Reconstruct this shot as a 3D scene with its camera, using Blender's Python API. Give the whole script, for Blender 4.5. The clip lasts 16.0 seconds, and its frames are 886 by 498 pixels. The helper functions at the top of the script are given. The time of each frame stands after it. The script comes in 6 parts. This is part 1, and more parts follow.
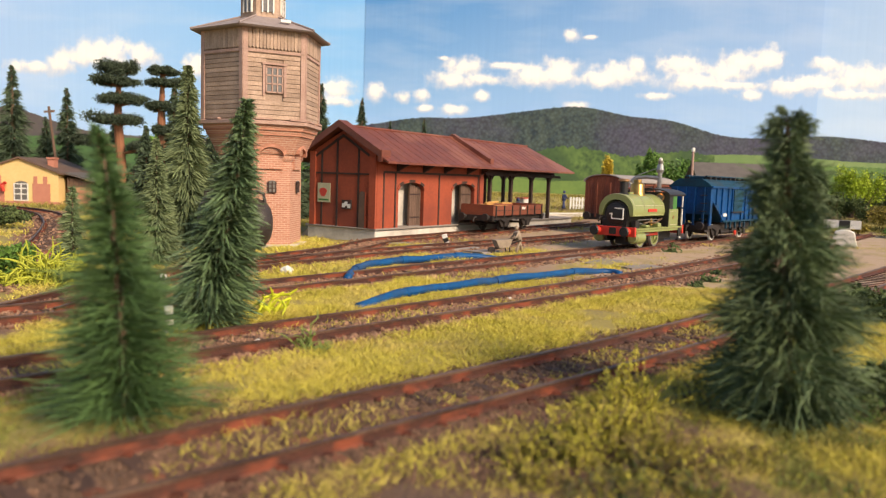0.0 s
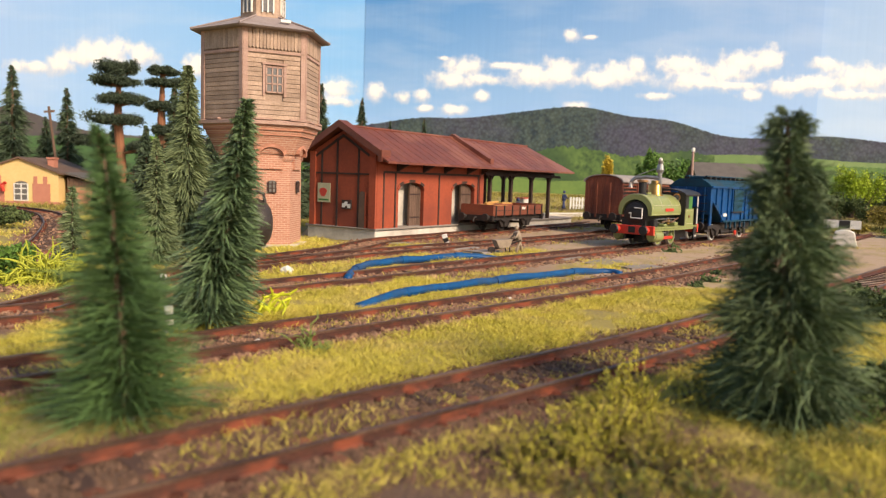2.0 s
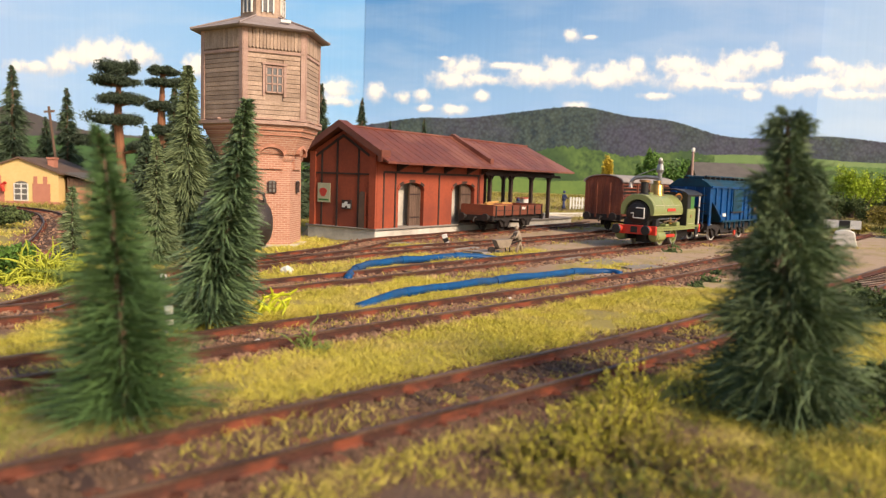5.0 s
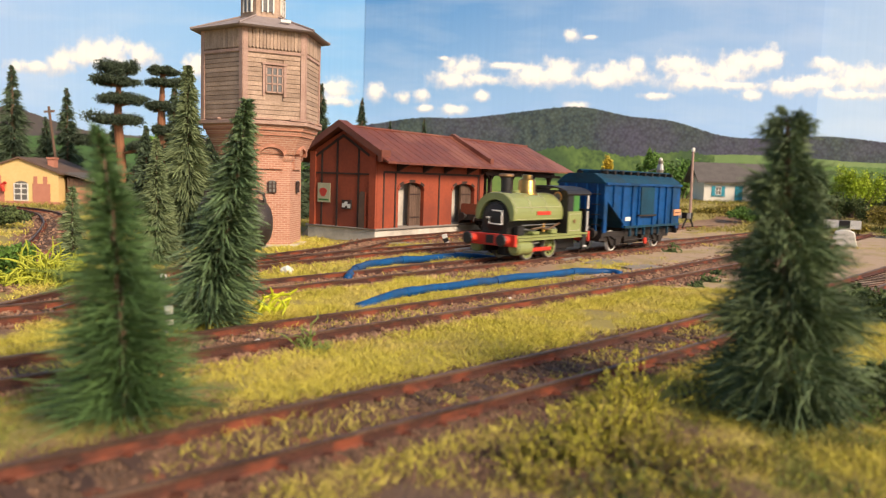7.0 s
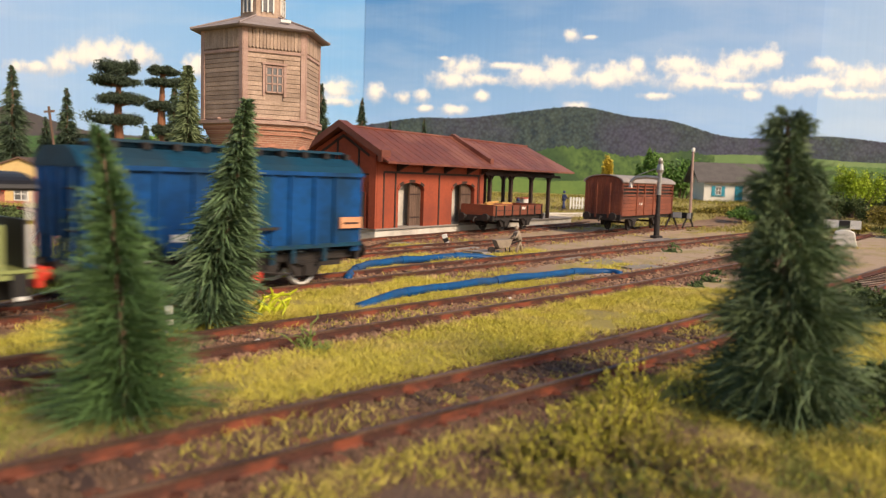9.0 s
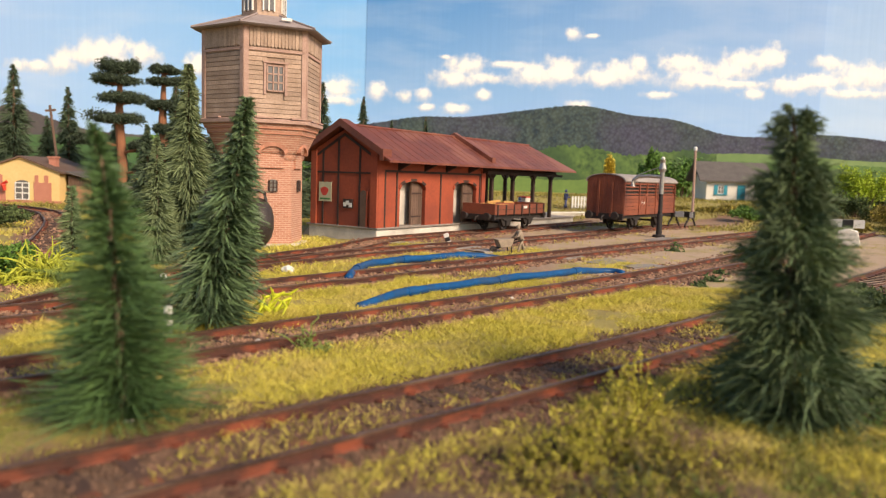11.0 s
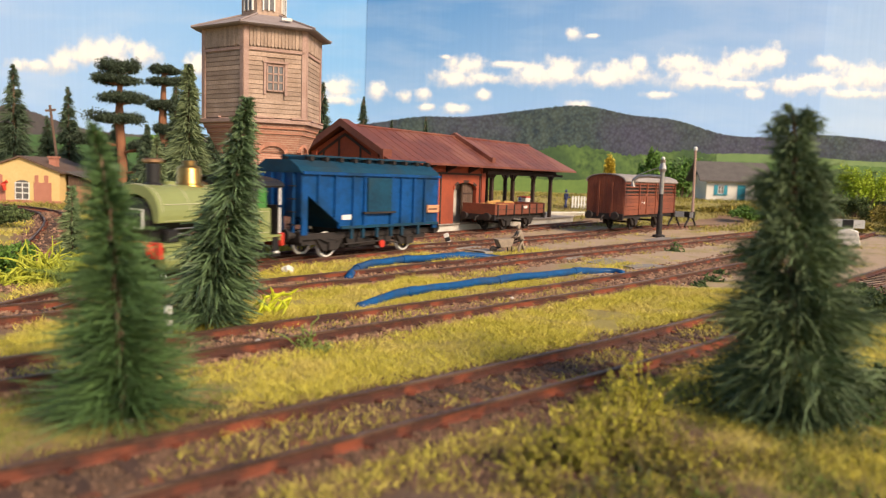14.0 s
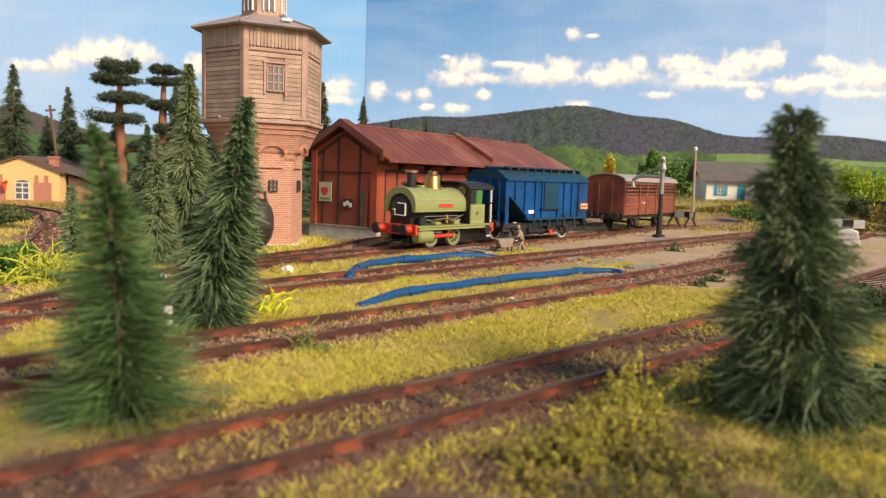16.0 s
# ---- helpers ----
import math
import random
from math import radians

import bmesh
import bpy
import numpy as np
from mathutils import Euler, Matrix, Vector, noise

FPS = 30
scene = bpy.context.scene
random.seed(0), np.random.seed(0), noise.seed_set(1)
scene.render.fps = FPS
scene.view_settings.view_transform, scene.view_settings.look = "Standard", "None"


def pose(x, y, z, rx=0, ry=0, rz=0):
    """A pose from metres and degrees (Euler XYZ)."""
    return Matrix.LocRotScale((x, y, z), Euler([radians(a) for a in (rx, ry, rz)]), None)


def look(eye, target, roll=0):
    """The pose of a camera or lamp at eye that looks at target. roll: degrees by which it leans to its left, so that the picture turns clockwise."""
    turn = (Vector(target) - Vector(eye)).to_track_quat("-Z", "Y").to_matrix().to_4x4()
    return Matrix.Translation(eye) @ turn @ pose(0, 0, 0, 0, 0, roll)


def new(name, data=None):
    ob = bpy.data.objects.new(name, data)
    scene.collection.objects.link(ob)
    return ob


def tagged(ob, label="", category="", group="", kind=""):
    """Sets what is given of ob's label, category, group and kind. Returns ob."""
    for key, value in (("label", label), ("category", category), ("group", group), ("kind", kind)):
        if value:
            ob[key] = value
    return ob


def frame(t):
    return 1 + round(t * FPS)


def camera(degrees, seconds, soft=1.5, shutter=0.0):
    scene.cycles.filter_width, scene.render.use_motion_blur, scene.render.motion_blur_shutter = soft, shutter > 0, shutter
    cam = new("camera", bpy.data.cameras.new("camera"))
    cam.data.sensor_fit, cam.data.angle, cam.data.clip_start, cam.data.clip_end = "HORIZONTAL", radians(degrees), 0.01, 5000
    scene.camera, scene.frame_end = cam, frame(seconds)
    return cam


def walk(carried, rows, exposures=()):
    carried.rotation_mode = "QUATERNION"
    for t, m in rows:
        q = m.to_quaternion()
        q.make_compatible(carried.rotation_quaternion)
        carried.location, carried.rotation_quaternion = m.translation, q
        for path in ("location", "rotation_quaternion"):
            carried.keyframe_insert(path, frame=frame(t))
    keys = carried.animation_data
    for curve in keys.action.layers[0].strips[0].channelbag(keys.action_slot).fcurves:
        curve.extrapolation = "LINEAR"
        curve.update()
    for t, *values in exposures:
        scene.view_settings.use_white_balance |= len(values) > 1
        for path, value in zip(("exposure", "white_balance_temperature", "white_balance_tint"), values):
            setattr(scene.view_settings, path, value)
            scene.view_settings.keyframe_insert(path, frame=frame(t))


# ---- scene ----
# Everything below is written in metres of the full-size railway and shrunk to the 1:87 model by K.
K = 1 / 87
EYE = (0, 0, 3.64 * K)


def P(x, y, z, rx=0, ry=0, rz=0):
    return pose(x * K, y * K, z * K, rx, ry, rz)


cam = camera(61.5, 16.0, soft=1.15, shutter=0.5)
cam.data.dof.use_dof = True
cam.data.dof.focus_distance = 0.35
cam.data.dof.aperture_fstop = 30
far_a = look(EYE, (0, 1, EYE[2] - 0.09458), 1.87)
far_b = look((0, 0.15 * K, EYE[2]), (-0.0022, 1, EYE[2] - 0.0959), 1.87)
walk(cam, [(0, far_a), (9.3, far_a), (11.2, far_b), (16, far_b)], exposures=[(0, 0.2, 6900, 14), (7.6, 0.18, 6900, 14), (8.1, 0.08, 6900, 14), (8.5, -0.08, 6900, 14), (8.9, 0.0, 6900, 14), (9.2, 0.02, 6900, 14), (10.2, 0.12, 6900, 14), (11.3, 0.15, 6900, 14), (16, 0.15, 6900, 14)])

# ---- light ----
SUN_AZ, SUN_EL = 132, 33
world = bpy.data.worlds.new("world")
scene.world = world
world.use_nodes = True
wn = world.node_tree.nodes
sky = wn.new("ShaderNodeTexSky")
sky.sky_type, sky.sun_disc = "NISHITA", False
sky.sun_elevation, sky.sun_rotation = radians(SUN_EL), radians(SUN_AZ)
wn["Background"].inputs[1].default_value = 0.14
world.node_tree.links.new(sky.outputs[0], wn["Background"].inputs[0])
sun_data = bpy.data.lights.new("sun", "SUN")
sun_data.energy, sun_data.angle, sun_data.color = 4.4, radians(18), (1, 0.84, 0.64)
sun = new("sun", sun_data)
az, el = radians(SUN_AZ), radians(SUN_EL)
sun.matrix_basis = look((math.sin(az) * math.cos(el), math.cos(az) * math.cos(el), math.sin(el)), (0, 0, 0))


# ---- materials ----
def M(name, c1, c2=None, scale=1.0, rough=0.85, metal=0.0, bump=0.3, fine=8.0, rand=0.0, island=False, stain=None, stain_scale=0.4, stain_amt=0.5, bump_dist=0.02):
    """Two-scale noise colour with relief; scale is in cycles a full-size metre."""
    m = bpy.data.materials.new(name)
    m.use_nodes = True
    nt = m.node_tree
    n, l = nt.nodes, nt.links
    b = n["Principled BSDF"]
    b.inputs["Roughness"].default_value, b.inputs["Metallic"].default_value = rough, metal
    c2 = c2 or tuple(v * 0.7 for v in c1)
    tc = n.new("ShaderNodeTexCoord")
    n1 = n.new("ShaderNodeTexNoise")
    n1.inputs["Scale"].default_value, n1.inputs["Detail"].default_value = scale * 87, 5
    l.new(tc.outputs["Object"], n1.inputs["Vector"])
    n2 = n.new("ShaderNodeTexNoise")
    n2.inputs["Scale"].default_value, n2.inputs["Detail"].default_value = scale * fine * 87, 4
    l.new(tc.outputs["Object"], n2.inputs["Vector"])
    mix1 = n.new("ShaderNodeMath")
    mix1.operation = "MULTIPLY_ADD"
    l.new(n2.outputs[0], mix1.inputs[0])
    mix1.inputs[1].default_value = 0.8
    l.new(n1.outputs[0], mix1.inputs[2])
    ramp = n.new("ShaderNodeMapRange")
    ramp.inputs[1].default_value, ramp.inputs[2].default_value = 0.6, 1.2
    l.new(mix1.outputs[0], ramp.inputs[0])
    mix = n.new("ShaderNodeMix")
    mix.data_type = "RGBA"
    mix.inputs[6].default_value, mix.inputs[7].default_value = (*c1, 1), (*c2, 1)
    l.new(ramp.outputs[0], mix.inputs[0])
    out = mix.outputs[2]
    if stain:
        n3 = n.new("ShaderNodeTexNoise")
        n3.inputs["Scale"].default_value, n3.inputs["Detail"].default_value = stain_scale * 87, 6
        l.new(tc.outputs["Object"], n3.inputs["Vector"])
        r3 = n.new("ShaderNodeMapRange")
        r3.inputs[1].default_value, r3.inputs[2].default_value, r3.inputs[4].default_value = 0.48, 0.62, stain_amt
        l.new(n3.outputs[0], r3.inputs[0])
        mx = n.new("ShaderNodeMix")
        mx.data_type = "RGBA"
        l.new(r3.outputs[0], mx.inputs[0])
        l.new(out, mx.inputs[6])
        mx.inputs[7].default_value = (*stain, 1)
        out = mx.outputs[2]
    if rand:
        if island:
            src = n.new("ShaderNodeNewGeometry").outputs["Random Per Island"]
        else:
            src = n.new("ShaderNodeObjectInfo").outputs["Random"]
        mr = n.new("ShaderNodeMapRange")
        mr.inputs[3].default_value, mr.inputs[4].default_value = 1 - rand, 1 + rand
        l.new(src, mr.inputs[0])
        hs = n.new("ShaderNodeHueSaturation")
        l.new(mr.outputs[0], hs.inputs["Value"])
        l.new(out, hs.inputs["Color"])
        out = hs.outputs[0]
    l.new(out, b.inputs["Base Color"])
    if bump:
        bp = n.new("ShaderNodeBump")
        bp.inputs["Strength"].default_value, bp.inputs["Distance"].default_value = bump, bump_dist * K
        l.new(mix1.outputs[0], bp.inputs["Height"])
        l.new(bp.outputs[0], b.inputs["Normal"])
    return m


RAIL = M("rusty_rail", (0.10, 0.03, 0.016), (0.035, 0.015, 0.010), 2, 0.7, 0.1, 0.5, stain=(0.27, 0.064, 0.025), stain_scale=1.3, stain_amt=0.75)
RAILTOP = M("worn_rail_head", (0.15, 0.08, 0.05), (0.06, 0.032, 0.022), 1.5, 0.5, 0.4, 0.2, stain=(0.28, 0.18, 0.12), stain_scale=0.5, stain_amt=0.4)
SLEEPER = M("sleeper_wood", (0.085, 0.042, 0.027), (0.038, 0.021, 0.015), 2, 0.9, 0, 0.6, rand=0.35, stain=(0.26, 0.075, 0.03), stain_scale=0.7, stain_amt=0.8)
BALLAST = M("ballast", (0.33, 0.19, 0.115), (0.16, 0.085, 0.052), 3, 0.95, 0, 0.8, rand=0.5, island=True)
EARTHSTONE = M("dark_earth_stone", (0.17, 0.095, 0.056), (0.075, 0.042, 0.028), 3, 0.95, 0, 0.8, rand=0.5, island=True)
BRICKRED = M("red_wall", (0.38, 0.075, 0.03), (0.25, 0.05, 0.022), 0.6, 0.85, 0, 0.3, fine=10, stain=(0.19, 0.042, 0.024), stain_scale=0.4, stain_amt=0.6)
BEAM = M("dark_beam", (0.06, 0.028, 0.02), (0.03, 0.017, 0.013), 2)
ROOFRED = M("roof_sheet", (0.19, 0.05, 0.027), (0.10, 0.027, 0.017), 0.6, 0.55, 0, 0.35, stain=(0.27, 0.105, 0.062), stain_scale=0.35, stain_amt=0.55)
CONCRETE = M("concrete", (0.68, 0.63, 0.55), (0.52, 0.48, 0.42), 1.2, 0.9, 0, 0.4, stain=(0.27, 0.24, 0.2), stain_scale=0.5)
SLAB = M("grey_slab", (0.30, 0.26, 0.22), (0.2, 0.17, 0.15), 1.5)
TIMBER = M("weathered_timber", (0.46, 0.33, 0.25), (0.28, 0.19, 0.135), 1.5, 0.85, 0, 0.4, rand=0.18)
TIMBERTRIM = M("timber_trim", (0.46, 0.31, 0.25), (0.32, 0.19, 0.15), 1.5)
TOWERBRICK = M("pink_brick", (0.50, 0.235, 0.155), (0.40, 0.175, 0.11), 2.5, 0.9, 0, 0.3, rand=0.22)
def brick_face(m, w, h, c1, c2, joint):
    """Courses of small bricks on an upright face."""
    n, l = m.node_tree.nodes, m.node_tree.links
    tc = n.new("ShaderNodeTexCoord")
    sp = n.new("ShaderNodeSeparateXYZ")
    l.new(tc.outputs["Object"], sp.inputs[0])
    ad = n.new("ShaderNodeMath")
    ad.operation = "MULTIPLY_ADD"
    ad.inputs[1].default_value = 0.6
    l.new(sp.outputs[1], ad.inputs[0])
    l.new(sp.outputs[0], ad.inputs[2])
    cb = n.new("ShaderNodeCombineXYZ")
    l.new(ad.outputs[0], cb.inputs[0])
    l.new(sp.outputs[2], cb.inputs[1])
    br = n.new("ShaderNodeTexBrick")
    br.inputs["Scale"].default_value = 87
    br.inputs["Brick Width"].default_value, br.inputs["Row Height"].default_value = w, h
    br.inputs["Mortar Size"].default_value, br.inputs["Mortar Smooth"].default_value = 0.014, 0.2
    br.inputs["Color1"].default_value, br.inputs["Color2"].default_value, br.inputs["Mortar"].default_value = (*c1, 1), (*c2, 1), (*joint, 1)
    l.new(cb.outputs[0], br.inputs["Vector"])
    b = n["Principled BSDF"]
    mx = n.new("ShaderNodeMix")
    mx.data_type, mx.blend_type = "RGBA", "MIX"
    mx.inputs[0].default_value = 0.75
    l.new(b.inputs["Base Color"].links[0].from_socket, mx.inputs[6])
    l.new(br.outputs["Color"], mx.inputs[7])
    l.new(mx.outputs[2], b.inputs["Base Color"])
    bp = n.new("ShaderNodeBump")
    bp.invert = True
    bp.inputs["Strength"].default_value, bp.inputs["Distance"].default_value = 0.7, 0.02 * K
    l.new(br.outputs["Fac"], bp.inputs["Height"])
    l.new(bp.outputs[0], b.inputs["Normal"])
    return m


SHAFTBRICK = brick_face(M("shaft_brick", (0.50, 0.235, 0.155), (0.40, 0.175, 0.11), 2.5, 0.9, 0, 0.3), 0.3, 0.105, (0.52, 0.25, 0.165), (0.40, 0.165, 0.10), (0.62, 0.44, 0.33))
TOWERJOINT = M("brick_joint", (0.55, 0.36, 0.27), (0.45, 0.28, 0.2), 2)
ROOFGREY = M("roof_felt", (0.34, 0.28, 0.26), (0.24, 0.19, 0.18), 1.0, 0.8)
GLASS = M("dark_glass", (0.16, 0.15, 0.14), (0.10, 0.10, 0.10), 1.0, 0.15, 0, 0)
BLACK = M("black_paint", (0.009, 0.008, 0.008), (0.017, 0.014, 0.013), 3, 0.5, 0, 0.15)
SOOT = M("weathered_black", (0.014, 0.011, 0.010), (0.03, 0.021, 0.017), 3, 0.75, 0, 0.3)
GREEN = M("loco_green", (0.255, 0.285, 0.10), (0.215, 0.245, 0.085), 1.5, 0.38, 0, 0.05)
GREENDK = M("loco_line_green", (0.05, 0.20, 0.035), (0.04, 0.16, 0.03), 2, 0.4, 0, 0)
LINEWHITE = M("white_paint", (0.72, 0.70, 0.66), (0.62, 0.6, 0.55), 3, 0.6, 0, 0.1)
CREAM = M("cream_line", (0.60, 0.58, 0.38), None, 3, 0.5, 0, 0)
RED = M("red_paint", (0.60, 0.045, 0.022), (0.5, 0.035, 0.02), 3, 0.45, 0, 0.1)
BRASS = M("brass", (0.66, 0.37, 0.10), (0.5, 0.26, 0.07), 3, 0.3, 1.0, 0.05)
COPPER = M("copper_rim", (0.52, 0.30, 0.16), (0.4, 0.22, 0.12), 3, 0.35, 0.9, 0.05)
STEEL = M("steel", (0.42, 0.40, 0.37), (0.28, 0.26, 0.24), 4, 0.4, 0.8, 0.1)
BLUE = M("wagon_blue", (0.001, 0.072, 0.255), (0.001, 0.036, 0.118), 0.6, 0.5, 0, 0.12, stain=(0.006, 0.03, 0.06), stain_scale=0.5, stain_amt=0.75)
BLUEDK = M("wagon_blue_worn", (0.004, 0.058, 0.105), (0.004, 0.032, 0.06), 0.8, 0.6, 0, 0.15, stain=(0.02, 0.035, 0.045), stain_scale=0.6, stain_amt=0.6)
HOSE = M("blue_pipe_paint", (0.004, 0.085, 0.24), (0.004, 0.045, 0.14), 3, 0.42, 0, 0.2, stain=(0.03, 0.06, 0.12), stain_scale=1.5, stain_amt=0.5)
VANRED = M("van_brown", (0.25, 0.068, 0.03), (0.15, 0.042, 0.022), 1.0, 0.75, 0, 0.25, rand=0.12, stain=(0.12, 0.035, 0.025))
VANROOF = M("van_roof_grey", (0.22, 0.19, 0.175), (0.33, 0.29, 0.265), 0.8)
WOODPALE = M("pale_timber", (0.62, 0.36, 0.12), (0.5, 0.27, 0.08), 2, rand=0.2)
YELLOWWALL = M("yellow_plaster", (0.74, 0.52, 0.23), (0.66, 0.45, 0.18), 0.6)
PINKBRICK = M("salmon_brick", (0.50, 0.21, 0.14), (0.42, 0.165, 0.11), 2)
OLDWOOD = M("brown_boards", (0.16, 0.095, 0.065), (0.10, 0.06, 0.042), 1.5, rand=0.2)
WHITEWALL = M("white_plaster", (0.74, 0.71, 0.63), (0.66, 0.62, 0.54), 0.6)
THATCH = M("grey_roof", (0.13, 0.112, 0.10), (0.085, 0.073, 0.066), 1.0)
TURQ = M("turquoise_paint", (0.02, 0.30, 0.40), None, 2, 0.6)
TANKBLACK = M("tank_black", (0.035, 0.028, 0.025), (0.055, 0.04, 0.034), 1.5, 0.55, 0.2, 0.2)
TRUNK = M("spruce_trunk", (0.20, 0.13, 0.08), (0.10, 0.066, 0.042), 3)
PINEBARK = M("pine_bark", (0.32, 0.13, 0.06), (0.2, 0.085, 0.045), 1.5)
SPRUCE = M("spruce_needles", (0.135, 0.205, 0.085), (0.05, 0.09, 0.04), 1.6, 0.55, 0, 0, rand=0.55, island=True)
SPRUCEGREEN = M("spruce_needles_green", (0.105, 0.195, 0.055), (0.045, 0.095, 0.03), 1.6, 0.65, 0, 0, rand=0.45, island=True)
SPRUCEBROAD = M("spruce_needles_broad", (0.15, 0.21, 0.085), (0.055, 0.085, 0.038), 1.0, 0.7, 0, 0, rand=0.5, island=True)
SPRUCEFAR = M("spruce_needles_pale", (0.21, 0.265, 0.12), (0.12, 0.16, 0.07), 1.0, 0.8, 0, 0, rand=0.3, island=True)
SPRUCEDEEP = M("spruce_needles_deep", (0.085, 0.125, 0.06), (0.04, 0.065, 0.034), 1.0, 0.75, 0, 0, rand=0.45, island=True)
PINELEAF = M("pine_foliage", (0.055, 0.08, 0.04), (0.03, 0.046, 0.027), 1.0, 0.85, 0, 0, rand=0.45, island=True)
LEAFLIME = M("lime_foliage", (0.56, 0.50, 0.05), (0.36, 0.34, 0.035), 2, 0.8, 0, 0, rand=0.4, island=True)
LEAFOLIVE = M("olive_foliage", (0.36, 0.29, 0.04), (0.15, 0.12, 0.03), 1.5, 0.85, 0, 0, rand=0.6, island=True)
LEAFDARK = M("dark_foliage", (0.09, 0.125, 0.035), (0.055, 0.085, 0.025), 1.5, 0.85, 0, 0, rand=0.45, island=True)
LEAFGREEN = M("green_foliage", (0.12, 0.24, 0.035), (0.08, 0.16, 0.028), 1.5, 0.85, 0, 0, rand=0.4, island=True)
GRASS = M("static_grass", (0.60, 0.51, 0.085), (0.43, 0.385, 0.05), 0.35, 0.85, 0, 0, rand=0.35, island=True, stain=(0.58, 0.46, 0.13), stain_scale=0.6, stain_amt=0.7)
# grass by the front spruces, their shade put into a darker green
SHADEGRASS = M("shade_green_grass", (0.26, 0.27, 0.05), (0.13, 0.15, 0.03), 0.6, 0.85, 0, 0, rand=0.4, island=True, stain=(0.36, 0.31, 0.06), stain_scale=0.9, stain_amt=0.7)
GRASSFAR = M("bank_grass", (0.36, 0.31, 0.06), (0.20, 0.18, 0.035), 0.25, 0.85, 0, 0, rand=0.4, island=True, stain=(0.22, 0.15, 0.045), stain_scale=0.3, stain_amt=0.6)
CLOTHGREY = M("figure_grey", (0.36, 0.28, 0.20), (0.22, 0.17, 0.12), 4)
CLOTHBLUE = M("figure_blue", (0.05, 0.06, 0.15), (0.03, 0.04, 0.1), 4)
for mt in (BLUE, BLUEDK, HOSE):
    mt.node_tree.nodes["Principled BSDF"].inputs["Specular IOR Level"].default_value = 0.25
LEAFBRIGHT = M("bright_lime_foliage", (0.40, 0.50, 0.03), (0.28, 0.38, 0.02), 1, 0.85, 0, 0, rand=0.3, island=True)
PAPER = M("poster_paper", (0.55, 0.50, 0.32), (0.42, 0.4, 0.26), 3)


# ---- mesh tools ----
def part(name, bm, mat, parent=None, label="", smooth=False):
    """One bmesh as one object, shrunk to model size."""
    if isinstance(bm, bmesh.types.BMesh):
        bmesh.ops.recalc_face_normals(bm, faces=bm.faces)
        bm.transform(Matrix.Scale(K, 4))
        me = bpy.data.meshes.new(name)
        bm.to_mesh(me)
        bm.free()
    else:
        me = bm
    if not me.materials:
        me.materials.append(mat)
    if smooth:
        me.shade_smooth()
    ob = new(name, me)
    if parent:
        ob.parent = parent
    if label:
        ob["label"] = label
    return ob


def soup(name, verts, faces, mat, parent=None, label=""):
    """A mesh from computed arrays, in full-size metres."""
    me = bpy.data.meshes.new(name)
    me.from_pydata((np.asarray(verts) * K).tolist(), [], np.asarray(faces).tolist())
    me.materials.append(mat)
    return part(name, me, mat, parent, label)


def thing(name, m, label, category, group="", kind=""):
    ob = new(name)
    ob.empty_display_size = 0.01
    ob.matrix_basis = m
    return tagged(ob, label, category, group, kind)


def B(*boxes, bevel=0.0, seg=1):
    """Boxes (x0, x1, y0, y1, z0, z1) in one bmesh."""
    bm = bmesh.new()
    for x0, x1, y0, y1, z0, z1 in boxes:
        v = [bm.verts.new((x, y, z)) for z in (z0, z1) for x, y in ((x0, y0), (x1, y0), (x1, y1), (x0, y1))]
        for f in ((3, 2, 1, 0), (4, 5, 6, 7), (0, 1, 5, 4), (1, 2, 6, 5), (2, 3, 7, 6), (3, 0, 4, 7)):
            bm.faces.new([v[i] for i in f])
    if bevel:
        bmesh.ops.bevel(bm, geom=bm.edges[:], offset=bevel, segments=seg, affect="EDGES", profile=0.5)
    return bm


def tube(bm, pts, radii, n=10, cap=True):
    """A tube through points with a radius for each."""
    pts = [Vector(p) for p in pts]
    if not hasattr(radii, "__len__"):
        radii = [radii] * len(pts)
    rings = []
    for i, p in enumerate(pts):
        d = (pts[min(i + 1, len(pts) - 1)] - pts[max(i - 1, 0)]).normalized()
        s = d.cross(Vector((0, 0, 1))) if abs(d.z) < 0.95 else d.cross(Vector((0, 1, 0)))
        s.normalize()
        u = s.cross(d)
        rings.append([bm.verts.new(p + (s * math.cos(a) + u * math.sin(a)) * radii[i]) for a in np.linspace(0, 2 * math.pi, n, endpoint=False)])
    for a, b in zip(rings, rings[1:]):
        for i in range(n):
            bm.faces.new((a[i], a[(i + 1) % n], b[(i + 1) % n], b[i]))
    if cap:
        bm.faces.new(rings[0])
        bm.faces.new(rings[-1])
    return bm


def T(pts, radii, n=10, cap=True):
    return tube(bmesh.new(), pts, radii, n, cap)


def prism(poly, d0, d1, axis="y", bevel=0.0):
    """A polygon (in the two other axes) drawn out along an axis."""
    bm = bmesh.new()

    def at(p, d):
        return (d, p[0], p[1]) if axis == "x" else (p[0], d, p[1]) if axis == "y" else (p[0], p[1], d)
    a = [bm.verts.new(at(p, d0)) for p in poly]
    b = [bm.verts.new(at(p, d1)) for p in poly]
    bm.faces.new(a)
    bm.faces.new(b)
    for i in range(len(poly)):
        j = (i + 1) % len(poly)
        bm.faces.new((a[i], a[j], b[j], b[i]))
    if bevel:
        bmesh.ops.bevel(bm, geom=bm.edges[:], offset=bevel, segments=2, affect="EDGES", profile=0.5)
    return bm


def ball(c, r, sub=2, sz=1.0):
    bm = bmesh.new()
    bmesh.ops.create_icosphere(bm, subdivisions=sub, radius=r)
    for v in bm.verts:
        v.co.z *= sz
        v.co += Vector(c)
    return bm


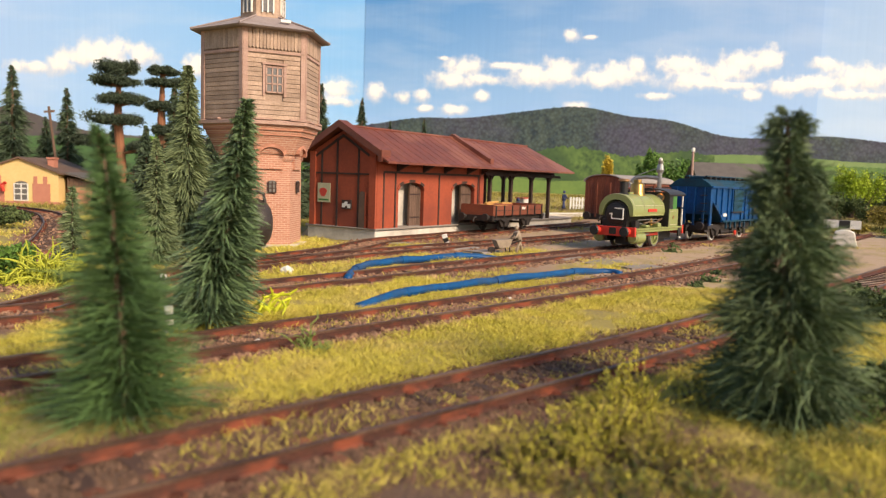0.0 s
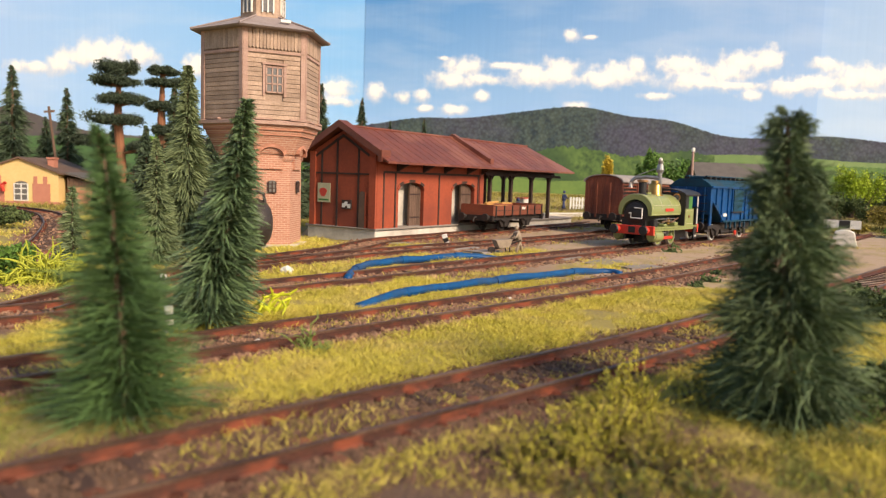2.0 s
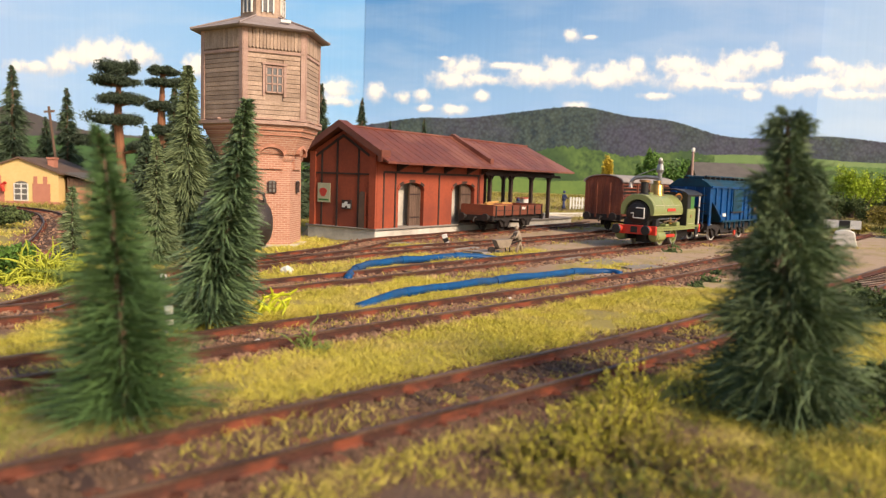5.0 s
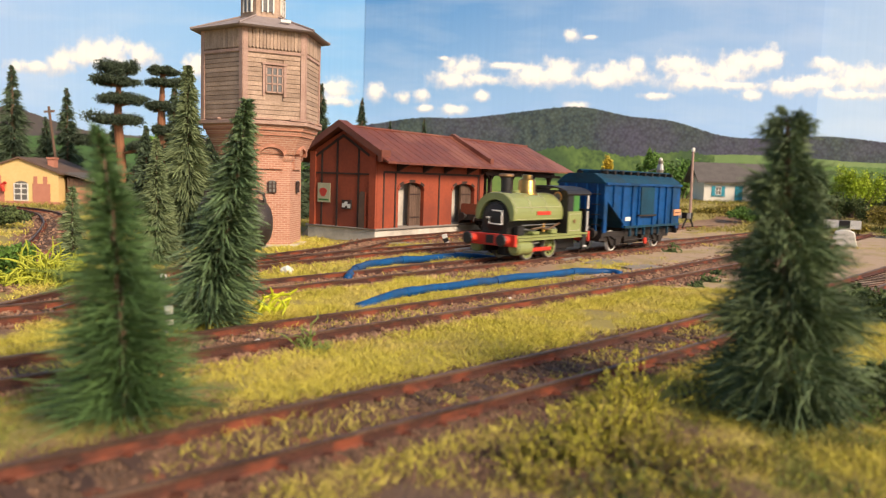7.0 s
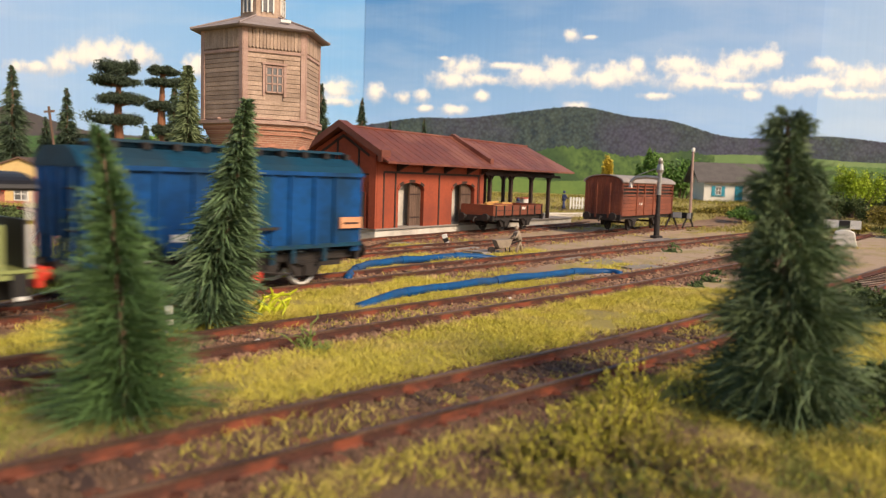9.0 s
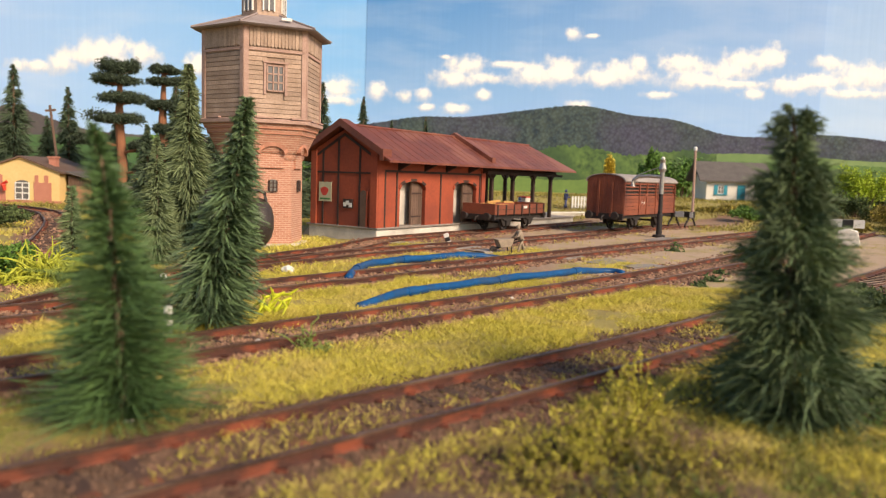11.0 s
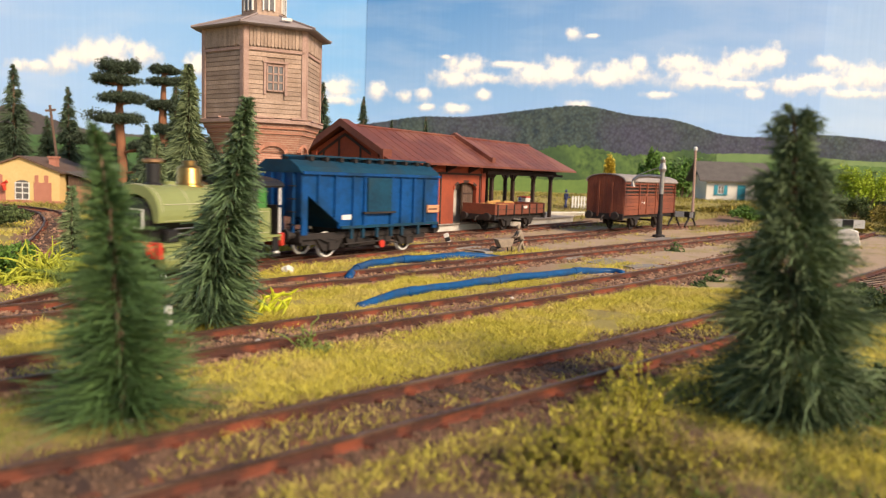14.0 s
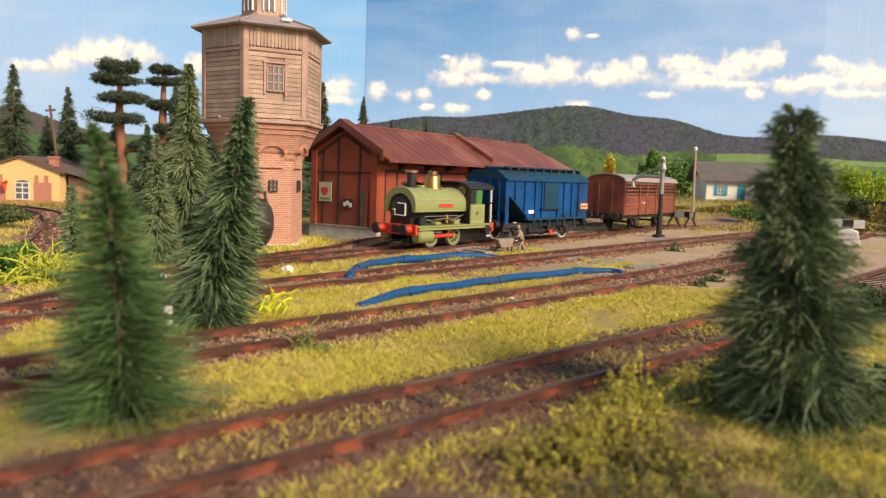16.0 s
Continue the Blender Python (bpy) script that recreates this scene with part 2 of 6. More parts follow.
def join(*bms):
    out = bms[0]
    for b in bms[1:]:
        me = bpy.data.meshes.new("joined")
        b.to_mesh(me)
        out.from_mesh(me)
        b.free()
        bpy.data.meshes.remove(me)
    return out


def arch(x0, x1, z0, z1, rise, n=8):
    """An upright opening with a segmental head, as (x, z) points."""
    c = (x0 + x1) / 2
    top = [(c + (x1 - x0) / 2 * math.cos(a), z1 - rise + rise * math.sin(a)) for a in np.linspace(0, math.pi, n)]
    return [(x0, z0), (x1, z0), *top]


# ---- plan: tracks ----
AL, NL = np.array([0.62, 0.785]), np.array([-0.785, 0.62])


def c_off(s):
    return -1.98997e-4 * s * s - 2.68946e-2 * s + 18.1346


def d_off(s):
    w = min(max((s - 6) / 6, 0), 1)
    w = w * w * (3 - 2 * w)
    if s > 47:
        return d_off(47) + (s - 47) * (d_off(47) - d_off(46)) - 0.01 * max(s - 52, 0) ** 2
    return (1 - w) * c_off(s) + w * (2.64578e-4 * s ** 3 - 2.66433e-2 * s * s + 0.859393 * s + 14.099)


def on_line(off, s, side=0.72):
    """The point at s along a track; side 0.72 is its middle, measured from the near rail."""
    p = AL * s + NL * off(s)
    t = AL + NL * (off(s + 0.05) - off(s - 0.05)) / 0.1
    t = t / np.linalg.norm(t)
    return p + np.array([-t[1], t[0]]) * side, t


def smooth_line(pts, step=0.33):
    """Evenly spaced points along a smooth curve through a few."""
    p = np.array(pts, float)
    for _ in range(3):
        q = [p[0]]
        for a, b in zip(p, p[1:]):
            q += [0.75 * a + 0.25 * b, 0.25 * a + 0.75 * b]
        p = np.array(q + [p[-1]])
    d = np.r_[0, np.cumsum(np.linalg.norm(np.diff(p, axis=0), axis=1))]
    s = np.arange(0, d[-1], step)
    return np.c_[np.interp(s, d, p[:, 0]), np.interp(s, d, p[:, 1])]


LINE_A = smooth_line([(-9, 3.4), (-3.55, 8.45), (-0.45, 11.3), (1.7, 13.3), (5.3, 16.75), (15.2, 27.2), (30, 44)])
LINE_B = smooth_line([(-12, 7.6), (-7.5, 12.2), (-5.35, 14.3), (-2.95, 16.85), (-0.55, 19.25), (5.65, 25.75), (13.2, 34.6), (22, 46), (36, 64)])
LINE_C = smooth_line([on_line(c_off, s)[0] for s in range(-4, 84, 4)])
LINE_D = smooth_line([on_line(d_off, s)[0] for s in range(8, 76, 4)])
SHED = (-3.96, 42.94, 56.5)
su, sv = np.array([0.552, 0.834]), np.array([-0.834, 0.552])
shed_o = np.array(SHED[:2])
LINE_E = smooth_line([(-8.9, 25.5), (-7.0, 30.4), (-4.6, 35.2), shed_o + su * -1.5 - sv * 1.5, *(shed_o + su * k - sv * 1.6 for k in (3, 8, 14, 20, 30, 40))])
LINE_F = smooth_line([(-13.4, 22), (-15.2, 27), (-17.9, 33.6), (-21.6, 41.5), (-24.9, 48), (-30.4, 56.8), (-37.2, 62.2), (-50, 66.4)])


def ground_z(x, y):
    t = np.clip((y - 64) / 18, 0, 1)
    return 1.9 * t * t * (3 - 2 * t)


# ---- ground ----
def line_dist(p, line):
    q = line[::3]
    return np.sqrt(((p[:, None, :] - q[None]) ** 2).sum(2)).min(1)


LINES = (LINE_A, LINE_B, LINE_C, LINE_D, LINE_E, LINE_F)


def track_dist(p):
    return np.min([line_dist(p, l) for l in LINES], axis=0)


def build_ground():
    xs = np.r_[np.linspace(-78, -32, 20), np.arange(-30, 40, 0.4), np.linspace(42, 84, 20)]
    ys = np.r_[np.linspace(-10, 0, 6), np.arange(1, 72, 0.4), np.linspace(73, 113, 30)]
    X, Y = np.meshgrid(xs, ys)
    p = np.c_[X.ravel(), Y.ravel()]
    d = np.concatenate([track_dist(c) for c in np.array_split(p, 60)])
    rough = np.array([noise.noise(Vector((x * 0.7, y * 0.7, 0))) * 0.09 + noise.noise(Vector((x * 2.3, y * 2.3, 3))) * 0.05 for x, y in p])
    away = np.clip((d - 1.2) / 1.2, 0, 1)
    z = ground_z(p[:, 0], p[:, 1]) + rough * away + 0.025 + 0.02 * away
    q = p - shed_o
    u, v = q @ su, q @ sv
    z -= 0.6 * np.clip(1 - np.abs(u + 1.6) / 1.9, 0, 1) ** 0.5 * np.clip((v - 0.1) / 0.9, 0, 1) * np.clip((9 - v) / 3, 0, 1)
    me = bpy.data.meshes.new("ground")
    w = len(xs)
    idx = np.arange(len(p)).reshape(len(ys), w)
    f = np.c_[idx[:-1, :-1].ravel(), idx[:-1, 1:].ravel(), idx[1:, 1:].ravel(), idx[1:, :-1].ravel()]
    me.from_pydata((np.c_[p, z] * K).tolist(), [], f.tolist())
    at = me.attributes.new("cover", "FLOAT", "POINT")
    green = np.clip((d - 1.0) / 0.9, 0, 1)
    worn = np.clip((6 - d) / 3, 0, 1) * np.clip((p[:, 1] - 25) / 4, 0, 1) * np.clip((66 - p[:, 1]) / 8, 0, 1) * np.clip((p[:, 0] + 4) / 3, 0, 1)
    green = green * (1 - 0.42 * worn)
    front = (p[:, 1] < 11.5) & (p[:, 1] > 3) & (p[:, 0] > -3.5) & (p[:, 1] < p[:, 0] + 11.2)
    green = np.where(front, np.clip((p[:, 0] - 3.2) / 1.2, 0.25, 0.9), green)
    at.data.foreach_set("value", green)
    near_a = np.concatenate([line_dist(c, LINE_A) for c in np.array_split(p, 60)])
    below = np.clip((p[:, 0] + 9.2 - p[:, 1] * 0.94) / 1.2 + 1.5, 0, 1) * np.clip((12.5 - p[:, 1]) / 2, 0, 1)
    earth = np.maximum(np.clip((1.9 - near_a) / 0.6, 0, 1) * np.clip((24 - p[:, 1]) / 6, 0, 1), below)
    sand = np.clip((p[:, 0] - 2) / 4, 0, 1) * np.clip((p[:, 1] - 20) / 5, 0, 1) * np.clip((70 - p[:, 1]) / 8, 0, 1)
    for key, value in (("earth", earth), ("sand", sand)):
        me.attributes.new(key, "FLOAT", "POINT").data.foreach_set("value", value)
    me.shade_smooth()
    m = M("ground_cover", (0.28, 0.16, 0.09), (0.16, 0.088, 0.05), 2.0, 0.95, 0, 0.8, fine=6, bump_dist=0.08)
    nt = m.node_tree
    n, l = nt.nodes, nt.links
    b = n["Principled BSDF"]
    old = b.inputs["Base Color"].links[0].from_socket
    for key, tone in (("sand", (0.52, 0.38, 0.25, 1)), ("earth", (0.105, 0.06, 0.036, 1))):
        ak = n.new("ShaderNodeAttribute")
        ak.attribute_name = key
        sc = n.new("ShaderNodeMath")
        sc.operation = "MULTIPLY"
        sc.inputs[1].default_value = 0.7
        l.new(ak.outputs["Fac"], sc.inputs[0])
        mk_ = n.new("ShaderNodeMix")
        mk_.data_type = "RGBA"
        mk_.inputs[7].default_value = tone
        l.new(sc.outputs[0], mk_.inputs[0])
        l.new(old, mk_.inputs[6])
        old = mk_.outputs[2]
    a = n.new("ShaderNodeAttribute")
    a.attribute_name = "cover"
    tc = n.new("ShaderNodeTexCoord")
    n1 = n.new("ShaderNodeTexNoise")
    n1.inputs["Scale"].default_value, n1.inputs["Detail"].default_value = 0.45 * 87, 7
    l.new(tc.outputs["Object"], n1.inputs["Vector"])
    ad = n.new("ShaderNodeMath")
    ad.operation = "MULTIPLY_ADD"
    ad.inputs[1].default_value = 0.55
    l.new(a.outputs["Fac"], ad.inputs[0])
    l.new(n1.outputs[0], ad.inputs[2])
    r = n.new("ShaderNodeMapRange")
    r.inputs[1].default_value, r.inputs[2].default_value = 0.82, 1.02
    l.new(ad.outputs[0], r.inputs[0])
    n2 = n.new("ShaderNodeTexNoise")
    n2.inputs["Scale"].default_value, n2.inputs["Detail"].default_value = 3 * 87, 6
    l.new(tc.outputs["Object"], n2.inputs["Vector"])
    g = n.new("ShaderNodeMix")
    g.data_type = "RGBA"
    g.inputs[6].default_value, g.inputs[7].default_value = (0.38, 0.32, 0.06, 1), (0.25, 0.18, 0.075, 1)
    l.new(n2.outputs[0], g.inputs[0])
    mx = n.new("ShaderNodeMix")
    mx.data_type = "RGBA"
    l.new(r.outputs[0], mx.inputs[0])
    l.new(old, mx.inputs[6])
    l.new(g.outputs[2], mx.inputs[7])
    l.new(mx.outputs[2], b.inputs["Base Color"])
    me.materials.append(m)
    tagged(new("ground", me), "brown and ochre scenic ground with sparse dry grass", "ground", kind="structure")


build_ground()


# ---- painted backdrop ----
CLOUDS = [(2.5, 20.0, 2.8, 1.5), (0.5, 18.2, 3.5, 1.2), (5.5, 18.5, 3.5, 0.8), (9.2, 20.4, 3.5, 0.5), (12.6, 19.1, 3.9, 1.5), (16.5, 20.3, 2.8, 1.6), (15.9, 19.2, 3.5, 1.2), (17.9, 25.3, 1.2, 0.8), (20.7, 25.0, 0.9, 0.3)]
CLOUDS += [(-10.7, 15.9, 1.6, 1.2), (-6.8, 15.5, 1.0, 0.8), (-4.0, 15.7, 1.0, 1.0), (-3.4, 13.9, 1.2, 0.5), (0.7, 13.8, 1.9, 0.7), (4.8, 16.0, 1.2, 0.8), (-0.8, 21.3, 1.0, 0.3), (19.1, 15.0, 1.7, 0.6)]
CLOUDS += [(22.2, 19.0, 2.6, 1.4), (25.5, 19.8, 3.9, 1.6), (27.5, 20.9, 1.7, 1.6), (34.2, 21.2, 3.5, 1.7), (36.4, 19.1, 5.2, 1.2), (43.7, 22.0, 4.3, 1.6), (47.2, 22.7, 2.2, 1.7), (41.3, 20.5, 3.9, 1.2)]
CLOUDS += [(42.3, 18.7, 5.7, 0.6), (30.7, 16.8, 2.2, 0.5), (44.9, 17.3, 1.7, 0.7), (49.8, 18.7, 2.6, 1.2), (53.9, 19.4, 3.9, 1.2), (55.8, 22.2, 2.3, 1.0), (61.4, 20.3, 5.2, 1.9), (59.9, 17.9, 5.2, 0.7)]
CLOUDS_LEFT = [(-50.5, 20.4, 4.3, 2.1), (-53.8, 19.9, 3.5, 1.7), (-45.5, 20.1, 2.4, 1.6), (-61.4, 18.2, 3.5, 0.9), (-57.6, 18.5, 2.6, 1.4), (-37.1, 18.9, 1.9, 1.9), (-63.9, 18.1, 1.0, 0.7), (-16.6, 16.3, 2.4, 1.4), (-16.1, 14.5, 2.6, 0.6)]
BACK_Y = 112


def sky_print(name, low, high, clouds, x_pale, x_deep, pale, top=30):
    """Printed summer sky: a blue gradient with soft-edged cumulus."""
    m = bpy.data.materials.new(name)
    m.use_nodes = True
    n, l = m.node_tree.nodes, m.node_tree.links
    b = n["Principled BSDF"]
    b.inputs["Roughness"].default_value = 0.7
    tc = n.new("ShaderNodeTexCoord")
    sc = n.new("ShaderNodeVectorMath")
    sc.operation = "SCALE"
    sc.inputs["Scale"].default_value = 87
    l.new(tc.outputs["Object"], sc.inputs[0])
    sep = n.new("ShaderNodeSeparateXYZ")
    l.new(sc.outputs[0], sep.inputs[0])
    gr = n.new("ShaderNodeMapRange")
    gr.inputs[1].default_value, gr.inputs[2].default_value = 9, top
    l.new(sep.outputs[2], gr.inputs[0])
    base = n.new("ShaderNodeMix")
    base.data_type = "RGBA"
    base.inputs[6].default_value, base.inputs[7].default_value = (*low, 1), (*high, 1)
    l.new(gr.outputs[0], base.inputs[0])
    # the print pales sideways and carries thin streaky veils
    side = n.new("ShaderNodeMapRange")
    side.inputs[1].default_value, side.inputs[2].default_value, side.inputs[3].default_value, side.inputs[4].default_value = x_deep, x_pale, 0.0, 0.6
    l.new(sep.outputs[0], side.inputs[0])
    pl = n.new("ShaderNodeMix")
    pl.data_type = "RGBA"
    pl.inputs[7].default_value = (*pale, 1)
    l.new(side.outputs[0], pl.inputs[0])
    l.new(base.outputs[2], pl.inputs[6])
    vs = n.new("ShaderNodeVectorMath")
    vs.operation = "MULTIPLY"
    vs.inputs[1].default_value = (0.07, 0, 0.28)
    l.new(sc.outputs[0], vs.inputs[0])
    vn = n.new("ShaderNodeTexNoise")
    vn.inputs["Scale"].default_value, vn.inputs["Detail"].default_value = 1.0, 5
    l.new(vs.outputs[0], vn.inputs["Vector"])
    vr = n.new("ShaderNodeMapRange")
    vr.inputs[1].default_value, vr.inputs[2].default_value, vr.inputs[4].default_value = 0.45, 0.8, 0.22
    l.new(vn.outputs[0], vr.inputs[0])
    base = n.new("ShaderNodeMix")
    base.data_type = "RGBA"
    base.inputs[7].default_value = (0.72, 0.78, 0.84, 1)
    l.new(vr.outputs[0], base.inputs[0])
    l.new(pl.outputs[2], base.inputs[6])
    nz = n.new("ShaderNodeTexNoise")
    nz.inputs["Scale"].default_value, nz.inputs["Detail"].default_value, nz.inputs["Roughness"].default_value = 0.6, 6, 0.55
    l.new(sc.outputs[0], nz.inputs["Vector"])

    def cover(rise, lo, hi):
        """How far inside the clouds a point lies, with every cloud raised by a share of its height."""
        best = None
        for x, z, rx, rz in clouds:
            s = n.new("ShaderNodeVectorMath")
            s.operation = "SUBTRACT"
            s.inputs[1].default_value = (x, 0, z + rise * rz)
            l.new(sc.outputs[0], s.inputs[0])
            k = n.new("ShaderNodeVectorMath")
            k.operation = "MULTIPLY"
            k.inputs[1].default_value = (1 / rx, 0, 1 / rz)
            l.new(s.outputs[0], k.inputs[0])
            d = n.new("ShaderNodeVectorMath")
            d.operation = "LENGTH"
            l.new(k.outputs[0], d.inputs[0])
            if best is None:
                best = d.outputs["Value"]
            else:
                mn = n.new("ShaderNodeMath")
                mn.operation = "SMOOTH_MIN"
                mn.inputs[2].default_value = 0.25
                l.new(best, mn.inputs[0])
                l.new(d.outputs["Value"], mn.inputs[1])
                best = mn.outputs[0]
        e = n.new("ShaderNodeMath")
        e.operation = "MULTIPLY_ADD"
        e.inputs[1].default_value = 2.2
        l.new(nz.outputs[0], e.inputs[0])
        l.new(best, e.inputs[2])
        cm = n.new("ShaderNodeMapRange")
        cm.interpolation_type = "SMOOTHSTEP"
        cm.inputs[1].default_value, cm.inputs[2].default_value, cm.inputs[3].default_value, cm.inputs[4].default_value = lo, hi, 1.0, 0.0
        l.new(e.outputs[0], cm.inputs[0])
        return cm.outputs[0]

    cc = n.new("ShaderNodeMix")
    cc.data_type = "RGBA"
    cc.inputs[6].default_value, cc.inputs[7].default_value = (0.55, 0.60, 0.70, 1), (0.86, 0.85, 0.82, 1)
    l.new(cover(0.45, 1.4, 2.5), cc.inputs[0])
    mx = n.new("ShaderNodeMix")
    mx.data_type = "RGBA"
    l.new(cover(0.0, 1.45, 2.6), mx.inputs[0])
    l.new(base.outputs[2], mx.inputs[6])
    l.new(cc.outputs[2], mx.inputs[7])
    # faint upright creases and streaks of the paper
    st = n.new("ShaderNodeVectorMath")
    st.operation = "MULTIPLY"
    st.inputs[1].default_value = (0.9, 0, 0.035)
    l.new(sc.outputs[0], st.inputs[0])
    wv = n.new("ShaderNodeTexNoise")
    wv.inputs["Scale"].default_value, wv.inputs["Detail"].default_value = 1.6, 3
    l.new(st.outputs[0], wv.inputs["Vector"])
    bp = n.new("ShaderNodeBump")
    bp.inputs["Strength"].default_value, bp.inputs["Distance"].default_value = 0.12, 0.003
    l.new(wv.outputs[0], bp.inputs["Height"])
    l.new(bp.outputs[0], b.inputs["Normal"])
    l.new(mx.outputs[2], b.inputs["Base Color"])
    return m


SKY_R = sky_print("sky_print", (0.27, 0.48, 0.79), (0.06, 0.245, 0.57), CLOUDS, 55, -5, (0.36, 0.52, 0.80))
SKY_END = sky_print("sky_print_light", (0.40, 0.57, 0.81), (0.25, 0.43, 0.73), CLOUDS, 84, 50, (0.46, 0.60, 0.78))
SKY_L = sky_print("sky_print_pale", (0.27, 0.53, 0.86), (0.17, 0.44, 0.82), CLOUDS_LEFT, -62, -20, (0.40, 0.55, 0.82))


def build_backdrop():
    right = part("backdrop_sky", B((-12.5, 54.7, BACK_Y, BACK_Y + 0.5, -1, 60)), SKY_R)
    tagged(right, "printed paper backdrop of blue sky with white clouds", "backdrop", kind="structure")
    tagged(part("backdrop_sky_end", B((54.74, 84, BACK_Y + 0.25, BACK_Y + 0.7, -1, 60)), SKY_END), "pale printed sky sheet joined beside the other", "backdrop", kind="structure")
    tagged(part("backdrop_sky_pale", B((-78, -12.52, BACK_Y + 0.06, BACK_Y + 0.5, -1, 60)), SKY_L), "paler blue printed sky sheet tucked behind the other", "backdrop", kind="structure")

    def layer(name, x0, x1, y, crest, mat, label):
        xs = np.arange(x0, x1, 0.2)
        poly = [(x0, -1), (x1, -1)] + [(x, crest(x)) for x in xs[::-1]]
        tagged(part(name, prism(poly, y - 0.1, y, "y"), mat), label, "backdrop", kind="structure")

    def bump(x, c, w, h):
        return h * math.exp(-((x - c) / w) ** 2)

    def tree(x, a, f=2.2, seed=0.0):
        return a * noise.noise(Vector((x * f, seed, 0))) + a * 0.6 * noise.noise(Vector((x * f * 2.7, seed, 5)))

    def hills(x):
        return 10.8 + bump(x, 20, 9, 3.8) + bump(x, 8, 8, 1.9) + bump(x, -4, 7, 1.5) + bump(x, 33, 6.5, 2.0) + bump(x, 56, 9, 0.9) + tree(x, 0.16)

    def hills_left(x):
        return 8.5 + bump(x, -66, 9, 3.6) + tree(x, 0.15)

    hill_m = M("printed_far_woods", (0.010, 0.028, 0.046), (0.068, 0.098, 0.082), 0.6, 0.8, 0, 0, fine=3.5, stain=(0.068, 0.060, 0.112), stain_scale=0.06, stain_amt=0.7)
    hn, hl = hill_m.node_tree.nodes, hill_m.node_tree.links
    hb = hn["Principled BSDF"]
    cell = hn.new("ShaderNodeTexVoronoi")
    cell.inputs["Scale"].default_value = 2.3 * 87
    hl.new(hn["Texture Coordinate"].outputs["Object"], cell.inputs["Vector"])
    cr = hn.new("ShaderNodeMapRange")
    cr.inputs[1].default_value, cr.inputs[2].default_value, cr.inputs[3].default_value, cr.inputs[4].default_value = 0.1, 0.8, 1.25, 0.65
    hl.new(cell.outputs["Distance"], cr.inputs[0])
    hh = hn.new("ShaderNodeHueSaturation")
    hl.new(cr.outputs[0], hh.inputs["Value"])
    hl.new(hb.inputs["Base Color"].links[0].from_socket, hh.inputs["Color"])
    hl.new(hh.outputs[0], hb.inputs["Base Color"])
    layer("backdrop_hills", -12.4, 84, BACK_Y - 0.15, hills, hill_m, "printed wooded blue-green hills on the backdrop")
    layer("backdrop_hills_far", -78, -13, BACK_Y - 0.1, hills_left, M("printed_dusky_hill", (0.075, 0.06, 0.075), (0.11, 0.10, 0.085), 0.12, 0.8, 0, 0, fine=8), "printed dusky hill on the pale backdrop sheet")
    layer("backdrop_meadow", -78, -13, BACK_Y - 0.3, lambda x: 7.6 + 0.6 * math.sin(x * 0.09) + tree(x, 0.08, 0.7), M("printed_meadow_dark", (0.075, 0.16, 0.05), (0.05, 0.12, 0.045), 0.1, 0.8, 0, 0, fine=10), "printed green meadow on the pale backdrop sheet")
    layer("backdrop_field", 30, 84, BACK_Y - 0.35, lambda x: 8.3 + 0.3 * math.sin(x * 0.17) + tree(x, 0.06, 0.6, 2), M("printed_field", (0.22, 0.30, 0.11), (0.14, 0.22, 0.08), 0.09, 0.8, 0, 0, fine=12, stain=(0.10, 0.19, 0.06), stain_scale=0.12), "printed pale green fields on the backdrop")
    layer("backdrop_wood", -12.4, 40, BACK_Y - 0.55, lambda x: 8.3 + 0.5 * math.sin(x * 0.4) + bump(x, 16, 3, 0.4) + tree(x, 0.5, 0.9, 4) + tree(x, 0.25, 3.1, 6), M("printed_wood", (0.022, 0.058, 0.018), (0.13, 0.22, 0.05), 0.4, 0.8, 0, 0, fine=4, stain=(0.022, 0.06, 0.025), stain_scale=0.2, stain_amt=0.75), "printed green wood edge on the backdrop")
    layer("backdrop_lawn", -12.4, 38, BACK_Y - 0.8, lambda x: 4.1 + 0.3 * math.sin(x * 0.3) + tree(x, 0.1, 0.8, 7), M("printed_lawn", (0.15, 0.24, 0.055), (0.10, 0.18, 0.045), 0.15, 0.8, 0, 0, fine=10), "printed bright green meadow on the backdrop")
    layer("backdrop_hedge", 38, 84, BACK_Y - 0.8, lambda x: 7.3 + tree(x, 0.35, 0.9, 9), M("printed_hedge", (0.05, 0.12, 0.03), (0.13, 0.22, 0.05), 0.2, 0.8, 0, 0, fine=7), "printed hedges and fields on the backdrop")


build_backdrop()


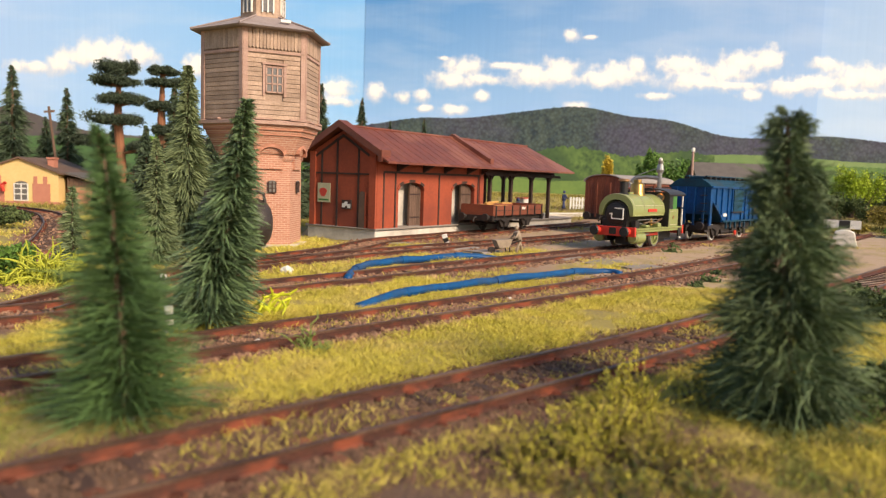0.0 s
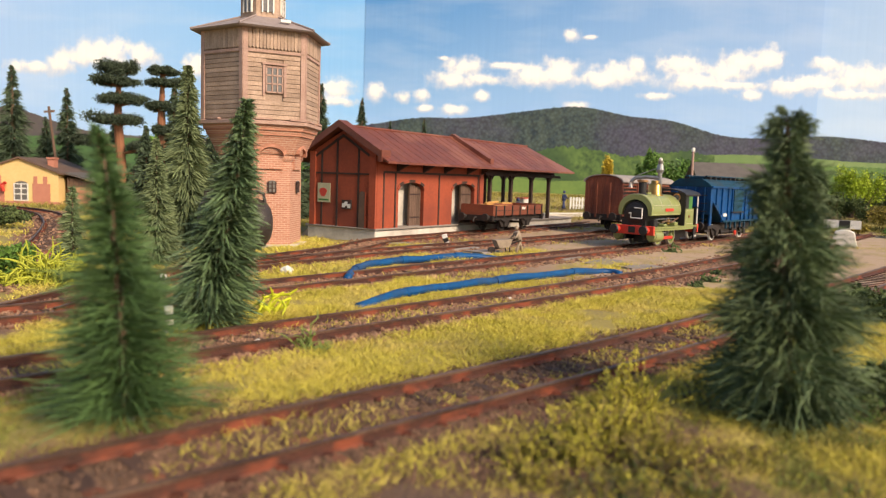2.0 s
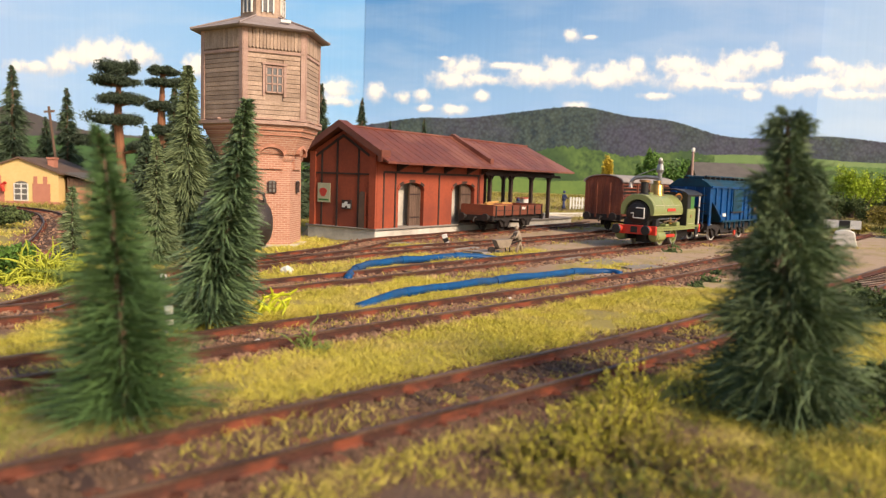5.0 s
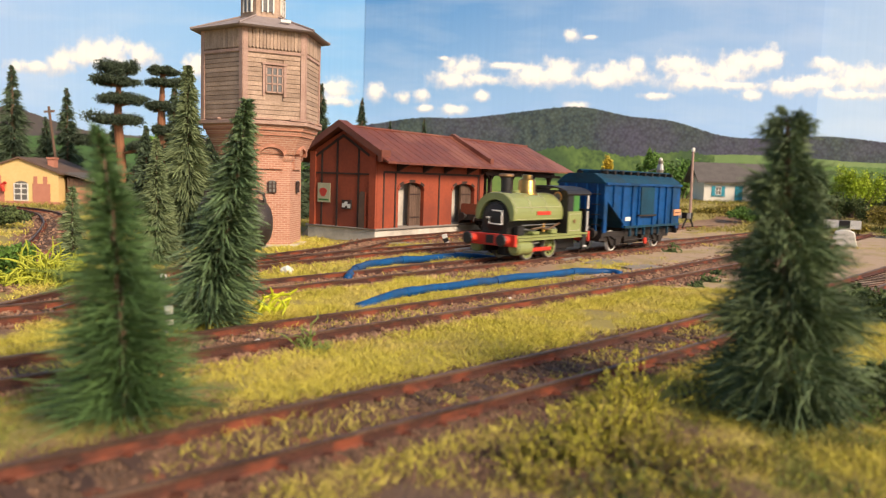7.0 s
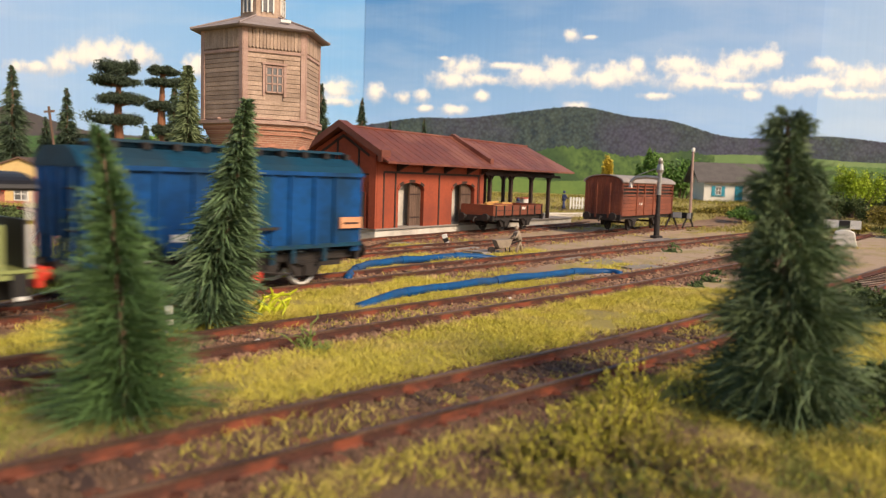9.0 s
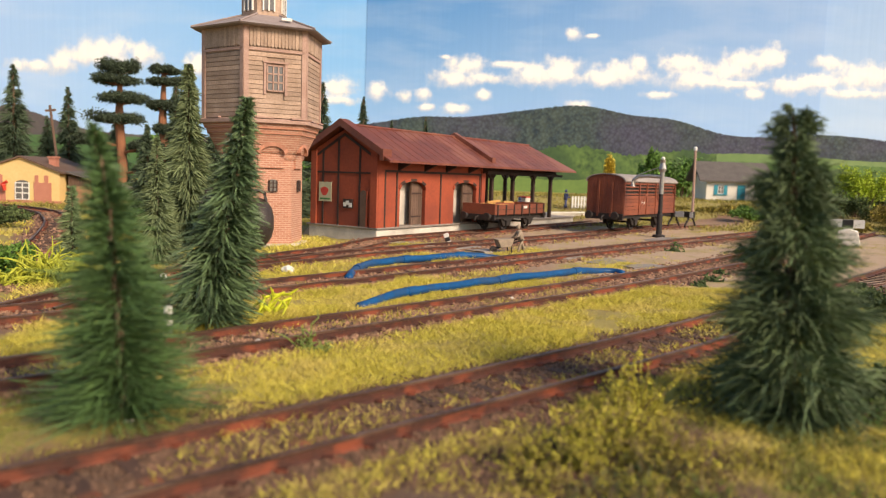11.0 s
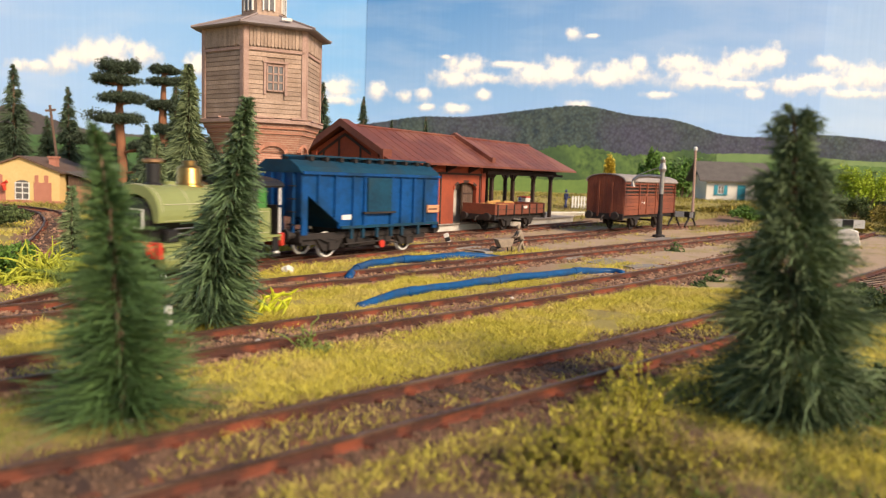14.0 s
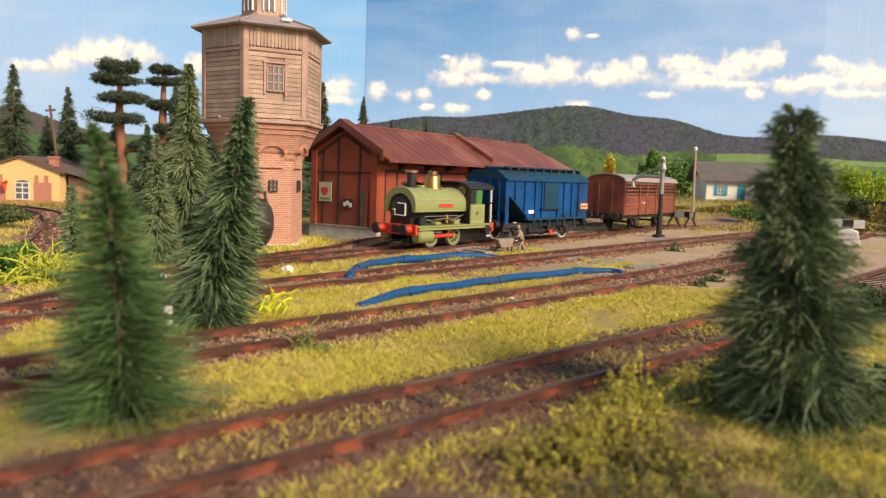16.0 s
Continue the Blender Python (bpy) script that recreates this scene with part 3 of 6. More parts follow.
# ---- goods shed ----
def build_shed():
    h = thing("goods_shed", P(SHED[0], SHED[1], 0, 0, 0, SHED[2]), "red half-timbered goods shed with rusty sheet roof on a concrete dock", "shed")
    W, dk, ze, zr, wl = 5.02, 0.62, 5.05, 6.45, 12.0
    part("dock", B((0, 27.6, 0, W + 0.3, -0.3, dk - 0.1), bevel=0.03), CONCRETE, h, "stained pale concrete loading dock")
    part("dock_edge", B((-0.12, 27.7, -0.14, W + 0.4, dk - 0.1, dk), bevel=0.02), SLAB, h, "dark worn dock edging")
    t = 0.25
    part("dock_steps", prism([(W + 0.1, -0.2), (W + 0.1, dk - 0.02), (W + 1.0, -0.2)], 0.1, 1.8, "x"), SLAB, h)
    doors = [(2.15, 4.8), (8.05, 10.9)]
    dz, dr = 3.35, 0.5
    # front wall in pieces round the two arched doorways
    xs = [0.0, doors[0][0], doors[0][1], doors[1][0], doors[1][1], wl]
    for i in (0, 2, 4):
        part("wall", B((xs[i], xs[i + 1], 0, t, dk, ze)), BRICKRED, h)
    for x0, x1 in doors:
        head = [(p, q) for p, q in arch(x0, x1, dk, dz, dr)[2:]]
        part("wall", prism([(x0, ze), *head[::-1], (x1, ze)], 0, t, "y"), BRICKRED, h)
        rim = arch(x0 - 0.15, x1 + 0.15, dk, dz + 0.16, dr + 0.05)[2:]
        inner = arch(x0, x1, dk, dz, dr)[2:]
        for a in range(len(rim) - 1):
            part("arch_trim", prism([rim[a], rim[a + 1], inner[a + 1], inner[a]], -0.05, 0.05, "y"), BEAM if a % 2 else BRICKRED, h)
        door = part("sliding_door", B((x0 + 1.5, x1 + 0.02, 0.3, 0.4, dk, dz - 0.1)), OLDWOOD, h, "weathered brown plank door standing half open")
        for k in range(6):
            part("plank", B((x0 + 1.52 + k * 0.19, x0 + 1.69 + k * 0.19, 0.26, 0.3, dk + 0.05, dz - 0.15)), OLDWOOD, door)
        for z in (dk + 0.5, dz - 0.8):
            part("hinge", B((x0 + 1.55, x1 - 0.1, 0.23, 0.26, z, z + 0.1)), BEAM, door)
    part("back_wall", B((0, wl, W - t, W, dk, ze)), BRICKRED, h)
    gab = [(0, dk), (W, dk), (W, ze), (W / 2, zr - 0.15), (0, ze)]
    part("gable_wall", prism(gab, 0.003, t, "x"), BRICKRED, h)
    part("end_wall", prism(gab, wl - t, wl - 0.003, "x"), BRICKRED, h)
    part("floor", B((t, wl - t, t, W - t, dk, dk + 0.03)), SLAB, h)
    part("inner_wall", B((t, wl - t, 0.8, 0.9, dk + 0.03, ze - 0.3)), CONCRETE, h, "grey limewashed inner wall seen through the doorways")
    # timber framing on the gable and the long side
    for v0, v1 in ((0.0, 0.14), (1.25, 1.37), (3.65, 3.77), (W - 0.9, W - 0.78), (W - 0.14, W)):
        if v0 in (3.65,):
            continue
        top = ze + (zr - ze) * (1 - abs((v0 + v1) / 2 - W / 2) / (W / 2)) - 0.45
        part("timber_post", B((-0.05, 0.0, v0, v1, dk, top)), BEAM, h)
    part("timber_post", B((-0.05, 0.0, 2.9, 3.02, dk, zr - 0.6)), BEAM, h)
    part("timber_rail", B((-0.06, 0.0, 0.5, W - 0.4, 3.7, 3.8)), BEAM, h)
    part("pilaster", B((-0.14, 0.0, -0.06, 0.42, dk, ze)), BRICKRED, h)
    part("pilaster", B((-0.14, 0.0, W - 0.36, W + 0.05, dk, ze)), BRICKRED, h)
    part("pilaster", B((0.0, 0.55, -0.08, 0.0, dk, ze)), BRICKRED, h)
    part("pilaster", B((wl - 0.5, wl, -0.08, 0.0, dk, ze)), BRICKRED, h)
    for sgn in (0, 1):
        a, b = (0.42, W / 2) if sgn == 0 else (W - 0.36, W / 2)
        part("gable_trim", prism([(a, ze - 0.35), (a, ze - 0.2), (b, zr - 0.38), (b, zr - 0.55)], -0.06, 0.0, "x"), BEAM, h)
    for x in (0.62, 1.75, 6.4, wl - 0.72):
        part("timber_post", B((x, x + 0.12, -0.05, 0.0, dk, 3.85)), BEAM, h)
    part("timber_rail", B((0.55, wl - 0.5, -0.06, 0.0, 3.85, 3.97)), BEAM, h)
    for x in (1.9, 4.6, 7.0, 9.8, 11.6):
        part("eave_bracket", prism([(0, 3.95), (0, 4.75), (-0.95, 4.42)], x, x + 0.16, "x"), BEAM, h)
    # small gable door, notice board, poster
    d = part("side_door", prism(arch(0.75, 1.2, dk, 2.75, 0.2), -0.09, -0.04, "x"), OLDWOOD, h, "narrow dark plank door with arched head")
    part("door_frame", prism(arch(0.66, 0.75, dk, 2.7, 0.05), -0.1, -0.05, "x"), BRICKRED, d)
    nb = part("notice_board", B((-0.1, -0.06, 1.75, 2.5, 1.65, 2.2)), BEAM, h, "dark notice board with torn white papers")
    for y0, z0 in ((1.82, 1.72), (2.05, 1.85), (2.25, 1.75)):
        part("paper_note", B((-0.115, -0.1, y0, y0 + 0.22, z0, z0 + 0.25)), LINEWHITE, nb)
    ps = part("poster", B((-0.09, -0.05, 3.45, 4.45, 2.0, 3.15)), PAPER, h, "faded cream poster with a red shape")
    part("poster_print", prism([(3.8 + 0.3 * math.cos(a) * (1 + 0.2 * math.sin(3 * a)) + 0.2, 2.6 + 0.27 * math.sin(a)) for a in np.linspace(0, 6.1, 12)], -0.1, -0.09, "x"), RED, ps)
    part("poster_band", B((-0.1, -0.09, 3.55, 4.35, 2.1, 2.2)), GREENDK, ps)
    # roof: two slopes of sheets with a raised firewall at the gable and midway
    o, e0, e1 = 1.22, -0.45, 25.0
    zl = 4.38
    rise = (zr - zl) / (W / 2 + o)
    hip = 1.7
    for s in (1, -1):
        y0, ym = (-o, W / 2) if s == 1 else (W + o, W / 2)
        bm = bmesh.new()
        q = [(e0, y0, zl), (e1, y0, zl), (e1 - hip, ym, zr), (e0, ym, zr)]
        v = [bm.verts.new(p) for p in q] + [bm.verts.new((p[0], p[1], p[2] + 0.12)) for p in q]
        for f in ((0, 1, 2, 3), (4, 5, 6, 7), (0, 1, 5, 4), (1, 2, 6, 5), (2, 3, 7, 6), (3, 0, 4, 7)):
            bm.faces.new([v[i] for i in f])
        rf = part("roof", bm, ROOFRED, h, "rust-red sheet roof with faded streaks")
        if s == 1:
            for k in range(27):
                x = e0 + 0.4 + k * 0.87
                xe = min(x, e1 - hip - 0.05) if x < e1 - hip else x
                f = 1.0 if x < e1 - hip else max(0.0, (e1 - x) / hip)
                part("sheet_seam", T([(x, y0 + 0.02, zl + 0.125), (x, y0 + (ym - y0) * f, zl + 0.125 + (zr - zl) * f)], 0.018, 4), ROOFRED, rf)
    part("roof_end", prism([(-o, zl), (W + o, zl), (W / 2, zr + 0.1)], e1 - hip, e1 - hip + 0.1, "x"), ROOFRED, h)
    part("ridge_cap", T([(e0, W / 2, zr + 0.12), (e1 - hip, W / 2, zr + 0.12)], 0.1, 6), ROOFRED, h)
    for x0, x1, ext in ((e0 - 0.05, 0.25, 0.55), (wl - 0.3, wl + 0.1, 0.55)):
        for s in (1, -1):
            y0, ym = (-o + ext, W / 2) if s == 1 else (W + o - ext, W / 2)
            za = zl + rise * ext
            part("parapet", prism([(y0, za), (y0, za + 0.42), (ym, zr + 0.42), (ym, zr)], x0, x1, "x"), ROOFRED, h, "raised firewall coping")
        part("parapet_foot", B((x0 - 0.03, x1 + 0.03, -o + ext - 0.1, -o + ext + 0.15, zl + 0.1, zl + rise * ext + 0.45)), ROOFRED, h)
    # open loading canopy on posts
    for x in (13.6, 16.8, 20.2, 23.4):
        for y in (0.35, W - 0.35):
            p = part("canopy_post", B((x - 0.13, x + 0.13, y - 0.13, y + 0.13, dk, 4.3), bevel=0.02), BEAM, h)
            for s in (-1, 1):
                part("brace", prism([(x, 3.5), (x, 3.75), (x + s * 0.7, 4.3), (x + s * 0.95, 4.3)], y - 0.07, y + 0.07, "y"), BEAM, p)
    for y in (0.35, W - 0.35):
        part("canopy_beam", B((wl, 24.2, y - 0.13, y + 0.13, 4.15, 4.4)), BEAM, h)
    part("canopy_fascia", B((wl, 24.4, -0.25, -0.15, 3.95, 4.15)), BEAM, h)


build_shed()


# ---- water tower ----
def hexa(r, z, turn=0.0):
    return [Vector((r * math.sin(radians(turn + 60 * k)), -r * math.cos(radians(turn + 60 * k)), z)) for k in range(6)]


def hex_stack(levels, cap=True):
    bm = bmesh.new()
    rings = [[bm.verts.new(p) for p in hexa(r, z, 30)] for r, z in levels]
    for a, b in zip(rings, rings[1:]):
        for i in range(6):
            bm.faces.new((a[i], a[(i + 1) % 6], b[(i + 1) % 6], b[i]))
    if cap:
        bm.faces.new(rings[0])
        bm.faces.new(rings[-1])
    return bm


def build_tower():
    # front face looks along local -y, turned a little to the right
    cx, cy = -9.16, 37.3
    tw = thing("water_tower", P(cx, cy, 0, 0, 0, 26.2), "hexagonal water tower with timber tank house on a pink brick shaft", "water tower")
    tw.matrix_basis = tw.matrix_basis @ Matrix.Scale(0.982, 4)
    part("foundation", hex_stack([(2.45, -0.2), (2.4, 0.15), (2.3, 0.2)]), CONCRETE, tw)
    shaft = part("shaft", hex_stack([(2.06, 0), (2.02, 4.4)]), SHAFTBRICK, tw, "pink brick shaft")
    part("corbel", hex_stack([(2.06, 4.3), (2.12, 4.42), (2.14, 4.6), (2.22, 4.62), (2.46, 5.1), (2.68, 5.55), (2.72, 5.57), (2.78, 5.74), (2.84, 5.76), (2.92, 5.95)]), SHAFTBRICK, tw, "stepped brick corbel")
    for z0, r in ((5.5, 2.72), (5.74, 2.86)):
        part("brick_band", hex_stack([(r, z0), (r, z0 + 0.14)]), TOWERBRICK, tw)
    part("sill", hex_stack([(3.0, 5.95), (3.1, 6.0), (3.1, 6.15), (2.95, 6.2)]), TIMBERTRIM, tw)
    core = part("tank_house", hex_stack([(2.85, 6.1), (2.85, 10.5)]), TIMBER, tw, "weathered horizontal timber boarding")
    ap = 2.87 * math.cos(radians(30))
    for face in range(6):
        rot = Matrix.Rotation(radians(60 * face), 4, "Z")

        def on(bm, rot=rot):
            bm.transform(rot)
            return bm
        vis = face in (0, 1, 5)
        if vis:
            for k in range(15):
                z = 6.25 + k * 0.215
                if face == 0 and 7.2 < z + 0.1 < 8.95:
                    for x0, x1 in ((-1.27, -0.42), (0.42, 1.27)):
                        part("board", on(B((x0, x1, -ap - 0.05, -ap + 0.04, z, z + 0.19))), TIMBER, core)
                else:
                    part("board", on(B((-1.27, 1.27, -ap - 0.05, -ap + 0.04, z, z + 0.19))), TIMBER, core)
            for k in range(17):
                x = -1.38 + k * 0.165
                part("fringe_board", on(prism([(x, 9.55), (x + 0.075, 9.45), (x + 0.15, 9.55), (x + 0.15, 10.45), (x, 10.45)], -ap - 0.09, -ap + 0.03)), TIMBER, core)
            part("name_rail", on(B((-1.4, 1.4, -ap - 0.1, -ap, 9.3, 9.42))), TIMBERTRIM, core)
            for x in (-0.9, 0.75):
                part("vent", on(B((x, x + 0.8, -ap - 0.22, -ap, 6.2, 6.28))), TIMBERTRIM, core)
        part("corner_board", on(B((-1.47, -1.25, -ap - 0.1, -ap + 0.05, 6.15, 10.4))), TIMBERTRIM, core)
        part("corner_board", on(B((1.25, 1.47, -ap - 0.1, -ap + 0.05, 6.15, 10.4))), TIMBERTRIM, core)
        if face == 0:
            w = part("window", on(B((-0.36, 0.36, -ap - 0.06, -ap + 0.02, 7.5, 8.65))), GLASS, tw)
            for x in (-0.42, -0.14, 0.1, 0.34):
                part("window_bar", on(B((x, x + 0.07, -ap - 0.1, -ap, 7.46, 8.7))), TIMBERTRIM, w)
            for z in (7.46, 7.85, 8.24, 8.62):
                part("window_bar", on(B((-0.42, 0.42, -ap - 0.1, -ap, z, z + 0.07))), TIMBERTRIM, w)
            part("window_hood", on(B((-0.6, 0.6, -ap - 0.14, -ap, 8.76, 8.86))), TIMBERTRIM, w)
            part("window_trim", on(B((-0.56, -0.44, -ap - 0.11, -ap, 7.3, 8.76))), TIMBERTRIM, w)
            part("window_trim", on(B((0.44, 0.56, -ap - 0.11, -ap, 7.3, 8.76))), TIMBERTRIM, w)
        # arched panel and small window on each shaft face
        sa = 2.08 * math.cos(radians(30))
        outer, inner = arch(-0.75, 0.75, 4.0, 5.12, 0.45), arch(-0.6, 0.6, 4.0, 4.95, 0.4)
        if vis:
            part("arch_panel", on(prism(arch(-0.62, 0.62, 3.9, 5.0, 0.4), -sa - 0.06, -sa + 0.1)), SHAFTBRICK, tw)
            for i in range(2, len(outer) - 1):
                part("arch_brick", on(prism([outer[i], outer[i + 1], inner[i + 1], inner[i]], -sa - 0.34, -sa)), TOWERBRICK, tw)
            w = part("shaft_window", on(prism(arch(-0.1, 0.32, 2.75, 3.35, 0.1), -sa - 0.05, -sa)), GLASS, tw)
            for x in (-0.1, 0.08, 0.26):
                part("window_bar", on(B((x, x + 0.05, -sa - 0.08, -sa, 2.75, 3.3))), BEAM, w)
            for z in (2.75, 2.95, 3.15):
                part("window_bar", on(B((-0.1, 0.32, -sa - 0.075, -sa, z, z + 0.04))), BEAM, w)
    part("roof", hex_stack([(3.42, 10.38), (3.5, 10.44), (1.1, 11.25)]), ROOFGREY, tw, "grey felt roof with curled edges")
    for k in range(6):
        p = hexa(3.48, 10.48, 30)[k]
        q = hexa(1.1, 11.29, 30)[k]
        part("hip_strip", T([p, q], 0.05, 5), ROOFGREY, tw)
    for k, (a, z) in enumerate(((0.3, 10.86), (-0.8, 10.74), (1.2, 10.66))):
        part("roof_patch", B((a, a + 0.5, -2.4 + 0.5 * k, -2.2 + 0.5 * k, z - 0.05, z + 0.08)), LINEWHITE, tw)
    lan = part("lantern", hex_stack([(1.1, 11.1), (1.1, 12.55)]), TIMBER, tw, "small timber lantern above the roof")
    for face in (0, 1, 5):
        rot = Matrix.Rotation(radians(60 * face), 4, "Z")
        bm = B((-0.25, 0.25, -1.02, -0.9, 11.5, 12.2))
        bm.transform(rot)
        part("lantern_window", bm, GLASS, lan)
        for x in (-0.3, -0.03, 0.24):
            bm = B((x, x + 0.07, -1.05, -0.9, 11.45, 12.25))
            bm.transform(rot)
            part("window_bar", bm, LINEWHITE, lan)
    part("lantern_roof", hex_stack([(1.5, 12.5), (1.5, 12.57), (0.1, 13.2)]), ROOFGREY, lan)


build_tower()


# ---- railway vehicles ----
def wheelset(parent, x, r, half, tyre, centre, spokes=8, name="wheelset", z=None):
    """An axle with two spoked wheels that turns about its own middle."""
    ws = new(name)
    ws.parent = parent
    ws.empty_display_size = 0.01
    ws.matrix_basis = P(x, 0, (z or r) + 0.2)
    part("axle", T([(0, -half, 0), (0, half, 0)], 0.07, 8), SOOT, ws)
    for s in (-1, 1):
        y = s * half
        bm = bmesh.new()
        ring = []
        for rr, yy in ((r - 0.07, y - 0.06), (r, y - 0.06), (r + 0.05, y + 0.06 * -s), (r, y + 0.06), (r - 0.07, y + 0.06)):
            ring.append([bm.verts.new((rr * math.cos(a), yy, rr * math.sin(a))) for a in np.linspace(0, 2 * math.pi, 20, endpoint=False)])
        for a, b in zip(ring, ring[1:] + ring[:1]):
            for i in range(20):
                bm.faces.new((a[i], a[(i + 1) % 20], b[(i + 1) % 20], b[i]))
        part("tyre", bm, tyre, ws)
        bm = bmesh.new()
        hub = [[bm.verts.new((rr * math.cos(a), yy, rr * math.sin(a))) for a in np.linspace(0, 2 * math.pi, 20, endpoint=False)] for rr, yy in ((r - 0.15, y - 0.05), (r - 0.07, y - 0.05), (r - 0.07, y + 0.05), (r - 0.15, y + 0.05))]
        for a, b in zip(hub, hub[1:] + hub[:1]):
            for i in range(20):
                bm.faces.new((a[i], a[(i + 1) % 20], b[(i + 1) % 20], b[i]))
        part("wheel_rim", bm, centre, ws)
        bm = T([(0, y - 0.08, 0), (0, y + 0.08, 0)], r * 0.24, 10)
        for k in range(spokes):
            a = 2 * math.pi * k / spokes
            tube(bm, [(0, y, 0), ((r - 0.1) * math.cos(a), y, (r - 0.1) * math.sin(a))], r * 0.075, 5)
        part("spokes", bm, centre, ws)
    return ws


def buffer_pair(parent, x, d, mat=SOOT):
    for y in (-0.88, 0.88):
        b = part("buffer", T([(x, y, 1.18), (x + d * 0.35, y, 1.18)], [0.15, 0.12], 10), mat, parent)
        part("buffer_head", T([(x + d * 0.35, y, 1.18), (x + d * 0.38, y, 1.18), (x + d * 0.44, y, 1.18)], [0.12, 0.27, 0.24], 12), SOOT, b)
    part("coupling_hook", T([(x, 0, 1.15), (x + d * 0.3, 0, 1.1), (x + d * 0.4, 0, 0.85)], 0.06, 6), SOOT, parent)


def build_loco():
    lo = thing("steam_locomotive", P(0, 0, 0), "apple-green saddle-tank steam locomotive with brass dome, coupled to a blue wagon", "locomotive")
    part("running_plate", B((-2.45, 3.45, -1.28, 1.28, 1.22, 1.3)), GREEN, lo)
    part("valance", B((-2.3, 3.4, -1.24, -1.18, 1.08, 1.2)), GREEN, lo)
    part("valance", B((-2.3, 3.4, 1.18, 1.24, 1.08, 1.2)), GREEN, lo)
    part("frame", B((-2.3, 3.3, -0.6, -0.5, 0.55, 1.2)), BLACK, lo)
    part("frame", B((-2.3, 3.3, 0.5, 0.6, 0.55, 1.2)), BLACK, lo)
    # black block added between the frames to stand in for the shade there
    part("underframe_shade_fill", B((-1.4, 2.9, -0.45, 0.45, 0.35, 1.2)), BLACK, lo)
    bb = part("buffer_beam", B((-2.62, -2.45, -1.3, 1.3, 0.86, 1.36), bevel=0.02), RED, lo, "bright red front buffer beam")
    part("beam_plate", B((-2.65, -2.62, -0.2, 0.2, 0.95, 1.3)), BLACK, bb)
    part("buffer_beam", B((3.4, 3.55, -1.3, 1.3, 0.86, 1.36), bevel=0.02), RED, lo)
    for y in (-0.88, 0.88):
        b = part("buffer", T([(-2.62, y, 1.13), (-3.0, y, 1.13)], [0.2, 0.15], 12), RED, lo)
        part("buffer_head", T([(-3.0, y, 1.13), (-3.03, y, 1.13), (-3.1, y, 1.13)], [0.14, 0.28, 0.24], 14), BLACK, b)
        b = part("buffer", T([(3.55, y, 1.13), (3.85, y, 1.13)], [0.2, 0.15], 12), RED, lo)
        part("buffer_head", T([(3.85, y, 1.13), (3.9, y, 1.13)], [0.28, 0.26], 14), BLACK, b)
    # boiler, smokebox and door
    part("boiler", T([(-1.9, 0, 2.08), (1.6, 0, 2.08)], 0.66, 24), BLACK, lo, smooth=False)
    sb = part("smokebox", T([(-2.28, 0, 2.0), (-1.8, 0, 2.0)], 0.71, 28), BLACK, lo)
    part("smokebox_saddle", B((-2.25, -1.5, -0.6, 0.6, 1.3, 1.75)), BLACK, lo)
    part("smokebox_door", T([(-2.28, 0, 2.02), (-2.34, 0, 2.02), (-2.42, 0, 2.02), (-2.45, 0, 2.02)], [0.6, 0.58, 0.36, 0.05], 24), BLACK, sb)
    for pts in ([(-2.5, -0.5, 2.32), (-2.5, 0.0, 2.34)], [(-2.5, -0.5, 1.75), (-2.5, -0.5, 2.34)], [(-2.52, -0.5, 1.76), (-2.52, 0.15, 1.78), (-2.52, 0.15, 2.05)], [(-2.5, 0.15, 2.05), (-2.5, 0.3, 2.02)]):
        part("door_handle", T(pts, 0.035, 6), LINEWHITE, sb, "pale door handles and lamp irons")
    # saddle tank: an inverted U over the boiler
    out = [(1.02 * math.copysign(abs(math.cos(a)) ** 0.82, math.cos(a)), 2.14 + 0.95 * math.sin(a) ** 0.9) for a in np.linspace(0.0, math.pi, 21)]
    inn = [(0.79 * math.cos(a), 2.04 + 0.76 * math.sin(a)) for a in np.linspace(math.pi, 0.0, 21)]
    prof = [(1.0, 1.93), *out, (-1.0, 1.93), (-0.82, 1.91), *inn, (0.82, 1.91)]
    sad = part("saddle_tank", prism(prof, -2.36, 1.5, "x", bevel=0.03), GREEN, lo, "rounded apple-green saddle tank")
    for x in (-2.2, -1.05, 0.2, 1.35):
        band = [(1.035 * math.copysign(abs(math.cos(a)) ** 0.82, math.cos(a)), 2.145 + 0.96 * math.sin(a) ** 0.9) for a in np.linspace(0.1, math.pi - 0.1, 21)]
        part("lining", T([(x, p, q) for p, q in band], 0.014, 4), CREAM, sad)
    for y in (-1.0, 1.0):
        for z in (1.99, 2.5):
            yy = y * (1.0 if z < 2.2 else 0.985)
            part("lining", T([(-2.1, yy, z), (1.3, yy, z)], 0.014, 4), CREAM, sad)
        yy = 1.03 * y
        np_ = part("name_plate", B((-0.65, 0.42, min(yy, yy * 1.025), max(yy, yy * 1.025), 2.16, 2.32)), RED, sad, "red name plate")
    part("tank_filler", T([(-0.9, 0, 3.05), (-0.9, 0, 3.2)], [0.2, 0.2], 12), GREEN, sad)
    ch = part("chimney", T([(-1.58, 0, 2.7), (-1.58, 0, 3.1), (-1.58, 0, 3.16), (-1.58, 0, 3.8)], [0.4, 0.29, 0.215, 0.225], 18), BLACK, lo)
    part("chimney_cap", T([(-1.58, 0, 3.76), (-1.58, 0, 3.8), (-1.58, 0, 3.88), (-1.58, 0, 3.92)], [0.235, 0.31, 0.31, 0.26], 18), COPPER, ch, "copper chimney cap")
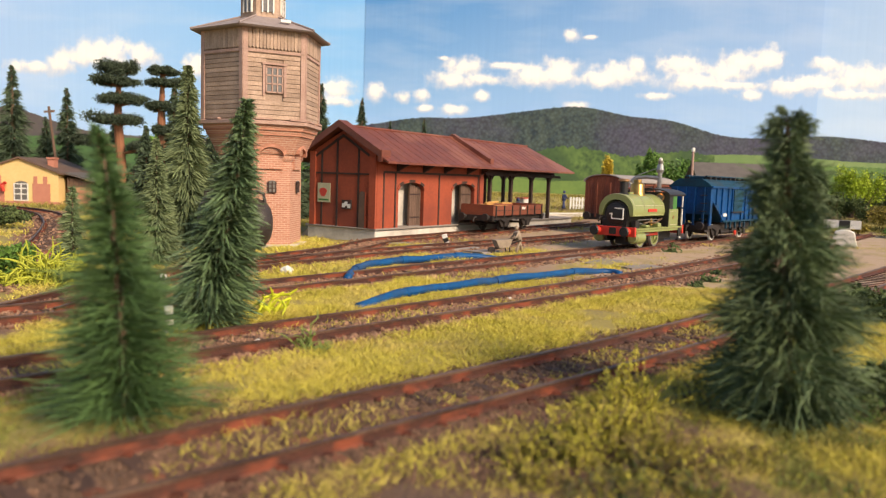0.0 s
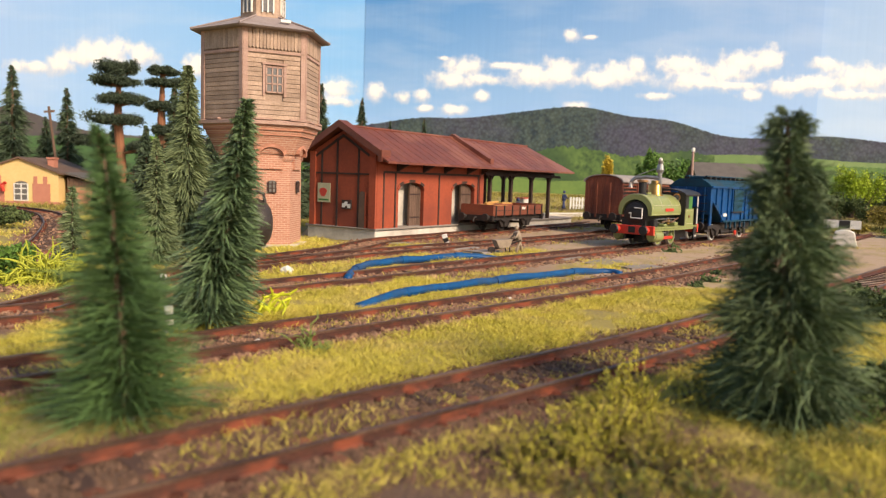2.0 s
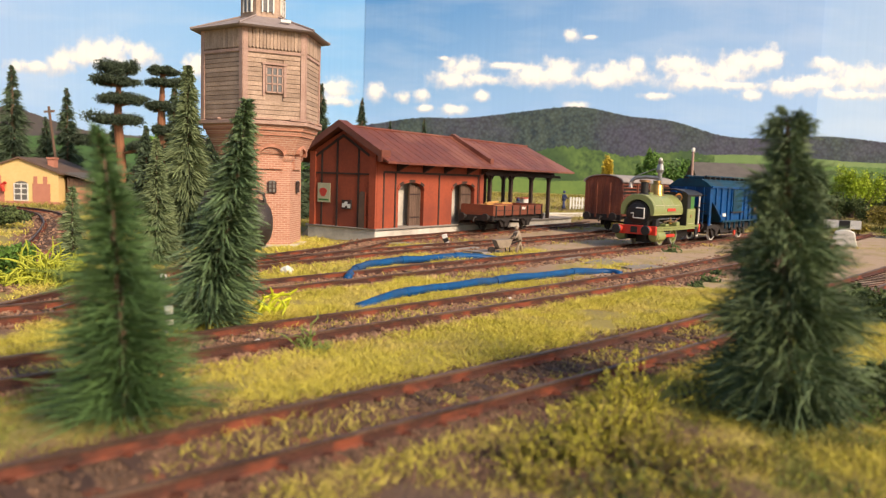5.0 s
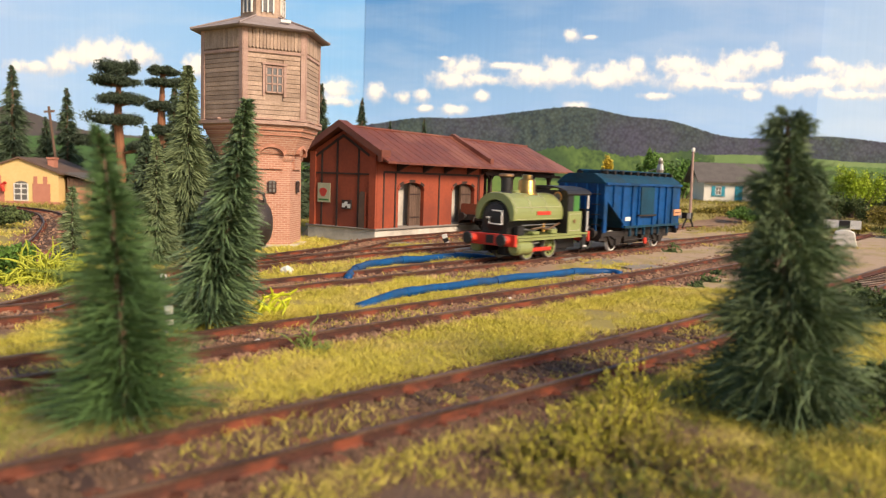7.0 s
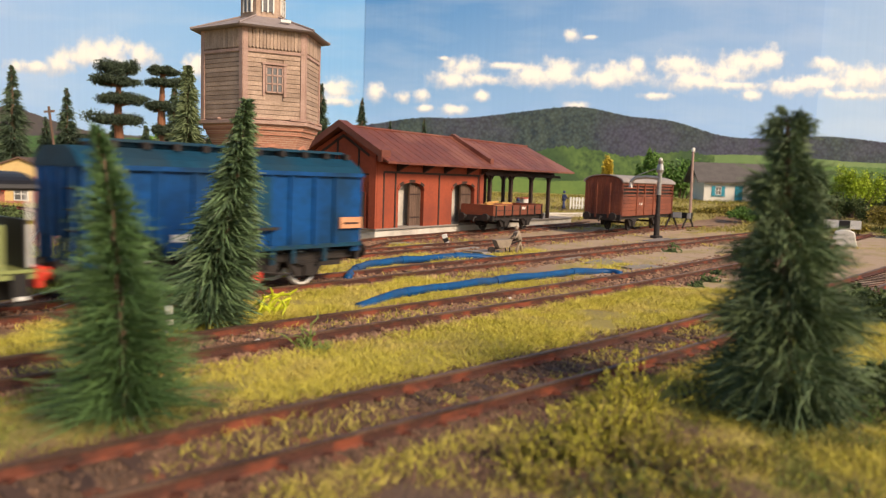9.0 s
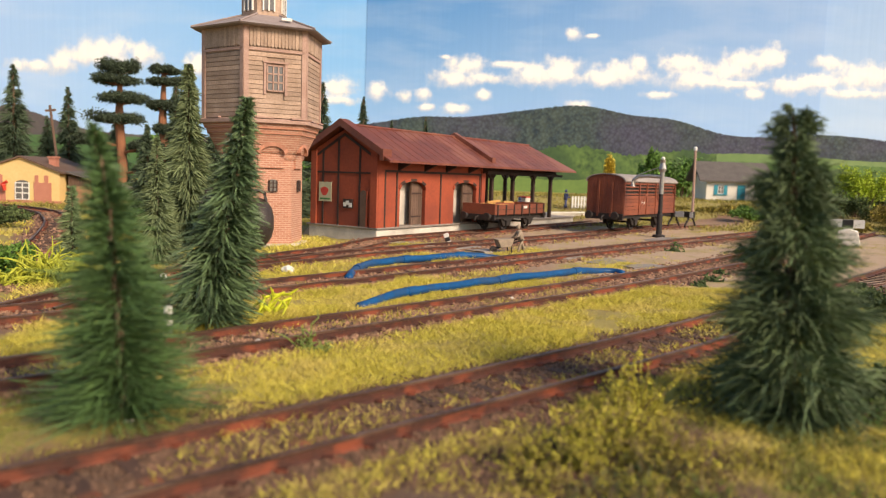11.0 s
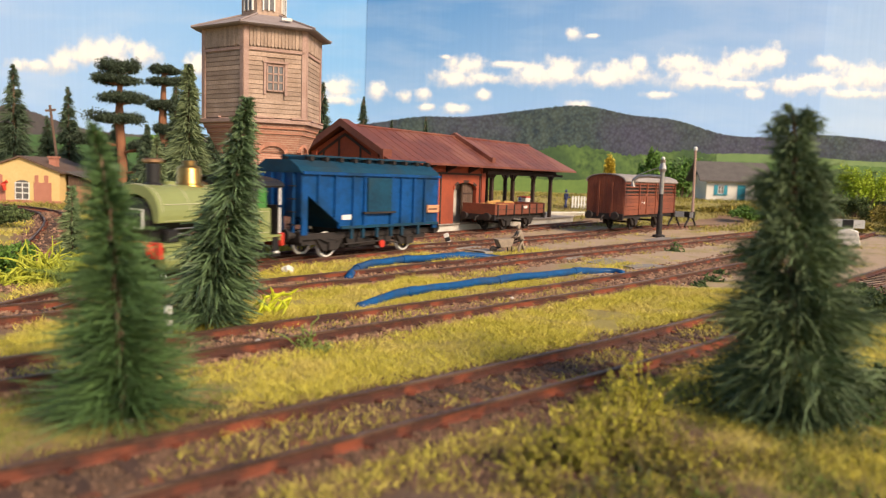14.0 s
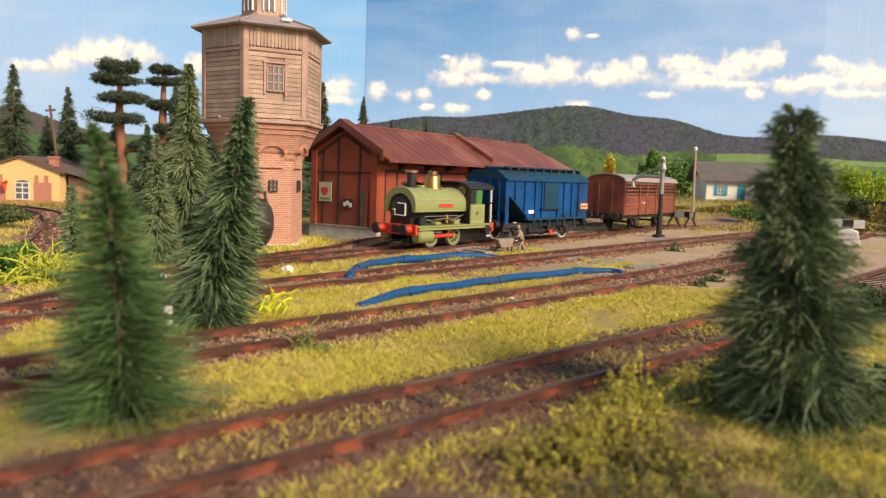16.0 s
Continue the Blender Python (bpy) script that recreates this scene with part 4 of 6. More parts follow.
    part("dome", T([(0, 0, 2.95), (0, 0, 3.1), (0, 0, 3.2), (0, 0, 3.62), (0, 0, 3.7), (0, 0, 3.74), (0, 0, 3.88), (0, 0, 3.91)], [0.54, 0.44, 0.395, 0.38, 0.33, 0.22, 0.24, 0.15], 22), BRASS, lo, "polished brass dome", smooth=True)
    # cab
    cab = part("cab_front", B((1.5, 1.58, -1.25, 1.25, 1.3, 3.25)), BLACK, lo)
    for y in (-0.72, 0.72):
        part("spectacle_ring", T([(1.44, y, 2.95), (1.5, y, 2.95)], 0.24, 16), COPPER, cab)
        part("spectacle_glass", T([(1.43, y, 2.95), (1.45, y, 2.95)], 0.17, 16), GLASS, cab)
    roof = [(1.36 * math.cos(a), 3.1 + 0.36 * math.sin(a)) for a in np.linspace(0.0, math.pi, 14)]
    part("cab_roof", prism([*roof, *[(p * 0.97, q - 0.06) for p, q in roof[::-1]]], 1.3, 3.45, "x"), BLACK, lo, "black curved cab roof")
    for s in (-1, 1):
        y0, y1 = sorted((s * 1.2, s * 1.27))
        side = part("bunker_side", B((1.55, 2.75, y0, y1, 1.3, 2.3)), GREEN, lo)
        ye = s * 1.28
        for pts in ([(1.68, 1.42), (2.62, 1.42), (2.62, 2.18), (1.68, 2.18), (1.68, 1.42)],):
            part("lining", T([(p, ye, q) for p, q in pts], 0.014, 4), CREAM, side)
        part("works_plate", T([(2.1, ye, 1.85), (2.1, ye + s * 0.02, 1.85)], 0.1, 10), COPPER, side)
        part("cab_side", B((1.55, 2.0, y0, y1, 2.3, 3.12)), BLACK, lo)
        part("cab_panel", B((2.0, 2.5, y0, y1, 2.3, 3.1)), GREENDK, lo, "bright green inner cab panel")
        part("handrail", T([(3.28, s * 1.27, 1.35), (3.28, s * 1.27, 2.3)], 0.05, 8), LINEWHITE, lo, "white-painted handrail")
        part("handrail", T([(3.28, s * 1.27, 2.4), (3.28, s * 1.27, 3.15)], 0.05, 8), LINEWHITE, lo, "white-painted handrail")
        st = part("cab_step", B((2.85, 3.3, y0 - 0.05, y1 + 0.05, 0.5, 0.56)), BLACK, lo)
        part("step_hanger", B((2.9, 3.25, y0, y1, 0.5, 1.2)), BLACK, st)
        part("step_mark", B((2.95, 3.2, y0 - 0.06, y1 + 0.06, 0.62, 0.7)), LINEWHITE, st)
        cy = part("cylinder", T([(-2.25, s * 1.02, 0.78), (-1.3, s * 1.02, 0.78)], 0.31, 18), GREEN, lo)
        part("cylinder_cover", T([(-2.32, s * 1.02, 0.78), (-2.25, s * 1.02, 0.78)], [0.22, 0.29], 16), GREEN, cy)
        part("injector", T([(-0.9, s * 0.95, 1.55), (-0.2, s * 0.95, 1.6), (0.4, s * 0.95, 1.5), (1.4, s * 0.9, 1.75)], 0.045, 6), COPPER, lo)
        part("tool_box", B((-1.0, -0.55, min(s * 0.8, s * 1.15), max(s * 0.8, s * 1.15), 1.3, 1.45), bevel=0.04), GREEN, lo)
        part("tool_box", B((0.45, 0.9, min(s * 0.8, s * 1.15), max(s * 0.8, s * 1.15), 1.3, 1.52), bevel=0.04), GREEN, lo)
        part("feed_pipe", T([(-1.7, s * 0.74, 1.6), (-0.6, s * 0.78, 1.45), (0.2, s * 0.8, 1.62), (1.3, s * 0.8, 1.5)], 0.05, 6), STEEL, lo, "dull steel feed pipe")
        part("clack_valve", T([(0.15, s * 0.86, 1.4), (0.15, s * 0.86, 1.78)], [0.09, 0.06], 8), BRASS, lo)
        part("sand_box", B((-1.95, -1.5, *sorted((s * 0.72, s * 1.0)), 1.3, 1.7), bevel=0.03), BLACK, lo)
        part("boiler_handrail", T([(-1.6, s * 0.9, 1.72), (1.4, s * 0.9, 1.72)], 0.03, 6), STEEL, lo)
        part("brake_hanger", B((1.35, 1.45, min(s * 0.7, s * 0.78), max(s * 0.7, s * 0.78), 0.4, 1.1)), SOOT, lo)
        part("slide_bar", B((-1.3, -0.4, min(s * 0.98, s * 1.06), max(s * 0.98, s * 1.06), 0.92, 0.98)), STEEL, lo)
    part("bunker_back", B((3.2, 3.3, -1.2, 1.2, 1.3, 2.4)), BLACK, lo)
    sets = [wheelset(lo, x, 0.52, 0.74, STEEL, GREEN, 9) for x in (-0.92, 0.83)]
    rods = []
    for s in (-1, 1):
        rod = part("coupling_rod", B((-1.05, 0.95, s * 0.9 - 0.04, s * 0.9 + 0.04, -0.09, 0.09), bevel=0.03), RED, lo, "red coupling rod")
        rods.append((rod, s))
    return lo, sets, rods


loco, loco_sets, loco_rods = build_loco()


def running_gear(w, xs, half=0.74, r=0.5, tyre=SOOT, length=4.3):
    part("sole_bar", B((-length, length, -1.02, -0.9, 0.98, 1.22)), SOOT, w)
    part("sole_bar", B((-length, length, 0.9, 1.02, 0.98, 1.22)), SOOT, w)
    sets = []
    for x in xs:
        for s in (-1, 1):
            y0, y1 = sorted((s * 0.86, s * 1.0))
            ax = part("axle_guard", prism([(x - 0.8, 1.0), (x - 0.42, 0.5), (x + 0.42, 0.5), (x + 0.8, 1.0)], y0, y1), SOOT, w)
            part("axle_box", B((x - 0.17, x + 0.17, s * 1.03 - 0.1, s * 1.03 + 0.1, 0.5, 0.88), bevel=0.03), SOOT, ax)
            for k in range(3):
                part("spring_leaf", B((x - 0.65 + k * 0.13, x + 0.65 - k * 0.13, s * 1.06 - 0.06, s * 1.06 + 0.06, 0.95 - k * 0.05, 0.99 - k * 0.05)), SOOT, ax)
        sets.append(wheelset(w, x, r, half, tyre, SOOT, 8))
    for e in (-1, 1):
        part("headstock", B(tuple(sorted((e * length, e * (length + 0.14)))) + (-1.25, 1.25, 0.92, 1.3)), SOOT, w)
        buffer_pair(w, e * (length + 0.14), e)
    return sets


def build_hopper():
    w = thing("hopper_wagon", P(0, 0, 0), "weathered blue covered hopper wagon with ribbed sides", "wagon")
    hw = 1.32
    # hull: long side with sloping hopper ends
    side = [(-4.35, 3.6), (-4.35, 3.05), (-3.9, 3.05), (-2.3, 1.75), (-1.9, 1.35), (1.9, 1.35), (2.3, 1.75), (3.9, 3.05), (4.35, 3.05), (4.35, 3.6)]
    hull = part("hopper_body", prism(side, -hw + 0.1, hw - 0.1, "y"), BLUEDK, w)
    for s in (-1, 1):
        y0, y1 = sorted((s * (hw - 0.1), s * hw))
        sk = [(-4.4, 3.62), (-4.4, 1.2), (-4.1, 1.2), (-4.1, 2.75), (-2.35, 1.62), (-2.35, 1.4), (4.05, 1.4), (4.05, 1.2), (4.4, 1.2), (4.4, 3.62)]
        sp = part("side_sheet", prism(sk, y0, y1, "y"), BLUE, w, "blue side sheet with sloping cut-out")
        ye0, ye1 = sorted((s * hw, s * (hw + 0.09)))
        for x in (-3.55, -2.6, -1.55, -0.85, 0.9, 1.6, 2.5, 3.3):
            zb = 1.45 if x > -2.3 else 1.4 + (-2.35 - x) * 0.66 + 0.3
            part("side_rib", prism([(x - 0.09, zb), (x + 0.09, zb), (x + 0.06, 3.55), (x - 0.06, 3.55)], ye0, ye1, "y"), BLUE, sp)
        part("hatch", B((-0.75, 0.8, ye0, s * (hw + 0.14) if s > 0 else ye1, 2.05, 3.5) if s > 0 else (-0.75, 0.8, s * (hw + 0.14), ye1, 2.05, 3.5)), BLUEDK, sp, "dark teal loading panel")
        part("hatch_rail", B((-1.0, 1.05, *sorted((s * (hw + 0.05), s * (hw + 0.2))), 1.98, 2.06)), SOOT, sp)
        part("top_rail", B((-4.42, 4.42, *sorted((s * hw, s * (hw + 0.12))), 3.56, 3.68)), BLUE, sp)
        part("bottom_rail", B((-2.3, 4.4, *sorted((s * hw, s * (hw + 0.08))), 1.38, 1.5)), BLUEDK, sp)
        part("data_panel", B((-2.2, -1.65, *sorted((s * hw, s * (hw + 0.03))), 1.75, 1.95)), LINEWHITE, sp, "small white data panel")
        lp = part("label_board", B((3.45, 4.35, *sorted((s * (hw + 0.05), s * (hw + 0.13))), 1.95, 2.3)), M("orange_label", (0.72, 0.33, 0.17), None, 3), sp, "pale orange label board")
        part("label_bar", B((3.55, 4.2, *sorted((s * (hw + 0.13), s * (hw + 0.14))), 2.08, 2.14)), BEAM, lp)
        for x in (-1.6, -0.9, 0.0, 0.95, 1.7, 2.9):
            part("skirt_post", B((x - 0.07, x + 0.07, *sorted((s * (hw - 0.05), s * (hw + 0.05))), 0.95, 1.4)), BLUEDK, sp)
        rodp = part("brake_wheel", T([(0.55, s * 1.12, 0.62), (0.55, s * 1.2, 0.62)], 0.17, 12), RED, w, "red brake wheel")
        part("brake_lever", T([(-1.8, s * 1.1, 0.7), (0.55, s * 1.1, 0.75), (1.8, s * 1.1, 0.6)], 0.04, 6), SOOT, w)
    # ends with ladder and handrails
    for e in (-1, 1):
        x0, x1 = sorted((e * 4.36, e * 4.44))
        en = part("end_sheet", prism([(-hw, 1.9), (hw, 1.9), (hw, 3.6), (0.75, 4.1), (-0.75, 4.1), (-hw, 3.6)], x0, x1, "x"), BLUE, w)
        for y in (-0.9, -0.3, 0.3, 0.9):
            part("end_rib", B((*sorted((e * 4.44, e * 4.54)), y - 0.06, y + 0.06, 1.2, 3.6)), BLUE, en)
        for z in (1.6, 2.1, 2.6, 3.1):
            part("ladder_rung", T([(e * 4.56, -1.15, z), (e * 4.56, -0.7, z)], 0.025, 5), SOOT, en)
    roofp = [(hw + 0.08, 3.62), (1.15, 3.86), (0.72, 4.12), (-0.72, 4.12), (-1.15, 3.86), (-hw - 0.08, 3.62)]
    rf = part("roof", prism(roofp, -4.5, 4.5, "x"), BLUEDK, w, "dull blue folded roof")
    for s in (-1, 1):
        part("roof_hatch_rail", B((-3.6, 4.2, *sorted((s * 0.55, s * 0.7)), 4.26, 4.34)), BLUEDK, rf)
        for k in range(10):
            x = -3.5 + k * 0.85
            part("hatch_catch", B((x, x + 0.14, *sorted((s * 0.56, s * 0.86)), 4.1, 4.28)), SOOT, rf)
    part("roof_hatch", B((-3.5, 4.1, -0.5, 0.5, 4.12, 4.3), bevel=0.04), BLUEDK, rf)
    part("brake_gear", B((-1.6, 1.6, -0.75, 0.75, 0.5, 1.0), bevel=0.05), SOOT, w)
    for x in (-1.0, 1.0):
        part("discharge_chute", prism([(x - 0.7, 1.4), (x + 0.7, 1.4), (x + 0.35, 0.55), (x - 0.35, 0.55)], -0.95, 0.95, "y"), SOOT, w)
    for x in (-3.5, 3.5):
        part("cross_beam", B((x - 0.5, x + 0.5, -0.9, 0.9, 0.75, 1.2)), SOOT, w)
    # the white tyre colour paints in the bright shine of steel rims
    sets = running_gear(w, (-2.5, 2.5), tyre=LINEWHITE, length=4.3)
    return w, sets


hopper, hopper_sets = build_hopper()


# ---- the shunting movement ----
TRAVEL = [(0, 39.46), (0.5, 39.82), (1, 40.45), (1.5, 41.1), (2, 41.68), (2.4, 42.02), (2.7, 42.06), (4.2, 42.06), (4.9, 42.0), (5.3, 41.45), (5.8, 39.5), (6.3, 36.0), (6.5, 33.95), (7, 28.6), (7.5, 22.78), (8, 16.6), (8.5, 10.35), (9, 3.95), (9.2, 1.4)]
TRAVEL += [(9.5, -2.6), (10, -8.0), (10.5, -12.6), (10.9, -14.6), (11.3, -13.0), (11.6, -10.3), (12, -6.4), (12.5, -1.3), (13, 4.3), (13.5, 9.75), (14, 14.65), (14.5, 19.55), (15, 23.3), (15.5, 26.3), (16, 28.95)]


def place_s(t):
    """Distance of the locomotive's dome along the line, smooth through the table."""
    ts, ss = [r[0] for r in TRAVEL], [r[1] for r in TRAVEL]
    i = min(max(int(np.searchsorted(ts, t, side="right")) - 1, 0), len(ts) - 2)

    def slope(k):
        if k == 0 or k == len(ts) - 1:
            a, b = (0, 1) if k == 0 else (k - 1, k)
            return (ss[b] - ss[a]) / (ts[b] - ts[a])
        p, q = (ss[k] - ss[k - 1]) / (ts[k] - ts[k - 1]), (ss[k + 1] - ss[k]) / (ts[k + 1] - ts[k])
        return 0.0 if p * q <= 0 else 2 * p * q / (p + q)
    h = ts[i + 1] - ts[i]
    u = (t - ts[i]) / h
    return (2 * u ** 3 - 3 * u * u + 1) * ss[i] + (u ** 3 - 2 * u * u + u) * h * slope(i) + (3 * u * u - 2 * u ** 3) * ss[i + 1] + (u ** 3 - u * u) * h * slope(i + 1)


def pose_on(t, s, axle):
    off = c_off if t < 10.9 else d_off
    a, _ = on_line(off, s - axle)
    b, _ = on_line(off, s + axle)
    m = (a + b) / 2
    return P(m[0], m[1], 0.03, 0, 0, math.degrees(math.atan2(b[1] - a[1], b[0] - a[0])))


def motions():
    times = [k * 0.1 for k in range(161)]
    # the couplings stretch at the start and close up as the train slows
    wag = [(t, place_s(max(t, 2.7)) + 9.2 - 0.35 * min(max((t - 7.6) / 0.8, 0), 1)) for t in times]
    walk(loco, [(t, pose_on(t, place_s(t), 0.9)) for t in times])
    walk(hopper, [(t, pose_on(t, s, 2.5)) for t, s in wag])
    fine = [k / 30 for k in range(481)]
    for ws, x, r, lag in ((loco_sets[0], -0.92, 0.52, 0), (loco_sets[1], 0.83, 0.52, 0), (hopper_sets[0], -2.5, 0.5, 2.7), (hopper_sets[1], 2.5, 0.5, 2.7)):
        s0 = place_s(lag)
        walk(ws, [(t, P(x, 0, r + 0.2, 0, math.degrees((place_s(max(t, lag)) - s0) / r), 0)) for t in fine])
    for rod, s in loco_rods:
        rows = []
        for t in fine:
            a = (place_s(t) - place_s(0)) / 0.52 + (0 if s < 0 else math.pi / 2)
            rows.append((t, P(0.2 * math.sin(a), 0, 0.72 + 0.2 * math.cos(a))))
        walk(rod, rows)


# ---- standing wagons ----
def build_flat():
    p = shed_o + su * 12.3 - sv * 1.6
    w = thing("flat_wagon", P(p[0], p[1], 0.03, 0, 0, SHED[2]), "low-sided brown open wagon loaded with pale timber", "wagon")
    L = 3.55
    part("deck", B((-L, L, -1.2, 1.2, 1.25, 1.38)), VANRED, w)
    for s in (-1, 1):
        sd = part("drop_side", B((-L, L, *sorted((s * 1.2, s * 1.28)), 1.28, 1.95), bevel=0.015), VANRED, w)
        for k in range(7):
            x = -L + 0.2 + k * (2 * L - 0.4) / 6
            part("stanchion", B((x - 0.05, x + 0.05, *sorted((s * 1.28, s * 1.34)), 1.15, 1.95)), SOOT, sd)
        part("groove", B((-L, L, *sorted((s * 1.28, s * 1.29)), 1.6, 1.63)), SOOT, sd)
        part("data_panel", B((0.3, 0.8, *sorted((s * 1.28, s * 1.295)), 1.66, 1.82)), LINEWHITE, sd)
        part("end_board", B((*sorted((s * L, s * (L + 0.08))), -1.25, 1.25, 1.28, 2.0)), VANRED, w)
    running_gear(w, (-1.6, 1.6), length=L)
    pile = thing("timber_load", P(p[0], p[1], 0.03, 0, 0, SHED[2]), "pile of pale sawn timber in the open wagon", "timber")
    rnd = random.Random(4)
    me = bpy.data.meshes.new("sawn_plank")
    b = B((-0.5, 0.5, -0.09, 0.09, -0.05, 0.05))
    b.transform(Matrix.Scale(K, 4))
    b.to_mesh(me)
    b.free()
    for k in range(60):
        o = part("sawn_plank", me, WOODPALE, pile)
        x = rnd.uniform(-2.9, 1.1)
        o.matrix_basis = P(x, rnd.uniform(-0.9, 0.9), 1.45 + rnd.uniform(0, 0.75) * max(0.2, 1 - abs(x + 1.2) / 2.2), rnd.uniform(-12, 12), rnd.uniform(-14, 14), rnd.uniform(-25, 25))
    for k in range(14):
        o = part("sawn_plank", me, WOODPALE, pile)
        o.matrix_basis = P(rnd.uniform(0.6, 3.0), rnd.uniform(-0.9, 0.9), 1.43 + 0.1 * rnd.random(), 0, 0, rnd.uniform(-40, 40))


build_flat()


def build_van():
    a, t = on_line(d_off, 54.4)
    w = thing("cattle_van", P(a[0], a[1], 0.03, 0, 0, math.degrees(math.atan2(t[1], t[0]))), "brown slatted cattle van with a pale grey arched roof", "wagon")
    w.matrix_basis = w.matrix_basis @ Matrix.Scale(1.12, 4)
    L = 4.8
    part("floor", B((-L, L, -1.22, 1.22, 1.2, 1.32)), VANRED, w)
    part("inner_box", B((-L + 0.1, L - 0.1, -1.1, 1.1, 1.32, 3.3)), SOOT, w)
    for s in (-1, 1):
        for k in range(9):
            z = 1.32 + k * 0.23
            if k in (5, 6, 7):
                for x0, x1 in ((-L, -2.2), (-2.2 + 0.0, 2.2), (2.2, L)):
                    part("slat", B((x0, x1, *sorted((s * 1.16, s * 1.22)), z + 0.04, z + 0.12)), VANRED, w)
            else:
                part("side_board", B((-L, L, *sorted((s * 1.14, s * 1.22)), z, z + 0.21)), VANRED, w)
        for x in (-L + 0.06, -2.2, -0.85, 0.85, 2.2, L - 0.06):
            part("side_post", B((x - 0.06, x + 0.06, *sorted((s * 1.2, s * 1.28)), 1.2, 3.42)), VANRED, w)
        for x0, x1 in ((-2.2, -0.85), (2.2, 0.85)):
            part("diagonal", T([(x0, s * 1.25, 1.4), (x1, s * 1.25, 2.6)], 0.05, 4), VANRED, w)
        part("data_panel", B((-1.7, -1.2, *sorted((s * 1.22, s * 1.24)), 1.9, 2.05)), LINEWHITE, w)
    prof = [(1.24, 1.3), (1.24, 3.35), *[(1.24 * math.cos(a), 3.35 + 0.42 * math.sin(a)) for a in np.linspace(0.1, math.pi - 0.1, 12)], (-1.24, 3.35), (-1.24, 1.3)]
    for e in (-1, 1):
        en = part("end_wall", prism(prof, *sorted((e * (L - 0.05), e * (L + 0.04))), "x"), VANRED, w)
        for k in range(11):
            y = -1.14 + k * 0.228
            part("end_board", B((*sorted((e * (L + 0.04), e * (L + 0.07))), y - 0.105, y + 0.105, 1.32, 3.32 + 0.42 * math.sqrt(max(0, 1 - (y / 1.24) ** 2)) - 0.06)), VANRED, en)
        for y in (-0.45, 0.45):
            part("end_post", B((*sorted((e * (L + 0.07), e * (L + 0.17))), y - 0.07, y + 0.07, 1.1, 3.3)), VANRED, en)
    arc = [(1.36 * math.cos(a), 3.36 + 0.48 * math.sin(a)) for a in np.linspace(0, math.pi, 16)]
    part("roof", prism([*arc, *[(p * 0.96, q - 0.05) for p, q in arc[::-1]]], -L - 0.15, L + 0.15, "x"), VANROOF, w, "pale grey weathered canvas roof")
    running_gear(w, (-2.2, 2.2), length=L)


build_van()


# ---- oil tank beside the tower ----
def build_tank():
    t = thing("oil_tank", P(-10.35, 34.3, 0, 0, 0, 12), "rusty black cylindrical tank on a brick cradle beside the tower", "tank")
    part("shell", T([(-0.9, 0, 1.28), (-0.7, 0, 1.28), (1.75, 0, 1.28), (2.05, 0, 1.28), (2.3, 0, 1.28), (2.4, 0, 1.28)], [0.8, 1.15, 1.15, 1.05, 0.7, 0.3], 28), TANKBLACK, t, smooth=True)
    for x in (-0.4, 0.6, 1.7):
        part("band", T([(x - 0.05, 0, 1.28), (x + 0.05, 0, 1.28)], 1.18, 28), TANKBLACK, t)
    for x in (-0.4, 1.3):
        part("cradle", B((x - 0.2, x + 0.2, -0.9, 0.9, -0.1, 0.55)), SOOT, t)
    part("pipe", T([(-0.6, -0.3, 2.4), (-0.6, -0.3, 2.72), (-0.3, -0.3, 2.76), (1.75, -0.3, 2.76), (1.98, -0.3, 2.66), (2.02, -0.3, 2.4), (2.08, -0.3, 1.6)], 0.085, 8), TANKBLACK, t)


build_tank()


# ---- blue pipes ----
def pipe_thing(pts, r, label):
    line = smooth_line([p[:2] for p in pts], 0.3)
    d = np.linspace(0, 1, len(line))
    z = np.interp(d, np.linspace(0, 1, len(pts)), [p[2] for p in pts])
    wob = [(x + 0.03 * noise.noise(Vector((x, y, 0))), y, zz + 0.04 * noise.noise(Vector((x * 0.9, y * 0.9, 4)))) for (x, y), zz in zip(line, z)]
    t = thing("pipeline", P(0, 0, 0), label, "pipe", "blue pipes")
    part("pipe", T(wob, [r * (1 + 0.07 * noise.noise(Vector((x * 2, y * 2, 7)))) for x, y, _ in wob], 12), HOSE, t, smooth=True)
    for k in (len(wob) // 5, len(wob) // 2, int(len(wob) * 0.8)):
        a, b = Vector(wob[k]), Vector(wob[k + 1])
        u = (b - a).normalized()
        part("sleeve", T([a - u * 0.22, a + u * 0.22], r * 1.18, 12), HOSE, t)


pipe_thing([(-3.3, 25.6, 0.05), (-3.3, 27.3, 0.17), (-2.9, 29.2, 0.2), (-1.2, 31.4, 0.2), (0.4, 33.05, 0.2), (2.3, 34.2, 0.2), (2.75, 33.7, 0.05)], 0.145, "blue painted pipe lying between the rusty tracks")
pipe_thing([(-2.25, 19.95, 0.08), (-1.55, 21.6, 0.2), (-0.2, 23.2, 0.2), (0.9, 24.6, 0.2), (3.6, 27.3, 0.2), (6.2, 29.9, 0.2), (7.0, 30.2, 0.17), (7.15, 29.5, 0.03)], 0.135, "longer blue painted pipe lying beside the rusty track")


